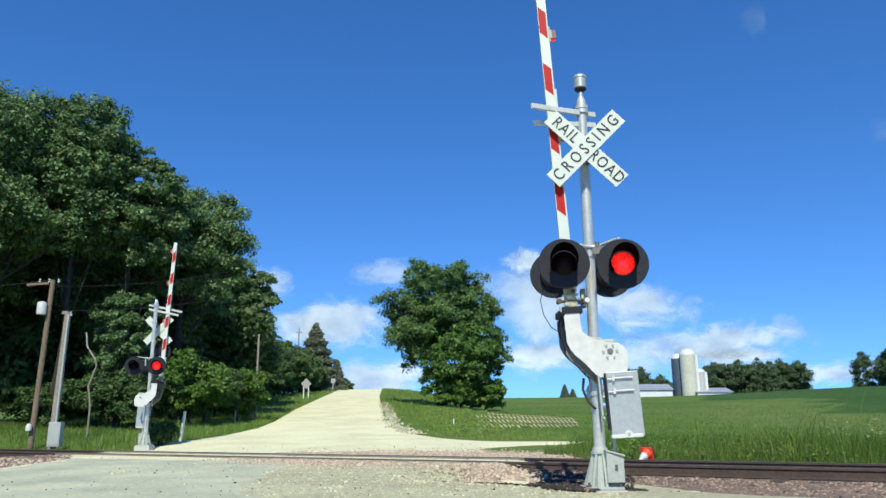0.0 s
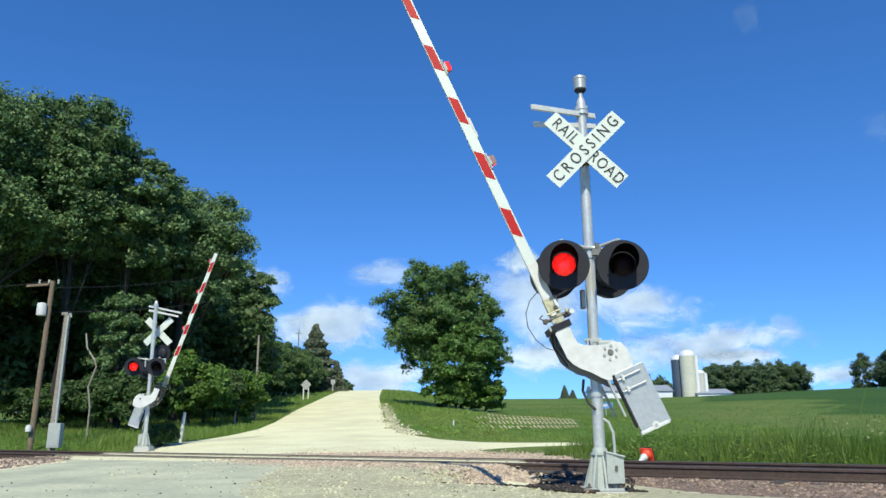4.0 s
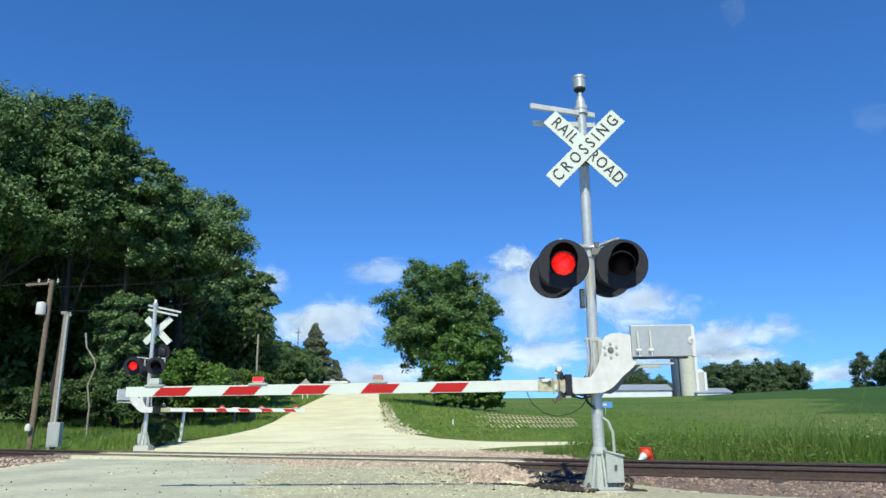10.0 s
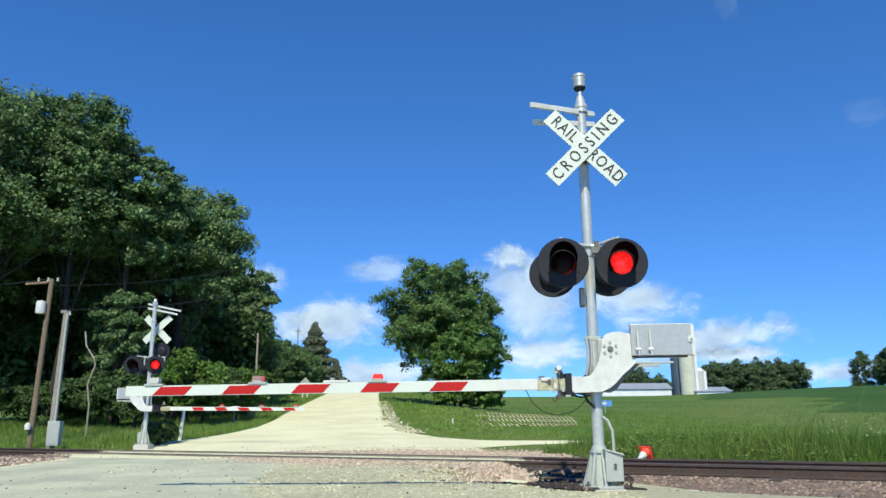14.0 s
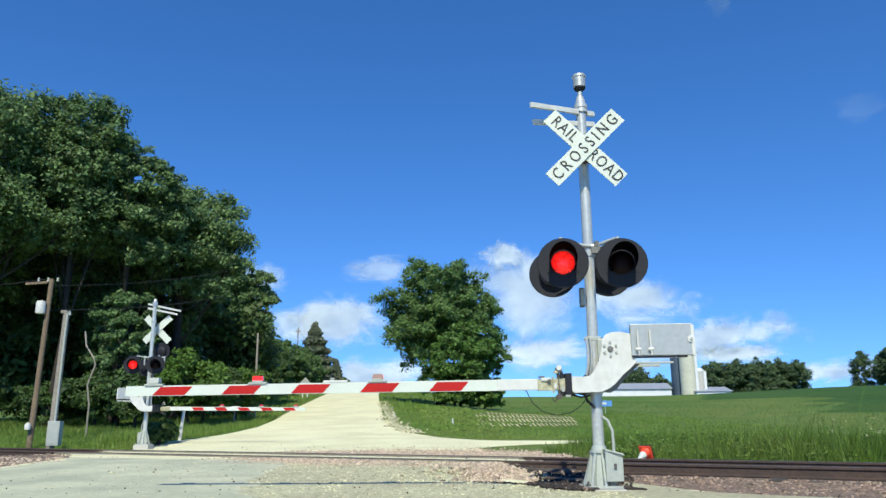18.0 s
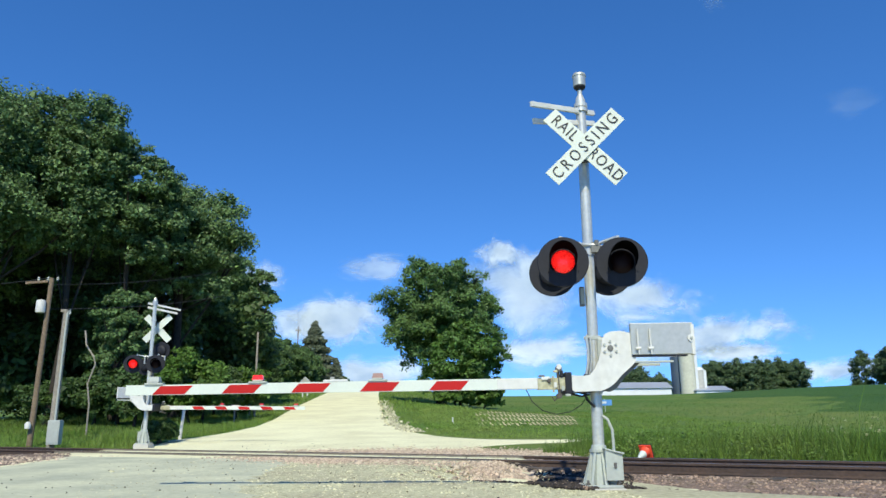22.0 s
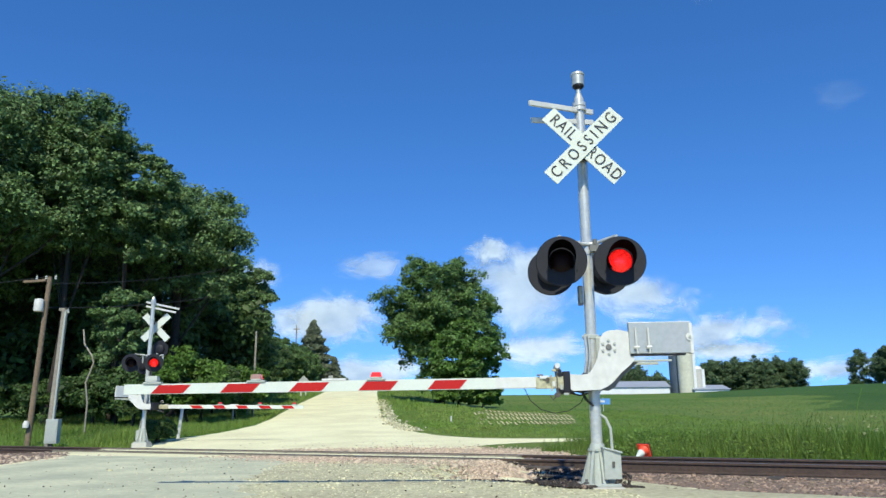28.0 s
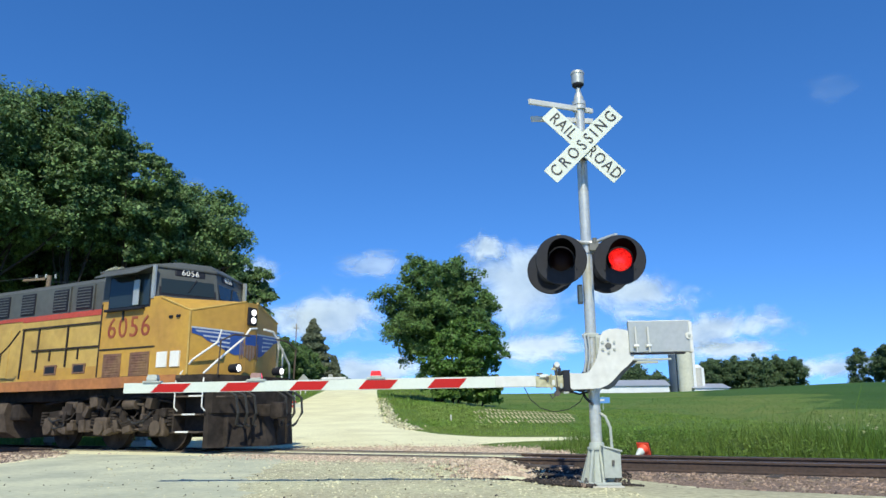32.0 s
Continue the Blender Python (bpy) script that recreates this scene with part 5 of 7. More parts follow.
for x in (-4.62, -5.62, -3.95):
    slab("hood_rib", x - 0.06, -1.04, 3.58, x, -0.985, 4.26, LOCOGREY, "", 0.006)
# handrails
for sy in (-1, 1):
    bm = bmesh.new()
    pipe(bm, [(-20.6, sy * 1.56, 2.50), (-7.6, sy * 1.56, 2.50), (-7.3, sy * 1.56, 2.68), (-6.85, sy * 1.56, 3.08)], 0.022, 6)
    lp("handrail", bm, GRIME, "long walkway handrail")
    for k in range(13):
        bm = bmesh.new()
        tube(bm, (-7.6 - 1.05 * k, sy * 1.56, 1.70), (-7.6 - 1.05 * k, sy * 1.56, 2.50), 0.018, n=6)
        lp("stanchion", bm, GRIME)
    # cab-side step handrails, painted white
    for pts in (((-0.66, 1.50, 1.72), (-0.38, 1.42, 2.05), (-0.02, 1.05, 2.45), (0.02, 0.98, 2.75)),
                ((0.02, 1.46, 1.72), (0.22, 1.20, 2.05), (0.36, 0.62, 2.55), (0.36, 0.40, 2.80), (0.30, 0.12, 2.84))):
        bm = bmesh.new()
        pipe(bm, [(x, sy * y, z) for x, y, z in pts], 0.026, 8)
        lp("grab_rail", bm, HANDRAIL, "white painted grab rail")
    for x, w in ((-0.74, 0), (0.12, 0)):
        bm = bmesh.new()
        pipe(bm, [(x, sy * 1.53, 1.62), (x + 0.02, sy * 1.56, 1.5), (x + 0.02, sy * 1.56, 0.98), (x + 0.06, sy * 1.50, 0.9)], 0.016, 8)
        lp("grab_rail", bm, HANDRAIL, "white painted grab rail")
    # step well
    bm = bmesh.new()
    box(bm, -0.72, sy * 1.20 - 0.02, 0.42, 0.10, sy * 1.20 + 0.02, 1.62, 0.004)
    box(bm, -0.76, min(sy * 1.2, sy * 1.55), 0.40, -0.72, max(sy * 1.2, sy * 1.55), 1.62, 0.004)
    lp("step_well", bm, GRIME)
    for z in (0.42, 0.80, 1.20):
        slab("step", -0.72, min(sy * 1.18, sy * 1.56), z, 0.10, max(sy * 1.18, sy * 1.56), z + 0.035, GRIMEPALE, "dusty boarding step with a pale edge", 0.004)
        slab("step_edge", -0.62 + 0.45 * (z - 0.42), min(sy * 1.56, sy * 1.575), z + 0.005, -0.22 + 0.45 * (z - 0.42), max(sy * 1.56, sy * 1.575), z + 0.04, HANDRAIL, "", 0.003)
# platform before the nose, anticlimber, pilot and coupler
bm = bmesh.new()
prism(bm, [(-0.75, -1.55), (0.14, -1.52), (0.42, -0.9), (0.42, 0.9), (0.14, 1.52), (-0.75, 1.55)], 1.55, 1.70)
lp("front_platform", bm, GRIME, "grimy front platform")
bm = bmesh.new()
prism(bm, [(0.10, -1.45), (0.24, -1.35), (0.42, -0.5), (0.42, 0.5), (0.24, 1.35), (0.10, 1.45)], 0.85, 1.55)
lp("end_plate", bm, GRIME, "dark brown end plate")
bm = bmesh.new()
lo = [(0.1, -1.44), (0.24, -1.42), (0.72, 0.0), (0.24, 1.42), (0.1, 1.44)]
hi = [(0.1, -1.42), (0.18, -1.40), (0.44, 0.0), (0.18, 1.40), (0.1, 1.42)]
A = [bm.verts.new((x, y, 0.10)) for x, y in lo]
B = [bm.verts.new((x, y, 0.92)) for x, y in hi]
for i in range(5):
    bm.faces.new((A[i], A[(i + 1) % 5], B[(i + 1) % 5], B[i]))
bm.faces.new(B)
bm.faces.new(A[::-1])
lp("snow_plough", bm, GRIME, "dusty steel snow plough pilot")
for y in (-1.0, -0.45, 0.45, 1.0):
    bm = bmesh.new()
    xf = 0.24 + 0.48 * (1 - abs(y) / 1.42)
    box(bm, xf - 0.1, y - 0.02, 0.14, xf + 0.03, y + 0.02, 0.75, 0.005)
    lp("plough_rib", bm, GRIME)
bm = bmesh.new()
box(bm, 0.4, -0.16, 0.78, 0.95, 0.16, 1.05, 0.04)
box(bm, 0.88, -0.20, 0.72, 1.15, 0.10, 1.10, 0.06)
box(bm, 1.05, -0.20, 0.74, 1.25, -0.10, 1.08, 0.03)
lp("coupler", bm, GRIME, "knuckle coupler")
for k, y in enumerate((-1.15, -0.85, -0.55, 0.55, 0.85, 1.15)):
    bm = bmesh.new()
    pipe(bm, [(0.46, y, 1.35), (0.72, y * 0.98, 1.22), (0.78, y * 0.95, 0.85), (0.66, y * 0.88, 0.60), (0.70, y * 0.75, 0.55)], 0.032, 8)
    lp("air_hose", bm, RUBBER, "hanging brake hose")
bm = bmesh.new()
pipe(bm, [(0.40, -1.40, 1.20), (0.62, -1.36, 1.2), (0.66, -0.6, 1.22), (0.5, -0.4, 1.22)], 0.02, 6)
lp("uncoupling_lever", bm, GRIMEPALE)
for y in (-1.3, 1.3):
    bm = bmesh.new()
    pipe(bm, [(0.30, y, 1.70), (0.34, y, 2.45), (0.34, y * 0.7, 2.62), (0.42, y * 0.35, 2.62)], 0.022, 8)
    lp("front_rail", bm, GRIMEPALE, "front platform handrail")
bm = bmesh.new()
tube(bm, (-0.2, 1.42, 1.72), (-0.2, 1.42, 2.5), 0.022, n=8)
lp("front_rail", bm, HANDRAIL)
# fuel tank
bm = bmesh.new()
plate(bm, [(-1.35, 1.18), (1.35, 1.18), (1.42, 0.9), (1.30, 0.42), (1.0, 0.26), (-1.0, 0.26), (-1.30, 0.42), (-1.42, 0.9)], -14.0, -7.35)
bmesh.ops.transform(bm, matrix=Matrix(((0, 1, 0, 0), (1, 0, 0, 0), (0, 0, 1, 0), (0, 0, 0, 1))), verts=bm.verts)
bmesh.ops.recalc_face_normals(bm, faces=bm.faces)
lp("fuel_tank", bm, GRIMEPALE, "dust-brown fuel tank")
slab("air_reservoir", -7.3, -1.30, 0.72, -6.85, -0.9, 1.15, GRIME, "", 0.08)


def truck(x_mid):
    """Three-axle truck: two side frames with springs, boxes, brake gear and wheelsets."""
    for sy in (-1, 1):
        y0, y1 = sorted((sy * 1.02, sy * 1.14))
        bm = bmesh.new()
        out = [(-2.55, 0.62), (-2.45, 0.92), (-1.55, 0.98), (-1.25, 0.72), (-0.75, 0.72), (-0.5, 1.05), (0.5, 1.05), (0.75, 0.72), (1.25, 0.72), (1.55, 0.98), (2.45, 0.92), (2.55, 0.62), (2.30, 0.40), (1.70, 0.40), (1.45, 0.55), (0.45, 0.55), (0.32, 0.38), (-0.32, 0.38), (-0.45, 0.55), (-1.45, 0.55), (-1.70, 0.40), (-2.30, 0.40)]
        plate(bm, [(x + x_mid, z) for x, z in out], y0, y1)
        lp("side_frame", bm, GRIME, "cast truck side frame under dust")
        for dx in (-2.0, 0.0, 2.0):
            bm = bmesh.new()
            box(bm, x_mid + dx - 0.24, min(sy * 1.10, sy * 1.30), 0.34, x_mid + dx + 0.24, max(sy * 1.10, sy * 1.30), 0.78, 0.05)
            tube(bm, (x_mid + dx, sy * 1.28, 0.53), (x_mid + dx, sy * 1.36, 0.53), 0.17, n=14)
            lp("axle_box", bm, GRIMEPALE, "axle box")
            for k in (-0.36, 0.36):
                bm = bmesh.new()
                for q in range(5):
                    lathe(bm, [(0.07, 0.0), (0.105, 0.02), (0.105, 0.05), (0.07, 0.07)], (x_mid + dx + k, sy * 1.18, 0.56 + 0.075 * q), "Z", 10)
                lp("coil_spring", bm, GRIME)
        for dx in (-1.15, 1.0):
            bm = bmesh.new()
            tube(bm, (x_mid + dx - 0.22, sy * 1.22, 1.08), (x_mid + dx + 0.22, sy * 1.22, 1.08), 0.12, n=14)
            tube(bm, (x_mid + dx + 0.22, sy * 1.22, 1.08), (x_mid + dx + 0.46, sy * 1.22, 1.06), 0.035, n=8)
            lp("brake_cylinder", bm, GRIMEPALE)
            bm = bmesh.new()
            pipe(bm, [(x_mid + dx + 0.4, sy * 1.2, 1.1), (x_mid + dx + 0.42, sy * 1.22, 0.62), (x_mid + dx + 0.55, sy * 1.2, 0.45)], 0.04, 8)
            lp("brake_rigging", bm, GRIMEPALE)
        for dx in (-1.55, -0.55, 0.45, 1.5):
            bm = bmesh.new()
            box(bm, x_mid + dx - 0.10, min(sy * 1.12, sy * 1.26), 0.42, x_mid + dx + 0.12, max(sy * 1.12, sy * 1.26), 0.72, 0.03)
            tube(bm, (x_mid + dx - 0.3, sy * 1.24, 0.50), (x_mid + dx + 0.35, sy * 1.24, 0.46), 0.028, n=8)
            lp("brake_hanger", bm, GRIMEPALE)
        bm = bmesh.new()
        tube(bm, (x_mid - 0.1, sy * 1.16, 0.55), (x_mid + 0.25, sy * 1.22, 1.3), 0.05, 0.06, 10)
        lp("damper", bm, GRIME)
        bm = bmesh.new()
        pipe(bm, [(x_mid - 2.4, sy * 1.16, 1.12), (x_mid - 1.2, sy * 1.18, 1.26), (x_mid, sy * 1.16, 1.20), (x_mid + 1.3, sy * 1.18, 1.26), (x_mid + 2.4, sy * 1.16, 1.10)], 0.03, 8)
        lp("sand_pipe", bm, GRIME)
    g = np.random.default_rng(int(-x_mid * 10))
    for k in range(26):
        dx, z, w, h = g.uniform(-2.4, 2.4), g.uniform(0.36, 1.25), g.uniform(0.05, 0.16), g.uniform(0.04, 0.15)
        bm = bmesh.new()
        box(bm, x_mid + dx - w, -1.30 - g.uniform(0, 0.10), z - h, x_mid + dx + w, -1.06, z + h, 0.02, m=Matrix.Translation((x_mid + dx, 0, z)) @ Matrix.Rotation(g.normal(0, 0.25), 4, "Y") @ Matrix.Translation((-x_mid - dx, 0, -z)))
        lp("gear_bracket", bm, GRIMEPALE if k % 2 else GRIME)
    for k in range(7):
        dx, z = g.uniform(-2.3, 1.6), g.uniform(0.5, 1.2)
        bm = bmesh.new()
        pipe(bm, [(x_mid + dx, -1.30, z), (x_mid + dx + 0.25, -1.34, z - 0.12), (x_mid + dx + 0.6, -1.33, z - 0.05), (x_mid + dx + 0.75, -1.28, z + 0.14)], 0.022, 6)
        lp("brake_pipe", bm, RUBBER if k % 2 else GRIME)
    # dark slab added to block the view through and stand for shade underneath
    slab("backing_slab", x_mid - 2.4, -0.62, 0.30, x_mid + 2.4, 0.62, 1.22, GRIME, "", 0.03)
    for dx in (-2.0, 0.0, 2.0):
        bm = bmesh.new()
        for sy in (-1, 1):
            prof = [(0.12, 0.0), (0.42, 0.02), (0.53, 0.0), (0.53, 0.11), (0.565, 0.125), (0.56, 0.15), (0.12, 0.14)]
            lathe(bm, [(r, sy * (0.815 - h)) for r, h in prof], (0, 0, 0), "Y", 36)
            for k in range(5):
                t = 2 * math.pi * k / 5
                tube(bm, (0.29 * math.cos(t), sy * 0.80, 0.29 * math.sin(t)), (0.29 * math.cos(t), sy * 0.83, 0.29 * math.sin(t)), 0.05, n=10)
        tube(bm, (0, -1.05, 0), (0, 1.05, 0), 0.09, n=14)
        w = lp("wheelset", bm, GRIME, "wheels on their axle", smooth=True)
        w.matrix_basis = pose(x_mid + dx, 0, 0.53)
        loco_wheels.append((w, x_mid + dx))


truck(-3.55)
truck(-17.2)
slab("rear_end", -20.9, -1.4, 0.5, -20.3, 1.4, 1.62, GRIME, "", 0.02)

# ---------------------------------------------------------------- poles, posts and signs


def pole(name, base, top, r0, r1, mat, label):
    root = tagged(empty(name, Matrix.Translation(base)), label, "utility pole")
    bm = bmesh.new()
    tube(bm, (0, 0, -0.3), Vector(top) - Vector(base), r0, r1, 16)
    part("shaft", bm, mat, root, smooth=True)
    return root


up = pole("utility_pole", (-15.05, 27.5, 0.2), (-14.92, 27.5, 6.25), 0.105, 0.085, WOOD, "leaning brown wooden utility pole with transformer and wires")
bm = bmesh.new()
lathe(bm, [(0.0, 4.70), (0.16, 4.70), (0.17, 4.74), (0.17, 5.10), (0.15, 5.16), (0.05, 5.19), (0.0, 5.19)], (-0.06, -0.2, 0), "Z", 20)
part("transformer", bm, WHITE, up, "small white pole transformer", True)
bm = bmesh.new()
box(bm, -0.42, -0.06, 5.86, 0.42, 0.04, 5.95, 0.01, m=Matrix.Rotation(radians(-4), 4, "Y"))
part("cross_arm", bm, WOOD, up)
for x in (-0.36, 0.0, 0.36):
    bm = bmesh.new()
    lathe(bm, [(0.02, 5.93), (0.05, 5.97), (0.03, 6.02), (0.05, 6.05), (0.02, 6.10)], (x, -0.01, 0), "Z", 10)
    part("insulator", bm, CASTGREY, up)
bm = bmesh.new()
lathe(bm, [(0.0, 0.0), (0.10, 0.02), (0.11, 0.18), (0.06, 0.26), (0.0, 0.27)], (-0.02, -0.2, 0.45), "Z", 14)
part("meter", bm, WHITE, up, "white meter low on the pole", True)

mp_ = pole("meter_pole", (-13.35, 25.7, 0.16), (-13.28, 25.7, 4.72), 0.125, 0.10, GREYWOOD, "grey service pole with conduit and steel cabinet")
bm = bmesh.new()
pipe(bm, [(0.13, -0.12, 0.1), (0.15, -0.12, 3.9), (0.17, -0.13, 4.45), (0.25, -0.14, 4.55), (0.27, -0.14, 4.42)], 0.035, 8)
part("conduit", bm, CASTGREY, mp_, "grey steel conduit")
bm = bmesh.new()
box(bm, 0.03, -0.38, 0.0, 0.44, -0.12, 0.80, 0.015)
cb = part("cabinet", bm, CASTGREY, mp_, "small grey steel cabinet")
bm = bmesh.new()
box(bm, 0.06, -0.395, 0.06, 0.41, -0.38, 0.76, 0.005)
part("door", bm, CASTGREY, cb)
bm = bmesh.new()
box(bm, -0.10, -0.1, 4.50, 0.12, 0.1, 4.60, 0.01)
part("cap", bm, GREYWOOD, mp_)


def wire(a, b, sag, r=0.012):
    bm = bmesh.new()
    A, B = Vector(a), Vector(b)
    pipe(bm, [A.lerp(B, i / 14) - Vector((0, 0, sag * 4 * (i / 14) * (1 - i / 14))) for i in range(15)], r, 5)
    tagged(part("overhead_wire", bm, RUBBER), "thin black overhead wire from the pole", "wire", "overhead wires")


wire((-14.95, 27.4, 5.05), (-12.7, 44.0, 8.45), 0.25, 0.017)
wire((-14.95, 27.4, 5.98), (-12.3, 44.0, 10.15), 0.3, 0.015)
wire((-15.0, 27.48, 6.25), (-40.0, 40.0, 8.0), 0.4)

pole("roadside_pole", (-10.6, 42.0, float(land(-10.6, 42.0))), (-10.62, 42.0, 5.85), 0.065, 0.055, GREYWOOD, "slender grey wooden pole beside the road")
far_pole = pole("far_utility_pole", (-23.4, 118.0, 5.0), (-23.4, 118.0, 15.8), 0.11, 0.08, WOOD, "distant utility pole above the trees")
bm = bmesh.new()
box(bm, -0.5, -0.05, 10.1, 0.5, 0.05, 10.22, 0.01)
part("cross_arm", bm, WOOD, far_pole)
for x in (-0.42, 0.42):
    bm = bmesh.new()
    tube(bm, (x, 0, 10.2), (x, 0, 10.42), 0.05, 0.04, 8)
    part("insulator", bm, CASTGREY, far_pole)


def post(x, y, h, r, mat, label, lean=0.0):
    z = float(land(x, y))
    root = tagged(empty("marker_post", pose(x, y, z)), label, "post", "marker posts")
    bm = bmesh.new()
    tube(bm, (0, 0, -0.2), (lean, 0, h), r, r * 0.95, 10)
    part("shaft", bm, mat, root)
    bm = bmesh.new()
    tube(bm, (lean, 0, h), (lean, 0, h + 0.03), r * 1.15, r * 0.8, 10)
    part("cap", bm, mat, root)


post(-9.45, 27.0, 1.05, 0.055, WHITE, "white painted marker post in the grass", 0.1)
post(0.40, 35.5, 0.36, 0.035, WHITE, "short white marker post in the verge")
post(-10.6, 38.0, 0.75, 0.05, GREYWOOD, "weathered grey stub post in the grass")
post(-11.4, 44.0, 0.7, 0.05, GREYWOOD, "weathered grey stub post in the grass")


def road_sign(x, y, h, size, mat, label, diamond=True):
    z = float(land(x, y))
    root = tagged(empty("road_sign", pose(x, y, z)), label, "road sign")
    for px in ((-0.24, 0.24) if diamond else (0,)):
        bm = bmesh.new()
        box(bm, px - 0.06, -0.03, -0.3, px + 0.06, 0.03, h + size * 0.2, 0.008)
        part("post", bm, WHITE if diamond else GALV, root)
    bm = bmesh.new()
    box(bm, -size / 2, -0.055, -size / 2, size / 2, -0.04, size / 2, 0.004)
    ob = part("panel", bm, mat, root)
    ob.matrix_basis = Matrix.Translation((0, 0, h)) @ Matrix.Rotation(radians(45 if diamond else 0), 4, "Y")


road_sign(-13.95, 75.0, 1.5, 0.76, ALU, "grey back of a diamond road sign on two white posts")
road_sign(-15.3, 102.0, 1.4, 0.6, ALU, "grey back of a small square road sign", False)
bs = tagged(empty("blue_marker_sign", pose(12.85, 60.0, float(land(12.85, 60.0)))), "small blue field marker sign with pale bar", "sign")
bm = bmesh.new()
box(bm, -0.02, 0.0, -0.7, 0.02, 0.03, 0.66, 0.004)
part("post", bm, GALV, bs)
bm = bmesh.new()
box(bm, -0.56, -0.02, 0.12, 0.56, 0.0, 0.58, 0.004)
sg = part("panel", bm, BLUE, bs)
bm = bmesh.new()
box(bm, -0.36, -0.028, 0.28, 0.12, -0.02, 0.44, 0.002)
part("bar", bm, WHITE, sg)
bs.location.z = float(land(12.85, 60.0)) + 0.45

# traffic cone lying on its side beyond the far rail
cone_way = Vector((-0.62, -0.68, -0.36)).to_track_quat("Z", "Y").to_matrix().to_4x4()
cone = tagged(empty("traffic_cone", Matrix.Translation((3.90, 14.75, 0.24)) @ cone_way @ Matrix.Scale(0.74, 4)), "orange and white traffic cone lying on its side", "traffic cone")
bm = bmesh.new()
lathe(bm, [(0.145, 0.02), (0.13, 0.04), (0.10, 0.17)], n=24)
part("cone_foot", bm, CONE, cone, "orange lower cone", True)
bm = bmesh.new()
lathe(bm, [(0.10, 0.17), (0.065, 0.32)], n=24)
part("collar", bm, SHEET, cone, "white reflective collar", True)
bm = bmesh.new()
lathe(bm, [(0.065, 0.32), (0.03, 0.46), (0.0, 0.465)], n=24)
part("cone_tip", bm, SHEET, cone, "", True)
bm = bmesh.new()
box(bm, -0.17, -0.17, -0.02, 0.17, 0.17, 0.02, 0.015)
part("base", bm, CONE, cone, "square orange rubber base")
bm = bmesh.new()
box(bm, -0.175, -0.175, -0.055, 0.175, 0.175, -0.021, 0.012)
part("base_band", bm, BLACK, cone, "thin black layer under the base")

# old crossing timbers, black with oil, filling out the signal's shadow by the road's end
for i, (x, y, z, a, ln) in enumerate(((1.75, 13.1, -0.02, -24, 0.50), (2.0, 12.2, -0.05, -40, 0.42), (2.1, 11.2, -0.07, 14, 0.38))):
    bm = bmesh.new()
    box(bm, -ln, -0.10, -0.06, ln, 0.10, 0.10, 0.02)
    ob = tagged(part("crossing_timber", bm, TIE), "oil-black old crossing timber at the road's end, also filling out the signal's shadow", "timber", "old timbers")
    ob.matrix_world = pose(x, y, float(land(x, y)) + z + 0.02, 0, 0, a)

# a bare pale vine hanging in the grove
bm = bmesh.new()
pipe(bm, [(-14.9, 30.5, 4.6), (-14.75, 30.4, 4.0), (-14.35, 30.3, 3.5), (-14.25, 30.3, 3.2), (-14.5, 30.3, 2.4), (-14.35, 30.3, 1.6), (-14.4, 30.4, 0.2)], 0.035, 6)
tagged(part("bare_vine", bm, GREYWOOD), "bare grey vine hanging from the cottonwoods", "vine")

# dark wooden debris and scrap ties by the far rail
for i, (s, n, a, ln) in enumerate(((6.6, 2.35, 4, 1.1), (7.6, 2.45, -5, 0.9), (-12.9, 1.75, 8, 1.2), (-13.6, 2.0, -4, 0.9))):
    x, y = track_xy(s, n)
    bm = bmesh.new()
    box(bm, -ln, -0.10, 0, ln, 0.10, 0.16, 0.02)
    ob = tagged(part("scrap_tie", bm, TIE), "old dark discarded tie beside the track", "railway tie", "scrap ties")
    ob.matrix_world = pose(x, y, float(land(x, y)) - 0.01, 0, 0, -28.8 + a)

# ---------------------------------------------------------------- the farm on the rise
FY = 222.0
gz = 7.3
barn = tagged(empty("barn", pose(54.5, FY, gz)), "long low white metal barn with grey roof", "barn")
bm = bmesh.new()
prism(bm, [(-11.5, -5), (11.5, -5), (11.5, 5), (-11.5, 5)], 0, 2.4)
part("wall", bm, TIN, barn, "white ribbed metal wall")
bm = bmesh.new()
A = [bm.verts.new(c) for c in ((-11.9, -5.5, 2.3), (11.9, -5.5, 2.3), (11.9, 5.5, 2.3), (-11.9, 5.5, 2.3), (-11.9, 0, 4.2), (11.9, 0, 4.2))]
for q in ((0, 1, 5, 4), (2, 3, 4, 5), (1, 2, 5), (3, 0, 4)):
    bm.faces.new([A[i] for i in q])
part("roof", bm, ROOFTIN, barn, "grey metal roof")

def silo(x, r, h, label, dome, wall, back=0.0):
    root = tagged(empty("silo", pose(x, FY - 3 + back, gz)), label, "silo", "farm silos")
    bm = bmesh.new()
    lathe(bm, [(r, 0), (r, h)], n=40)
    part("wall", bm, wall, root, smooth=True)
    bm = bmesh.new()
    lathe(bm, [(r * 1.01, h)] + [(r * 1.01 * math.cos(t), h + r * dome * math.sin(t)) for t in np.linspace(0.1, 1.5, 7)] + [(0, h + r * dome)], n=40)
    part("dome", bm, TIN, root, "white domed cap", True)
    for k in range(int(h / 0.9)):
        bm = bmesh.new()
        lathe(bm, [(r + 0.005, 0.5 + 0.9 * k), (r + 0.02, 0.53 + 0.9 * k), (r + 0.005, 0.56 + 0.9 * k)], n=32)
        part("hoop", bm, wall, root)
    bm = bmesh.new()
    box(bm, r * 0.72, -r * 0.75, 0, r * 0.72 + 0.75, -r * 0.3, h, 0.05)
    part("chute", bm, TIN, root, "white unloading chute")


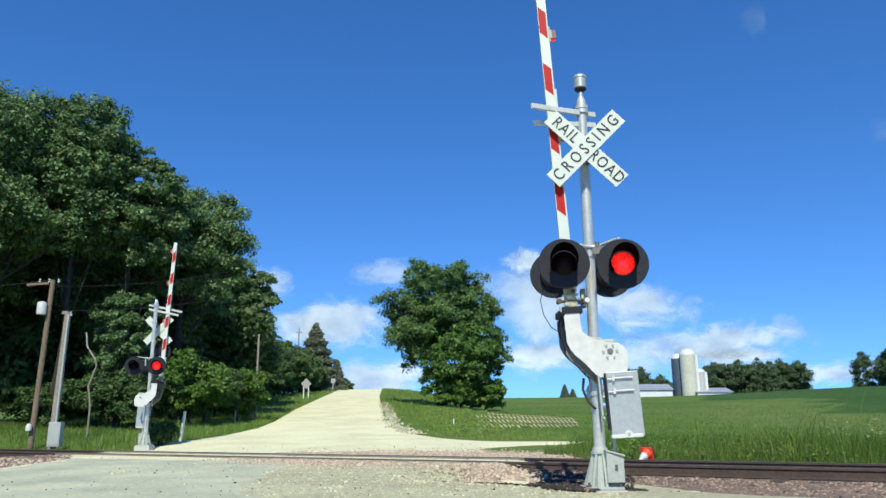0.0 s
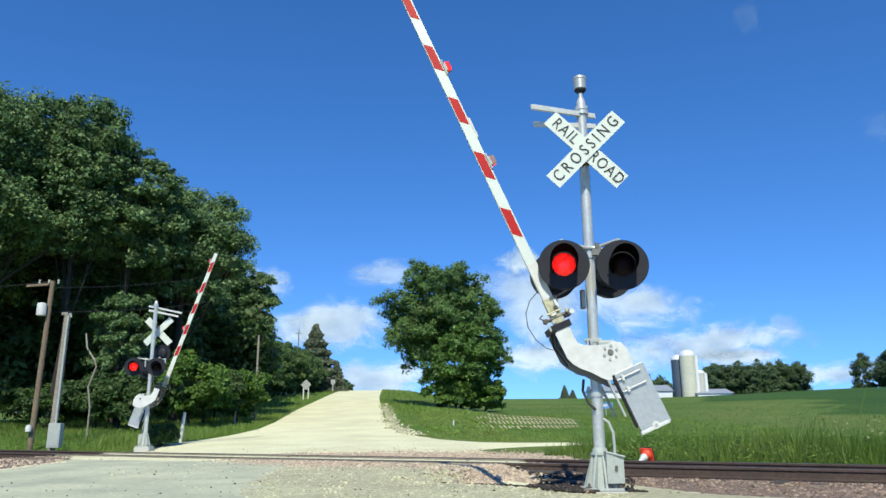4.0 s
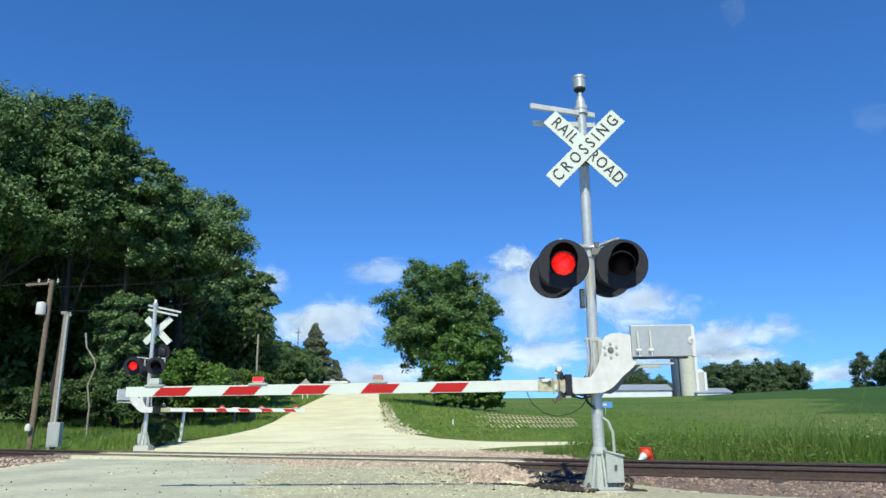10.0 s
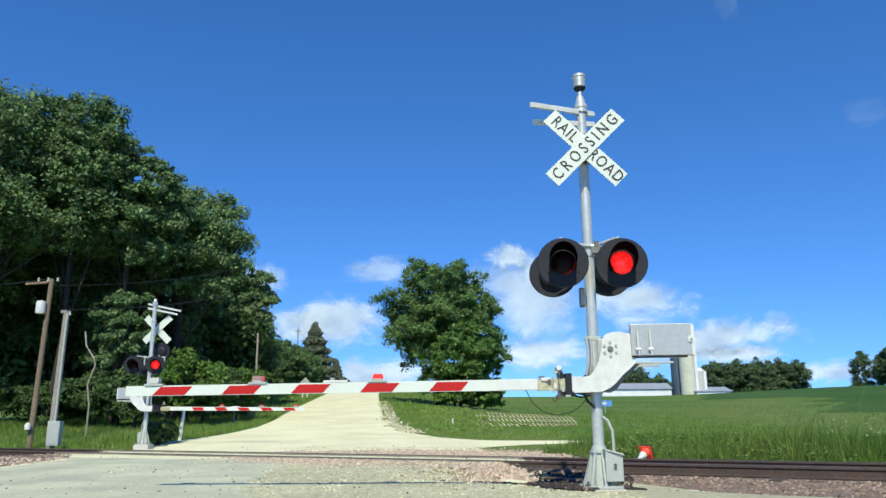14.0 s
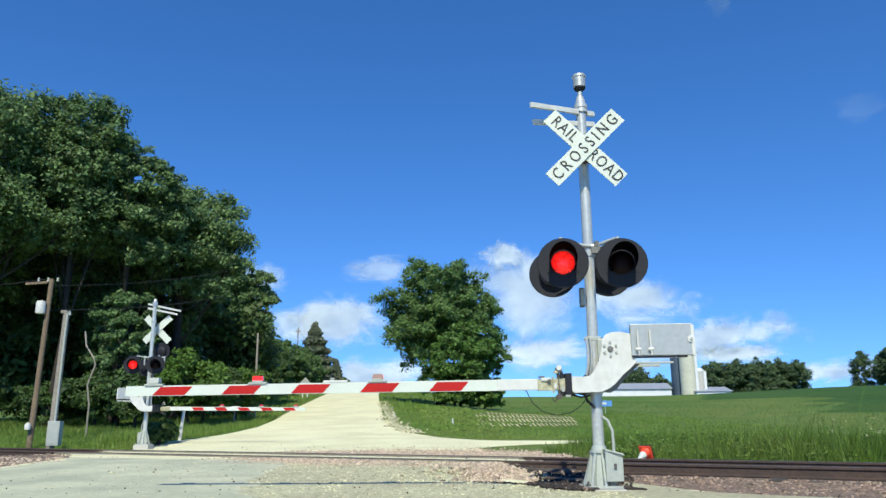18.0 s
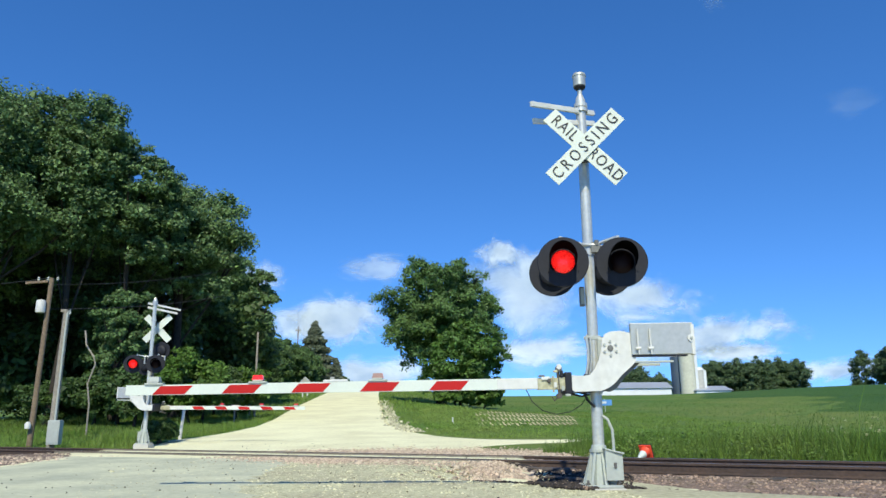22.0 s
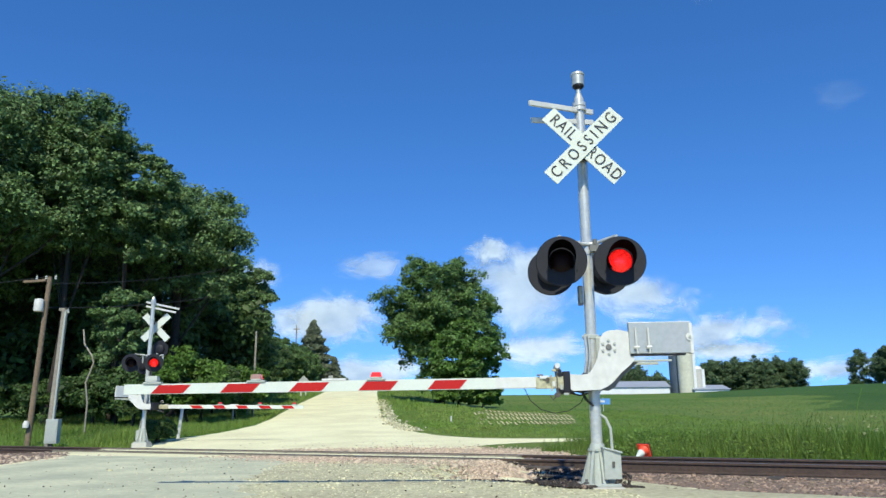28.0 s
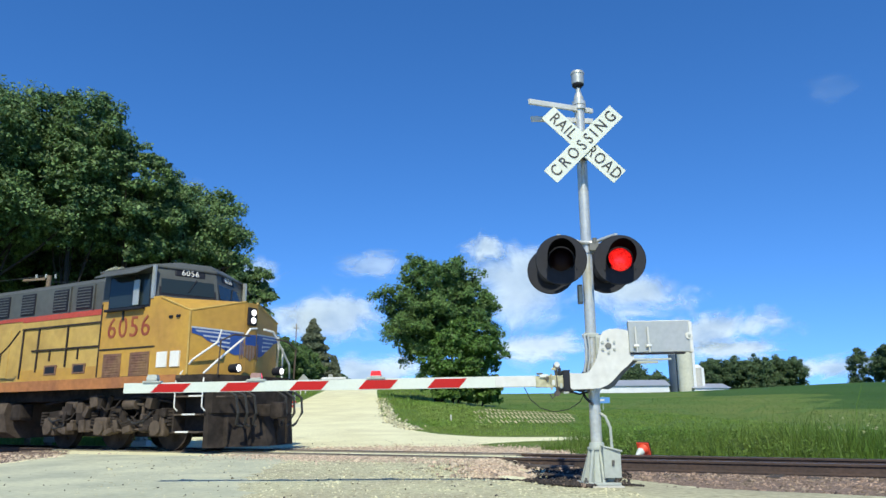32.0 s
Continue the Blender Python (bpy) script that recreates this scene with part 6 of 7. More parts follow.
silo(71.8, 2.3, 12.4, "tall pale concrete stave silo with white dome", 0.85, CONCRETE_PALE)
silo(70.0, 2.0, 11.6, "dark blue enamelled steel silo with pale dome", 0.8, SILOBLUE, 3.5)
silo(75.0, 1.5, 7.4, "short concrete silo with white dome", 0.7, CONCRETE)
shed = tagged(empty("shed", pose(78.0, FY - 2, gz)), "low farm shed with grey metal roof", "shed")
bm = bmesh.new()
prism(bm, [(-5, -4), (5, -4), (5, 4), (-5, 4)], 0, 1.5)
part("wall", bm, TIN, shed)
bm = bmesh.new()
A = [bm.verts.new(c) for c in ((-5.6, -4.4, 1.45), (5.6, -4.4, 1.45), (5.6, 4.4, 1.45), (-5.6, 4.4, 1.45), (-4.6, 0, 2.9), (4.6, 0, 2.9))]
for q in ((0, 1, 5, 4), (2, 3, 4, 5), (1, 2, 5), (3, 0, 4)):
    bm.faces.new([A[i] for i in q])
part("roof", bm, ROOFTIN, shed, "grey metal roof")

# ---------------------------------------------------------------- trees


def leaf_cloud(centres, radii, per, size, flat=0.75):
    """Rhombic leaves spread over clumps: returns verts and faces."""
    k = len(centres) * per
    C = np.repeat(centres, per, 0)
    Rr = np.repeat(radii, per)
    d = rng.normal(0, 1, (k, 3))
    d /= np.linalg.norm(d, axis=1)[:, None]
    rad = rng.uniform(0, 1, k) ** 0.45
    pos = C + d * (Rr * rad)[:, None] * np.array([1, 1, flat])
    nrm = d * 0.6 + rng.normal(0, 0.42, (k, 3)) + np.array([0.02, -0.28, 0.5])
    nrm /= np.linalg.norm(nrm, axis=1)[:, None]
    t = np.cross(nrm, rng.normal(0, 1, (k, 3)))
    t /= np.linalg.norm(t, axis=1)[:, None] + 1e-9
    b = np.cross(nrm, t)
    s = size * np.exp(rng.normal(0, 0.3, k))[:, None]
    v = np.stack([pos - t * s, pos + b * s * 0.55, pos + t * s, pos - b * s * 0.55], 1).reshape(-1, 3)
    return v, np.arange(4 * k).reshape(-1, 4)


def crown_centres(count, rx, ry, rz, lump, seed, low=-0.9):
    """Clump centres in a lumpy egg-shaped crown, most of them near its surface."""
    out = []
    off = Vector((seed * 3.7, seed * 1.3, seed * 5.1))
    g = np.random.default_rng(seed)
    while len(out) < count:
        d = Vector(g.normal(0, 1, 3)).normalized()
        if d.z < low:
            continue
        r = (0.35 + 0.65 * g.uniform(0, 1) ** 0.4) * (1 + lump * (noise.noise(d * 1.6 + off) + 0.6 * noise.noise(d * 3.7 + off)))
        out.append((d.x * rx * r, d.y * ry * r, d.z * rz * r))
    return np.array(out)


def tree(name, x, y, height, width, crown_from, seed, leafmat, clumps=90, per=240, size=0.16, lump=0.45, label="tall leafy tree", trunk=0.28, category="tree", clump=0.17, stem=True, ground_z=None, deep=1.0, group="", skirt=False):
    z = float(land(x, y)) - 0.05 if ground_z is None else ground_z
    root = tagged(empty(name, pose(x, y, z)), label, category, group)
    rz = (height - crown_from) / 2
    g = np.random.default_rng(seed + 99)
    main = crown_centres(clumps, width / 2 * 0.76, width / 2 * 0.76 * deep, rz * 0.80, lump, seed)
    main[:, 2] += crown_from + rz
    if skirt:
        low = crown_centres(clumps // 3, width / 2 * 0.74, width / 2 * 0.74, rz * 0.55, lump, seed + 7)
        low[:, 2] += crown_from + rz * 0.52
        main = np.concatenate([main, low])
    subs = 7
    d = g.normal(0, 1, (len(main) * subs, 3))
    d /= np.linalg.norm(d, axis=1)[:, None]
    d[:, 2] = np.abs(d[:, 2]) * 0.9 - 0.15
    c = np.repeat(main, subs, 0) + d * (width * clump * 0.62 * g.uniform(0.5, 1.15, len(d)))[:, None]
    c[:, 2] = np.maximum(c[:, 2], 0.25)
    r = width * clump * 0.36 * g.uniform(0.6, 1.3, len(c))
    v, f = leaf_cloud(c, r, max(6, per // subs), size)
    c = main
    v[:, 2] = np.maximum(v[:, 2], 0.04)
    raw_part("crown", v, f, leafmat, root)
    if stem:
        bm = bmesh.new()
        top = Vector((0.03 * width * g.normal(), 0.03 * width * g.normal(), crown_from + rz * 1.1))
        mid = Vector((0.02 * width * g.normal(), 0, crown_from * 0.6 + 0.5))
        tube(bm, (0, 0, -0.1), mid * 0.35, trunk * 1.35, trunk, 12, caps=False)
        tube(bm, mid * 0.35, mid, trunk, trunk * 0.85, 12, caps=False)
        tube(bm, mid, top, trunk * 0.85, trunk * 0.3, 10)
        part("trunk", bm, BARK, root, smooth=True)
        order = g.permutation(len(c))[:9]
        for i in order:
            bm = bmesh.new()
            tip = Vector(c[i])
            a = mid.lerp(top, g.uniform(0.0, 0.8))
            k = a.lerp(tip, 0.5) + Vector((0, 0, -0.05 * height * g.uniform(0, 1)))
            pipe(bm, [a, k, tip], trunk * 0.22, 7)
            part("limb", bm, BARK, root)
    return root


GROVE = "broad old cottonwood with dense dark green crown"
tree("cottonwood_tree", -22.8, 36.0, 18.3, 11.0, 6.4, 11, LEAF_GROVE, 150, 620, 0.085, 0.36, GROVE, 0.27)
tree("cottonwood_tree", -19.8, 37.5, 18.6, 7.8, 7.2, 12, LEAF_GROVE, 115, 600, 0.085, 0.36, GROVE, 0.17)
tree("cottonwood_tree", -17.0, 39.0, 15.9, 6.0, 6.8, 21, LEAF_GROVE, 80, 560, 0.085, 0.32, GROVE, 0.15)
tree("cottonwood_tree", -15.6, 43.5, 14.9, 9.2, 5.6, 13, LEAF_GROVE, 110, 620, 0.090, 0.36, GROVE, 0.30)
tree("cottonwood_tree", -18.5, 50.0, 14.4, 8.0, 3.0, 14, LEAF_GROVE, 70, 420, 0.13, 0.36, GROVE, 0.36)
tree("cottonwood_tree", -16.2, 58.0, 12.2, 6.6, 1.6, 16, LEAF_GROVE, 110, 420, 0.10, 0.24, GROVE, 0.22)
tree("cottonwood_tree", -29.0, 40.0, 17.4, 12.0, 4.0, 17, LEAF_GROVE, 80, 360, 0.14, 0.36, GROVE, 0.42)
tree("cottonwood_tree", -24.0, 46.0, 15.0, 11.0, 3.5, 18, LEAF_GROVE, 80, 360, 0.14, 0.36, GROVE, 0.42)
# the first of these has its shade in the leaf colour too
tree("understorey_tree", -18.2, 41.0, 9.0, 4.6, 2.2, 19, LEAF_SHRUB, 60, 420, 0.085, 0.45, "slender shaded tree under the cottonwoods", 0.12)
tree("understorey_tree", -15.9, 36.6, 7.6, 3.8, 1.6, 20, LEAF_GROVE, 46, 380, 0.08, 0.5, "slender shaded tree under the cottonwoods", 0.07)
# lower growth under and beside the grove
# all but two bushes take the leaf colour darkened for shade
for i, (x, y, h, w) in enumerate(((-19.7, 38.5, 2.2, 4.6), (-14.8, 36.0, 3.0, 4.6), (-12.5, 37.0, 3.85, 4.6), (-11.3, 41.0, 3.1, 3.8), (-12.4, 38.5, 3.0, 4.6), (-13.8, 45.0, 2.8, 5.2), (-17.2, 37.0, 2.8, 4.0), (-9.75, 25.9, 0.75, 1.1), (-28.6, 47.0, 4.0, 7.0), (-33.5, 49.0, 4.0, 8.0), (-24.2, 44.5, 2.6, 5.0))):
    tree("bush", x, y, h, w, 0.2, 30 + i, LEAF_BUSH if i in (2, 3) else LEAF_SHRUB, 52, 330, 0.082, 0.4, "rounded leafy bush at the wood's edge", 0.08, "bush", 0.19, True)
for i, (x, y, h, w) in enumerate(((-18.2, 70.0, 7.4, 6.0), (-19.2, 80.0, 6.8, 7.0), (-19.0, 88.0, 6.6, 7.0), (-20.0, 98.0, 6.6, 8.4), (-18.9, 103.0, 5.2, 6.0))):
    tree("roadside_tree", x, y, h, w, 0.1, 50 + i, LEAF_ROAD, 90, 420, 0.115, 0.30, "leafy roadside tree beside the gravel road", 0.2)
# roadside bushes reuse the leaf colour darkened for the grove's shade
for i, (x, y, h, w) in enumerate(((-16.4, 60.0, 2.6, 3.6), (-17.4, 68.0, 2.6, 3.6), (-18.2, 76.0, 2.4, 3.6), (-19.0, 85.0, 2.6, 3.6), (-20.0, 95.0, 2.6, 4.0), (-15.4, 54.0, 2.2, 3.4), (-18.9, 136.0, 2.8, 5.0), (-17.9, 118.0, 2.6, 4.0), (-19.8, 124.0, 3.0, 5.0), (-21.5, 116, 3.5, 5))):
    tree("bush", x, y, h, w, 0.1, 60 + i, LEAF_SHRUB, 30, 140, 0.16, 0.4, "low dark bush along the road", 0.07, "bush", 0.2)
tree("maple_tree", -0.2, 65.0, 13.75, 13.0, 3.3, 25, LEAF, 150, 460, 0.105, 0.34, "round full maple with deep green leaves", 0.42, clump=0.118, skirt=True)
tree("young_maple", 1.4, 62.6, 7.9, 8.8, 0.0, 27, LEAF_YOUNG, 110, 420, 0.105, 0.28, "low bushy young maple before the tall one", 0.14, clump=0.15)
tree("bush", 0.9, 61.6, 2.9, 4.6, 0.05, 22, LEAF_BUSH, 40, 180, 0.13, 0.4, "low bush round the maple's foot", 0.07, "bush", 0.19)
tree("bush", 3.2, 62.2, 3.0, 4.4, 0.05, 23, LEAF_BUSH, 40, 180, 0.13, 0.4, "low bush round the maple's foot", 0.07, "bush", 0.19)


def spruce(x, y, height, width, seed):
    """A conifer: tiers of drooping needle sprays on a straight stem."""
    z = float(land(x, y)) - 0.05
    root = tagged(empty("spruce_tree", pose(x, y, z)), "pointed grey-green spruce tree", "tree", "roadside spruces")
    g = np.random.default_rng(seed)
    t = 1 - g.uniform(0, 1, 5200) ** 0.6
    a = g.uniform(0, 6.283, 5200)
    r = (1 - t) ** 0.88 * width / 2 * np.sqrt(g.uniform(0.3, 1, 5200)) * (0.88 + 0.2 * np.sin(t * 46))
    c = np.stack([r * np.cos(a), r * np.sin(a), 0.6 + t * (height - 0.6) - 0.15 * r], 1)
    v, f = leaf_cloud(c, np.full(len(c), 0.26), 6, 0.16)
    raw_part("crown", v, f, LEAF_PINE, root)
    bm = bmesh.new()
    tube(bm, (0, 0, -0.1), (0, 0, height * 0.95), 0.2, 0.03, 8)
    part("trunk", bm, BARK, root)


spruce(-18.9, 108.0, 10.0, 9.6, 71)
spruce(-16.9, 116.0, 4.6, 3.0, 73)
spruce(36.2, 226.0, 4.9, 3.4, 74)
spruce(38.6, 226.0, 3.4, 2.6, 75)


def far_wood(name, x0, x1, y, height, seed, count, label, leaf=LEAF_FAR, per=80, size=0.36):
    """A strip of distant woodland as one leafy mass."""
    g = np.random.default_rng(seed)
    cs, rs = [], []
    for i in range(count):
        x = x0 + (x1 - x0) * (i + g.uniform(0, 1)) / count
        yy = y + g.uniform(-10, 10)
        h = height * g.uniform(0.90, 1.02)
        c = crown_centres(40, 4.2, 4.2, h * 0.46, 0.3, seed + i)
        c += np.array([x, yy, float(land(x, yy)) + h * 0.5])
        cs.append(c)
        rs.append(g.uniform(1.0, 2.0, len(c)))
    v, f = leaf_cloud(np.concatenate(cs), np.concatenate(rs), per, size)
    return tagged(raw_part(name, v, f, leaf), label, "woodland", kind="stuff")


far_wood("far_wood", 114, 158, 330, 19.2, 81, 56, "dark strip of distant broadleaf woodland beyond the field")
far_wood("far_wood", 172, 220, 300, 20.0, 91, 36, "dark clump of distant woodland on the rise")
far_wood("far_wood", 64, 71, 265, 12.6, 96, 6, "trees behind the white barn")
far_wood("far_wood", 69, 76, 262, 8.6, 98, 6, "low trees behind the white barn")
# backing wood with the grove's inner shade put into its leaf colour
far_wood("dark_wood", -70, -17, 57, 9.5, 111, 26, "wood behind the tall cottonwoods, its leaves darkened for shade", LEAF_SHRUB, 130, 0.19)
far_wood("dark_wood", -52, -30, 49, 10.5, 121, 10, "wood behind the tall cottonwoods, its leaves darkened for shade", LEAF_SHRUB, 130, 0.19)
far_wood("dark_wood", -36, -17, 53, 13.0, 131, 11, "wood behind the tall cottonwoods, its leaves darkened for shade", LEAF_SHRUB, 130, 0.19)
far_wood("far_wood", -300, -60, 330, 14, 101, 30, "distant woodland behind the grove")

# ---------------------------------------------------------------- grass and crops


def blades(name, place, count, height, width, mat, label, lean=0.35):
    """Grass blades, each a narrow bent strip of two quads, as one object."""
    x, y = place(count)
    z = land(x, y)
    patch = 0.5 + 0.25 * (np.sin(x * 1.9 + 1.3 * np.sin(y * 1.1)) + np.sin(y * 1.7 + 1.1 * np.sin(x * 2.3)))
    h = height * np.exp(rng.normal(0, 0.3, count)) * (0.6 + 0.8 * patch)
    w = width * rng.uniform(0.7, 1.3, count)
    a, b = rng.uniform(0, 6.283, count), rng.uniform(0, 6.283, count)
    tx, ty = np.cos(a) * w, np.sin(a) * w
    lx, ly = np.cos(b) * h * lean * rng.uniform(0.3, 1.3, count), np.sin(b) * h * lean * rng.uniform(0.3, 1.3, count)
    p = lambda u, k, zz: np.stack([x + lx * u + tx * k, y + ly * u + ty * k, z - 0.02 + h * zz], 1)
    v = np.stack([p(0, -0.5, 0), p(0, 0.5, 0), p(0.35, 0.42, 0.6), p(0.35, -0.42, 0.6), p(1, 0.08, 1), p(1, -0.08, 1)], 1).reshape(-1, 3)
    q = np.array([(0, 1, 2, 3), (3, 2, 4, 5)])
    f = (q[None] + 6 * np.arange(count)[:, None, None]).reshape(-1, 4)
    return tagged(raw_part(name, v, f, mat), label, "grass", kind="stuff")


def on_road(x, y):
    yl = np.array([q[1] for q in ROAD_L])
    xl = np.interp(y, yl, [q[0] for q in ROAD_L])
    xr = np.interp(y, [q[1] for q in ROAD_R], [q[0] for q in ROAD_R])
    n = (x - TC[0]) * TN[0] + (y - TC[1]) * TN[1]
    dr = (x > -4) & (x < 8.4) & (y < np.interp(x, [q[0] for q in DRIVE_L], [q[1] for q in DRIVE_L])) & (y > np.interp(x, [-4, 0.9, 1.6, 2.5, 4.8, 8.2], [15, 20.2, 21.7, 22.8, 23.9, 23.7]))
    dr |= (y > 35.4) & (y < 50.8) & (x > 1.4 * (1 + (y - 35.5) * 0.021)) & (x < 6.6 * (1 + (y - 35.5) * 0.021))
    return ((x > xl + 0.12) & (x < xr - 0.12)) | (np.abs(n) < 2.5) | dr


def rect_place(x0, x1, y0, y1, power=1.0):
    def f(k):
        x, y = rng.uniform(x0, x1, 3 * k), y0 + (y1 - y0) * rng.uniform(0, 1, 3 * k) ** power
        ok = ~on_road(x, y)
        return x[ok][:k], y[ok][:k]
    return lambda k: tuple(np.resize(q, k) for q in f(k))


def strip_place(s0, s1, n0, n1, power=1.0):
    def f(k):
        s, n = rng.uniform(s0, s1, 2 * k), n0 + (n1 - n0) * rng.uniform(0, 1, 2 * k) ** power
        x, y = TC[0] + s * TU[0] + n * TN[0], TC[1] + s * TU[1] + n * TN[1]
        ok = ~on_road(x, y)
        return np.resize(x[ok], k), np.resize(y[ok], k)
    return f


blades("tall_grass", strip_place(3.5, 26, 2.6, 11, 1.4), 80000, 0.25, 0.0085, BLADE, "tall rough grass beside the railway")
blades("tall_grass", strip_place(7, 26, 2.7, 5.5), 16000, 0.44, 0.010, BLADE, "tall rough weeds beside the railway")
# BLADE, darker than VERGE, puts the grove's shade into this grass
blades("verge_grass", rect_place(-27, -13.2, 23, 48, 1.3), 26000, 0.17, 0.015, BLADE, "verge grass below the grove, darker blades standing for shade")
blades("verge_grass", rect_place(-13.2, -8.5, 23, 48, 1.3), 20000, 0.19, 0.015, VERGE, "green verge grass below the grove")
blades("verge_grass", rect_place(-6, 16, 27, 62, 1.3), 36000, 0.075, 0.020, VERGE, "green verge grass beside the gravel road")
blades("verge_grass", rect_place(-26, 2, 48, 126, 1.0), 22000, 0.16, 0.05, VERGE, "green verge grass along the climbing road")


def crop_rows(k):
    """Young crop in drilled rows that run away to the skyline."""
    row = rng.integers(0, 190, k)
    along = rng.uniform(0, 1, k) ** 1.3
    y = 33 + along * 75
    x = 1.0 + row * 0.76 - (y - 33) * 0.22 + rng.normal(0, 0.05, k)
    ok = (x > 2.0 + (y - 33) * 0.05) & ~on_road(x, y)
    return np.where(ok, x, x + 70), y


blades("crop", crop_rows, 46000, 0.08, 0.035, CROP, "rows of young green crop in the field", 0.8)

# bare soil between thin rows near the field's corner


def soil_rows(rows, y0, y1, steps):
    """Strips of pale soil left bare between the crop rows: they waver, and break where the leaves close over them."""
    V, F = [], []
    for r in range(rows):
        a, b = y0 + rng.uniform(-0.3, 1.6), y1 - rng.uniform(0, 2.5) - (3.5 if r < 3 or r > rows - 4 else 0)
        ys = np.linspace(a, b, steps)
        ph = ys * 0.235 + 0.05 * math.sin(r * 1.7)
        saw = ph % 1
        open_soil = np.clip(2.3 * np.sin(math.pi * saw) ** 0.7 - 0.75, 0, 1) * rng.uniform(0.65, 1.2, steps)
        x = (1.62 + r * 0.203) * (1 + (ys - 35.5) * 0.021) + 0.15 * (0.5 - saw) + rng.normal(0, 0.008, steps)
        w = 0.052 * open_soil
        z = land(x, ys) + 0.03
        base = len(V)
        for i in range(steps):
            V += [(x[i] - w[i], ys[i], z[i]), (x[i] + w[i], ys[i], z[i])]
        F += [(base + 2 * i, base + 2 * i + 1, base + 2 * i + 3, base + 2 * i + 2) for i in range(steps - 1) if w[i] + w[i + 1] > 0.004]
    return tagged(raw_part("soil_rows", V, F, SOIL), "pale bare soil showing between thin crop rows", "soil", kind="stuff")


soil_rows(24, 34.6, 53.0, 130)


# leafy weeds on the bank between the road and the maple
def bank_weeds(count):
    y = 31 + 29 * rng.uniform(0, 1, count) ** 0.8
    x = np.interp(y, [q[1] for q in ROAD_R][8:], [q[0] for q in ROAD_R][8:]) + 1.4 + np.abs(rng.normal(0, 1.8, count)) + 0.05 * (y - 31)
    c = np.stack([x, y, land(x, y) + rng.uniform(0.0, 0.10, count)], 1)
    v, f = leaf_cloud(c, rng.uniform(0.10, 0.34, count), 70, 0.032, 0.45)
    v[:, 2] = np.maximum(v[:, 2], land(v[:, 0], v[:, 1]))
    tagged(raw_part("leafy_weeds", v, f, VERGE), "bright leafy weeds on the road bank", "weeds", kind="stuff")


bank_weeds(700)


# faint lines through the field where the drill passed
for i, (xa, ya, xb, yb, w) in enumerate(((9.5, 33, 13.5, 44, 0.35), (12.5, 36, 20, 62, 0.5), (20, 52, 31, 70, 0.6), (16, 40, 27, 55, 0.5), (24, 50, 44, 84, 0.7), (14, 58, 25, 96, 0.8))):
    k = 14
    mid = [(xa + (xb - xa) * j / k + 0.7 * math.sin(3.1 * j / k + i), ya + (yb - ya) * j / k) for j in range(k + 1)]
    tagged(ribbon("drill_line", [(x - w, y) for x, y in mid], [(x + w, y) for x, y in mid], TRAMLINE, 0.02, 4, 0.6, 0.5), "faint pale line of thin crop in the field", "field line", kind="structure")


def weed_clumps(count):
    """Leafy weeds among the tall grass."""
    s_, n_ = rng.uniform(4.5, 24, count), 2.9 + 6.0 * rng.uniform(0, 1, count) ** 1.5
    x, y = TC[0] + s_ * TU[0] + n_ * TN[0], TC[1] + s_ * TU[1] + n_ * TN[1]
    c = np.stack([x, y, land(x, y) + rng.uniform(0.1, 0.34, count)], 1)
    v, f = leaf_cloud(c, rng.uniform(0.10, 0.24, count), 46, 0.030, 0.9)
    tagged(raw_part("leafy_weeds", v, f, BLADE), "leafy green weeds among the tall grass", "weeds", kind="stuff")


weed_clumps(620)


def flower_place(k):
    s_, n_ = rng.uniform(8, 24, k), rng.uniform(3.0, 9.0, k)
    return TC[0] + s_ * TU[0] + n_ * TN[0], TC[1] + s_ * TU[1] + n_ * TN[1]


def flower_heads(count):
    """Pale weed flowers: small flat rosettes held over the grass."""
    x, y = flower_place(count)
    z = land(x, y) + rng.uniform(0.35, 0.75, count)
    v, f = leaf_cloud(np.stack([x, y, z], 1), np.full(count, 0.045), 7, 0.022)
    tagged(raw_part("weed_flowers", v, f, FLOWER), "pale weed flowers among the tall grass", "flowers", kind="stuff")
    b = blades("weed_stalks", lambda k: (x, y), count, 0.55, 0.012, BLADE, "thin weed stalks among the tall grass", 0.2)


flower_heads(130)

# ---------------------------------------------------------------- clouds


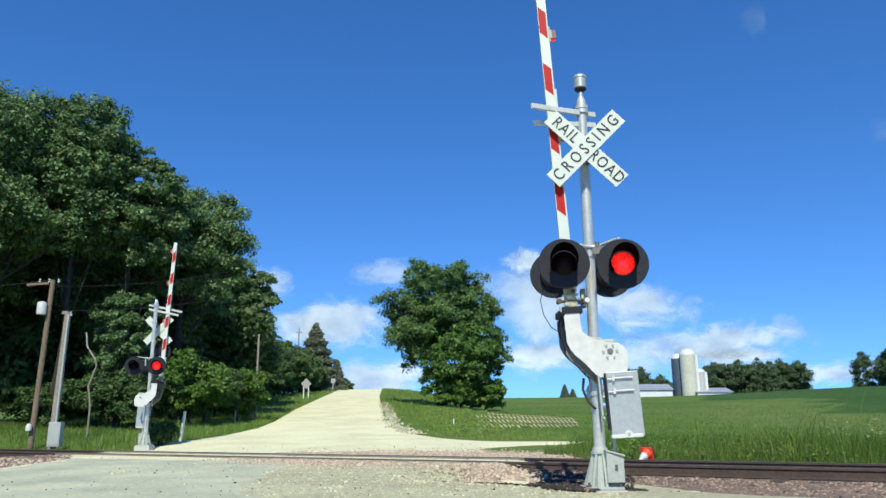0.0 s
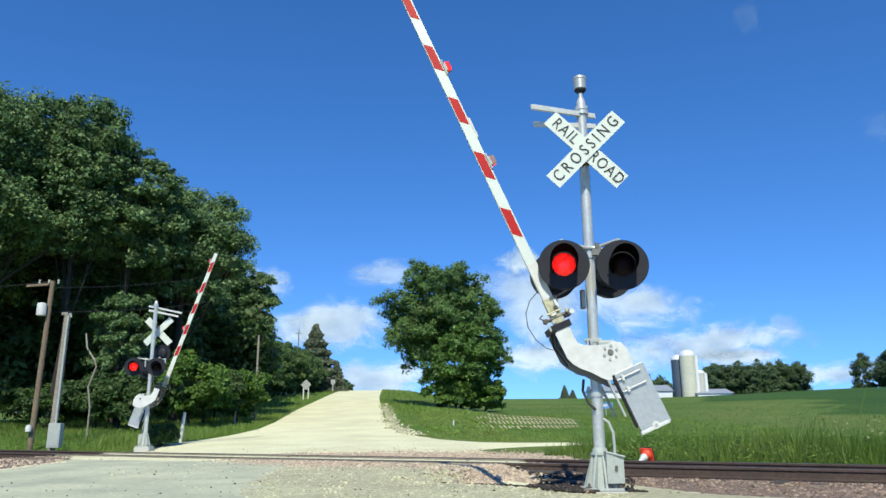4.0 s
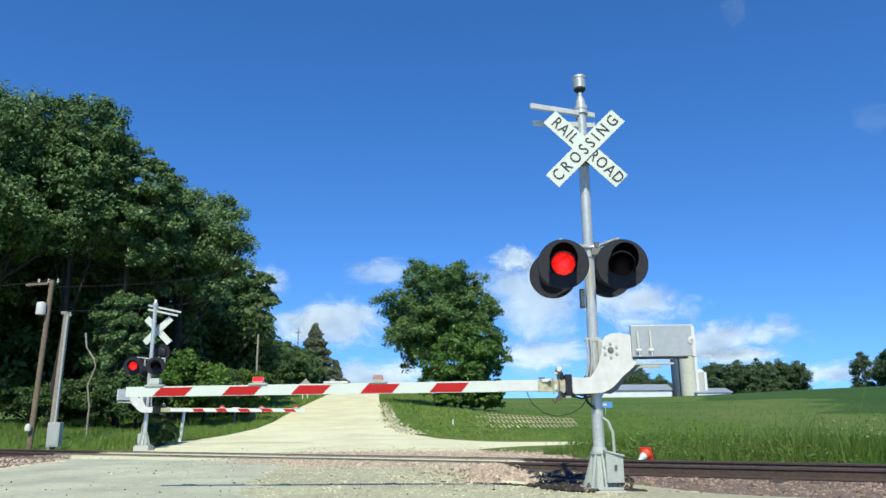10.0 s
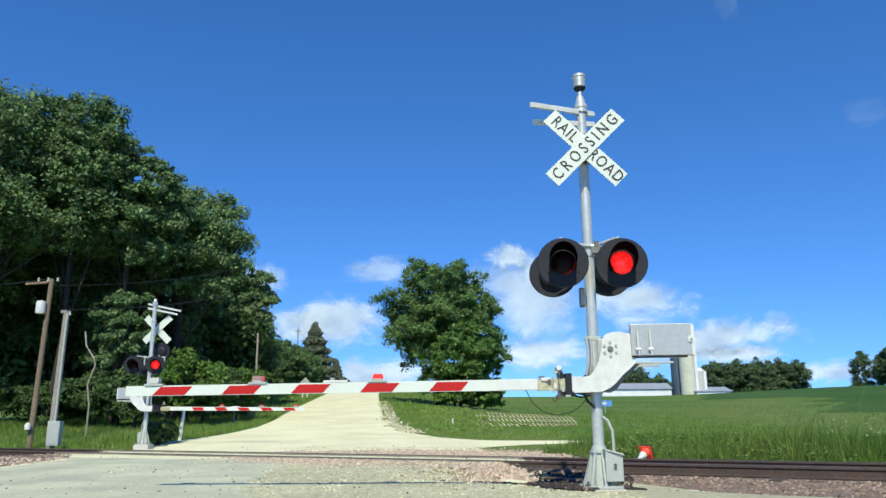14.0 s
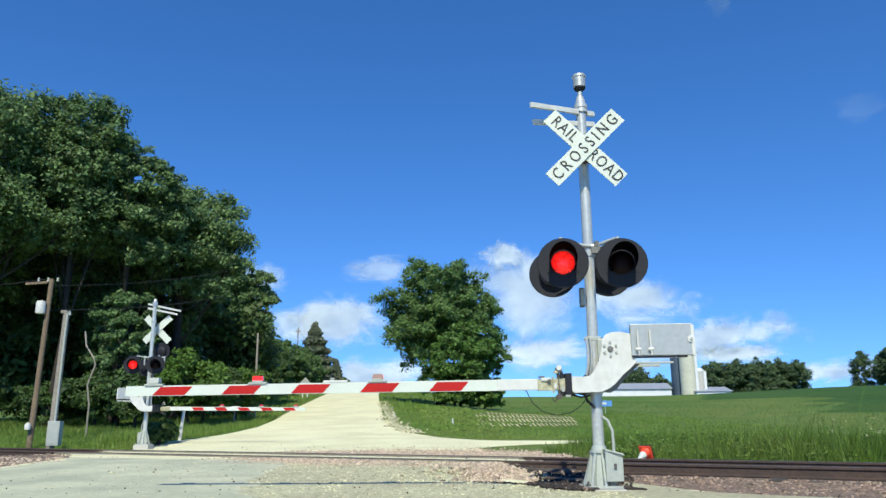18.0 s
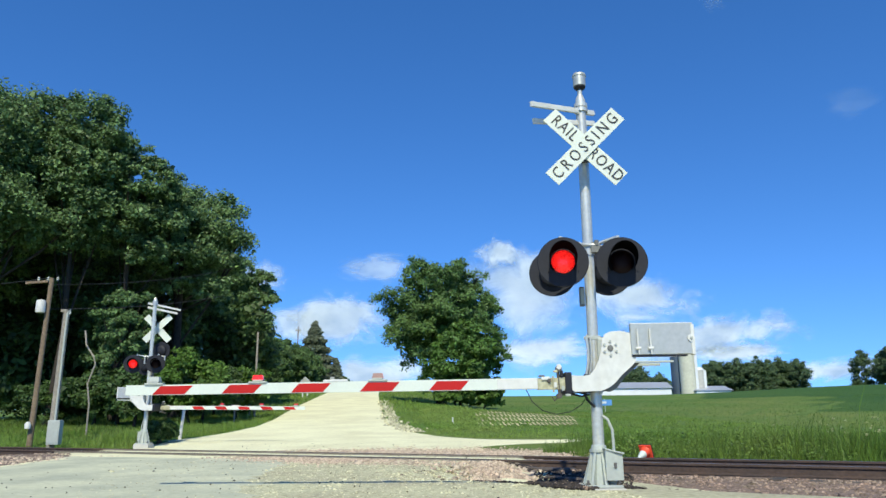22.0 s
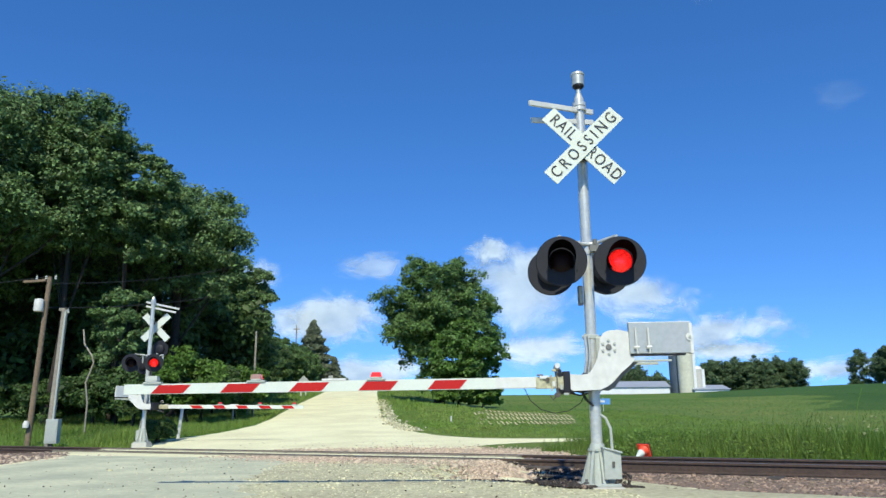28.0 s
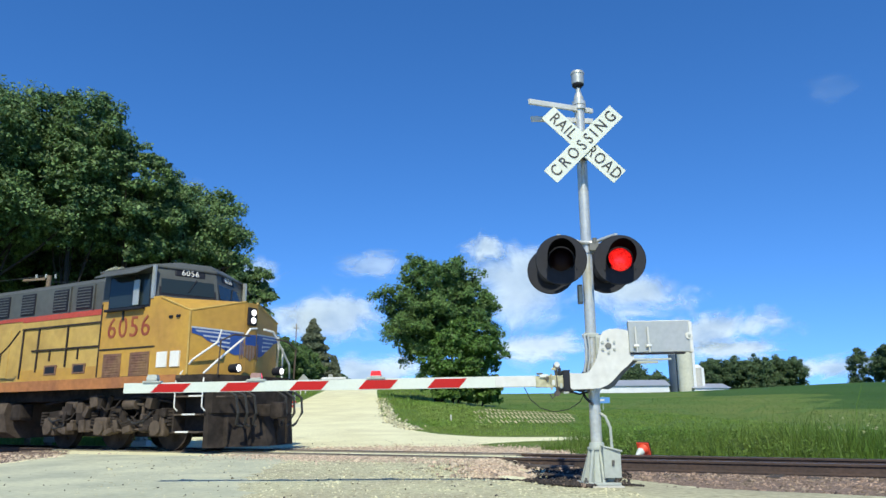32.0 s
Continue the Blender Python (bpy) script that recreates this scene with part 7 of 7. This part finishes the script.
def cloud_material(name, seed, w, h, dense, streak=1.0):
    """White vapour that thins out towards a ragged edge."""
    m = bpy.data.materials.new(name)
    m.use_nodes = True
    n, l = m.node_tree.nodes, m.node_tree.links
    n.clear()
    out = n.new("ShaderNodeOutputMaterial")
    co = n.new("ShaderNodeTexCoord")
    mp = n.new("ShaderNodeMapping")
    mp.inputs["Scale"].default_value = (1 / h / streak, 0, 1 / h)
    mp.inputs["Location"].default_value = (seed * 3.1, seed * 7.7, seed * 1.9)
    l.new(co.outputs["Object"], mp.inputs["Vector"])
    nz = n.new("ShaderNodeTexNoise")
    nz.inputs["Scale"].default_value, nz.inputs["Detail"].default_value, nz.inputs["Roughness"].default_value = 3.0, 12, 0.60
    nz.inputs["Distortion"].default_value = 0.5
    l.new(mp.outputs[0], nz.inputs["Vector"])
    el = n.new("ShaderNodeMapping")
    el.inputs["Scale"].default_value = (2 / w, 0, 2 / h)
    l.new(co.outputs["Object"], el.inputs["Vector"])
    ln = n.new("ShaderNodeVectorMath")
    ln.operation = "LENGTH"
    l.new(el.outputs[0], ln.inputs[0])
    fall = n.new("ShaderNodeMapRange")
    fall.inputs["From Min"].default_value, fall.inputs["From Max"].default_value = 0.0, 1.0
    fall.inputs["To Min"].default_value, fall.inputs["To Max"].default_value = 0.37, -0.46
    l.new(ln.outputs["Value"], fall.inputs["Value"])
    add = n.new("ShaderNodeMath")
    l.new(nz.outputs["Fac"], add.inputs[0])
    l.new(fall.outputs[0], add.inputs[1])
    ramp = n.new("ShaderNodeMapRange")
    ramp.interpolation_type = "SMOOTHSTEP"
    ramp.inputs["From Min"].default_value, ramp.inputs["From Max"].default_value = 0.325, 0.70
    ramp.inputs["To Max"].default_value = dense
    l.new(add.outputs[0], ramp.inputs["Value"])
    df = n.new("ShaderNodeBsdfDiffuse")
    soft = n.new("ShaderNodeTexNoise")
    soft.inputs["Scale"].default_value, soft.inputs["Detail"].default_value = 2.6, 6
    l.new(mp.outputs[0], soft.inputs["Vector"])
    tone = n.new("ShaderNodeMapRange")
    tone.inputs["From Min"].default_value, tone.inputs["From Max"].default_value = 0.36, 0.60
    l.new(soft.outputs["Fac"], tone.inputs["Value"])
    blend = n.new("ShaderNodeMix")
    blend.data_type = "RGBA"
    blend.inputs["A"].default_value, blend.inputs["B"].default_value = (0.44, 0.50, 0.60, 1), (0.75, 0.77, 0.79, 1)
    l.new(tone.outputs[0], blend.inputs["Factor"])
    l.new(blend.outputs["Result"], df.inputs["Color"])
    tp = n.new("ShaderNodeBsdfTransparent")
    mx = n.new("ShaderNodeMixShader")
    l.new(ramp.outputs[0], mx.inputs[0])
    l.new(tp.outputs[0], mx.inputs[1])
    l.new(df.outputs[0], mx.inputs[2])
    l.new(mx.outputs[0], out.inputs["Surface"])
    return m


CLOUD_FAR = 2600.0
# place in degrees from straight ahead and above level, size in degrees, drift in degrees over the clip, density
CLOUDS = [
    (6.6, 12.2, 6.2, 3.9, -3.0, 0.8, 0.83, 1.1), (7.6, 9.4, 16.6, 11.2, -1.6, 0.9, 0.83, 1.3),
    (14.8, 8.6, 16.6, 6.8, 0.1, 0.5, 0.88, 1.5), (7.0, 5.1, 12.6, 5.6, -0.3, 0.3, 0.93, 1.6),
    (20.6, 5.7, 17.3, 4.5, -0.5, 0.5, 0.88, 1.7), (21.0, 4.5, 13.1, 3.2, -0.2, 0.2, 0.93, 2.4),
    (15.1, 5.0, 10.9, 5.1, -0.3, 0.3, 0.73, 1.8), (-8.0, 7.7, 13.3, 7.1, -0.2, 0.2, 0.88, 1.4),
    (-11.2, 7.2, 10.9, 4.7, -0.2, 0.2, 0.78, 1.8), (-4.7, 11.4, 10.2, 3.9, -0.8, 0.3, 0.49, 2.4),
    (-5.1, 3.3, 15.1, 5.1, -0.2, 0.1, 0.9, 2.2), (25.0, 6.3, 4.5, 3.4, -0.9, 0.5, 0.41, 1.4),
    (27.8, 3.1, 9.7, 3.0, -0.2, 0.1, 0.83, 2.0), (-13.8, 10.4, 8.2, 4.7, -0.9, 0.4, 0.59, 1.5),
    (31.8, 3.2, 11.6, 4.3, -0.2, 0.1, 0.78, 2.0), (25.4, 28.0, 3.0, 3.6, -4.2, 3.2, 0.12, 0.6),
    (33.2, 18.8, 6.0, 3.4, -3.4, 3.2, 0.09, 2.0), (-17.0, 14.6, 4.0, 4.0, -2.4, 2.0, 0.1, 0.8),
]


def cloud_pose(turn, up, dist):
    d = Vector((math.sin(radians(turn)) * math.cos(radians(up)), math.cos(radians(turn)) * math.cos(radians(up)), math.sin(radians(up))))
    return Matrix.Translation(Vector((0, 0, EYE_Z)) + d * dist) @ Matrix.Rotation(radians(-turn), 4, "Z") @ Matrix.Rotation(radians(up), 4, "X")


clouds = []
for i, (turn, up, w, h, dx, dy, dense, streak) in enumerate(CLOUDS):
    dist = CLOUD_FAR + 9 * i
    W, H = dist * radians(w), dist * radians(h)
    bm = bmesh.new()
    k = 18
    vs = []
    for a in range(k + 1):
        al = radians(w) * (a / k - 0.5)
        vs.append([bm.verts.new((dist * math.sin(al) * math.cos(be), dist * (math.cos(al) * math.cos(be) - 1), dist * math.sin(be))) for be in (radians(h) * (b / k - 0.5) for b in range(k + 1))])
    for a in range(k):
        for b in range(k):
            if math.hypot((a + 0.5) / k - 0.5, (b + 0.5) / k - 0.5) < 0.52:
                bm.faces.new((vs[a][b], vs[a + 1][b], vs[a + 1][b + 1], vs[a][b + 1]))
    bmesh.ops.delete(bm, geom=[v for v in bm.verts if not v.link_faces], context="VERTS")
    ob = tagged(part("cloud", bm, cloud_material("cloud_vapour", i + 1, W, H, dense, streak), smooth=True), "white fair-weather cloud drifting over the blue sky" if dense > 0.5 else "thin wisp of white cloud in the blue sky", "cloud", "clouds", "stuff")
    ob.matrix_world = cloud_pose(turn, up, dist)
    clouds.append((ob, turn, up, dx, dy, dist))

# ---------------------------------------------------------------- what moves
NEAR_SWING = [(0, 87.0), (2.85, 87.0), (3.0, 86.2), (3.3, 81.5), (3.5, 77.5), (4.2, 62.5), (5.0, 44.5), (5.5, 34.9), (6.0, 27.7), (6.5, 21.1), (7.0, 15.1), (7.5, 9.8), (8.0, 4.8), (8.4, 1.4), (8.6, 0.8), (9.0, 0.4), (9.5, -0.1), (10.0, -0.45), (10.5, -0.5), (32, -0.55)]
FAR_SWING = [(0, 88.2), (2.9, 88.2), (3.1, 87.2), (3.3, 84.4), (3.5, 81.0), (4.2, 68.2), (5.0, 50.2), (5.5, 41.0), (6.0, 33.6), (6.5, 27.4), (7.0, 21.8), (7.5, 16.2), (8.0, 10.6), (8.5, 5.8), (9.0, 2.0), (9.4, -0.4), (9.8, -0.6), (32, -0.6)]
LOCO_S, LOCO_V = -2.87, 17.2


def flash_rows(at, first):
    """A lens turned with its lit side outwards for every other step. at: the pose of the lens. A turn takes a tenth of a second."""
    ang = 0.0 if first else math.pi
    rows = [(0.0, at @ Matrix.Rotation(ang, 4, "Z"))]
    for k in range(1, 60):
        t = SHIFT + STEP * k
        if t > 31.9:
            break
        begin, half = t - 0.05, round(2 * t) / 2
        if abs(t - half) < 0.11:
            begin = max(begin, half + 0.001) if t > half else min(begin, half - 0.101)
        begin = max(begin, 0.001)
        for q in range(4):
            if begin > 0.01 or q:
                rows.append((begin + q / 30, at @ Matrix.Rotation(ang + (math.pi - 2 * ang) * q / 3, 4, "Z")))
        ang = math.pi - ang
    rows.append((32.2, at @ Matrix.Rotation(ang, 4, "Z")))
    return rows


def motions():
    for arm, swing in ((near_arm, NEAR_SWING), (far_arm, FAR_SWING)):
        walk(arm, [(t, pose(*HUB, 0, a, 0)) for t, a in swing])
    for lenses in (near_lenses, far_lenses):
        for i, lens in enumerate(lenses):
            # lamps seen on the same side are lit together
            right = (i in (1, 2)) if lenses is near_lenses else (i in (0, 3))
            walk(lens, flash_rows(Matrix.Translation(lens.location), right))
    for i, lens in enumerate(near_flash):
        if i:
            walk(lens, flash_rows(Matrix.Translation(lens.location), i == 2))
    for ob, turn, up, dx, dy, dist in clouds:
        walk(ob, [(0, cloud_pose(turn, up, dist)), (16, cloud_pose(turn + dx * 0.5, up + dy * 0.5, dist)), (32, cloud_pose(turn + dx, up + dy, dist))])
    walk(locomotive, [(t, TRACK_M @ pose(LOCO_S + LOCO_V * (t - 32.0), 0, RAIL_Z)) for t in (0, 8, 16, 24, 28, 30, 31, 32)])
    for wheel, x in loco_wheels:
        rows = []
        for k in range(0, 100):
            t = 28.0 + 0.0414 * k
            if t < 32.0:
                rows.append((t, pose(x, 0, 0.53, 0, math.degrees(LOCO_V * (t - 32.0) / 0.53) % 360, 0)))
        walk(wheel, [(0.0, rows[0][1])] + rows + [(32.0, pose(x, 0, 0.53))])


motions()
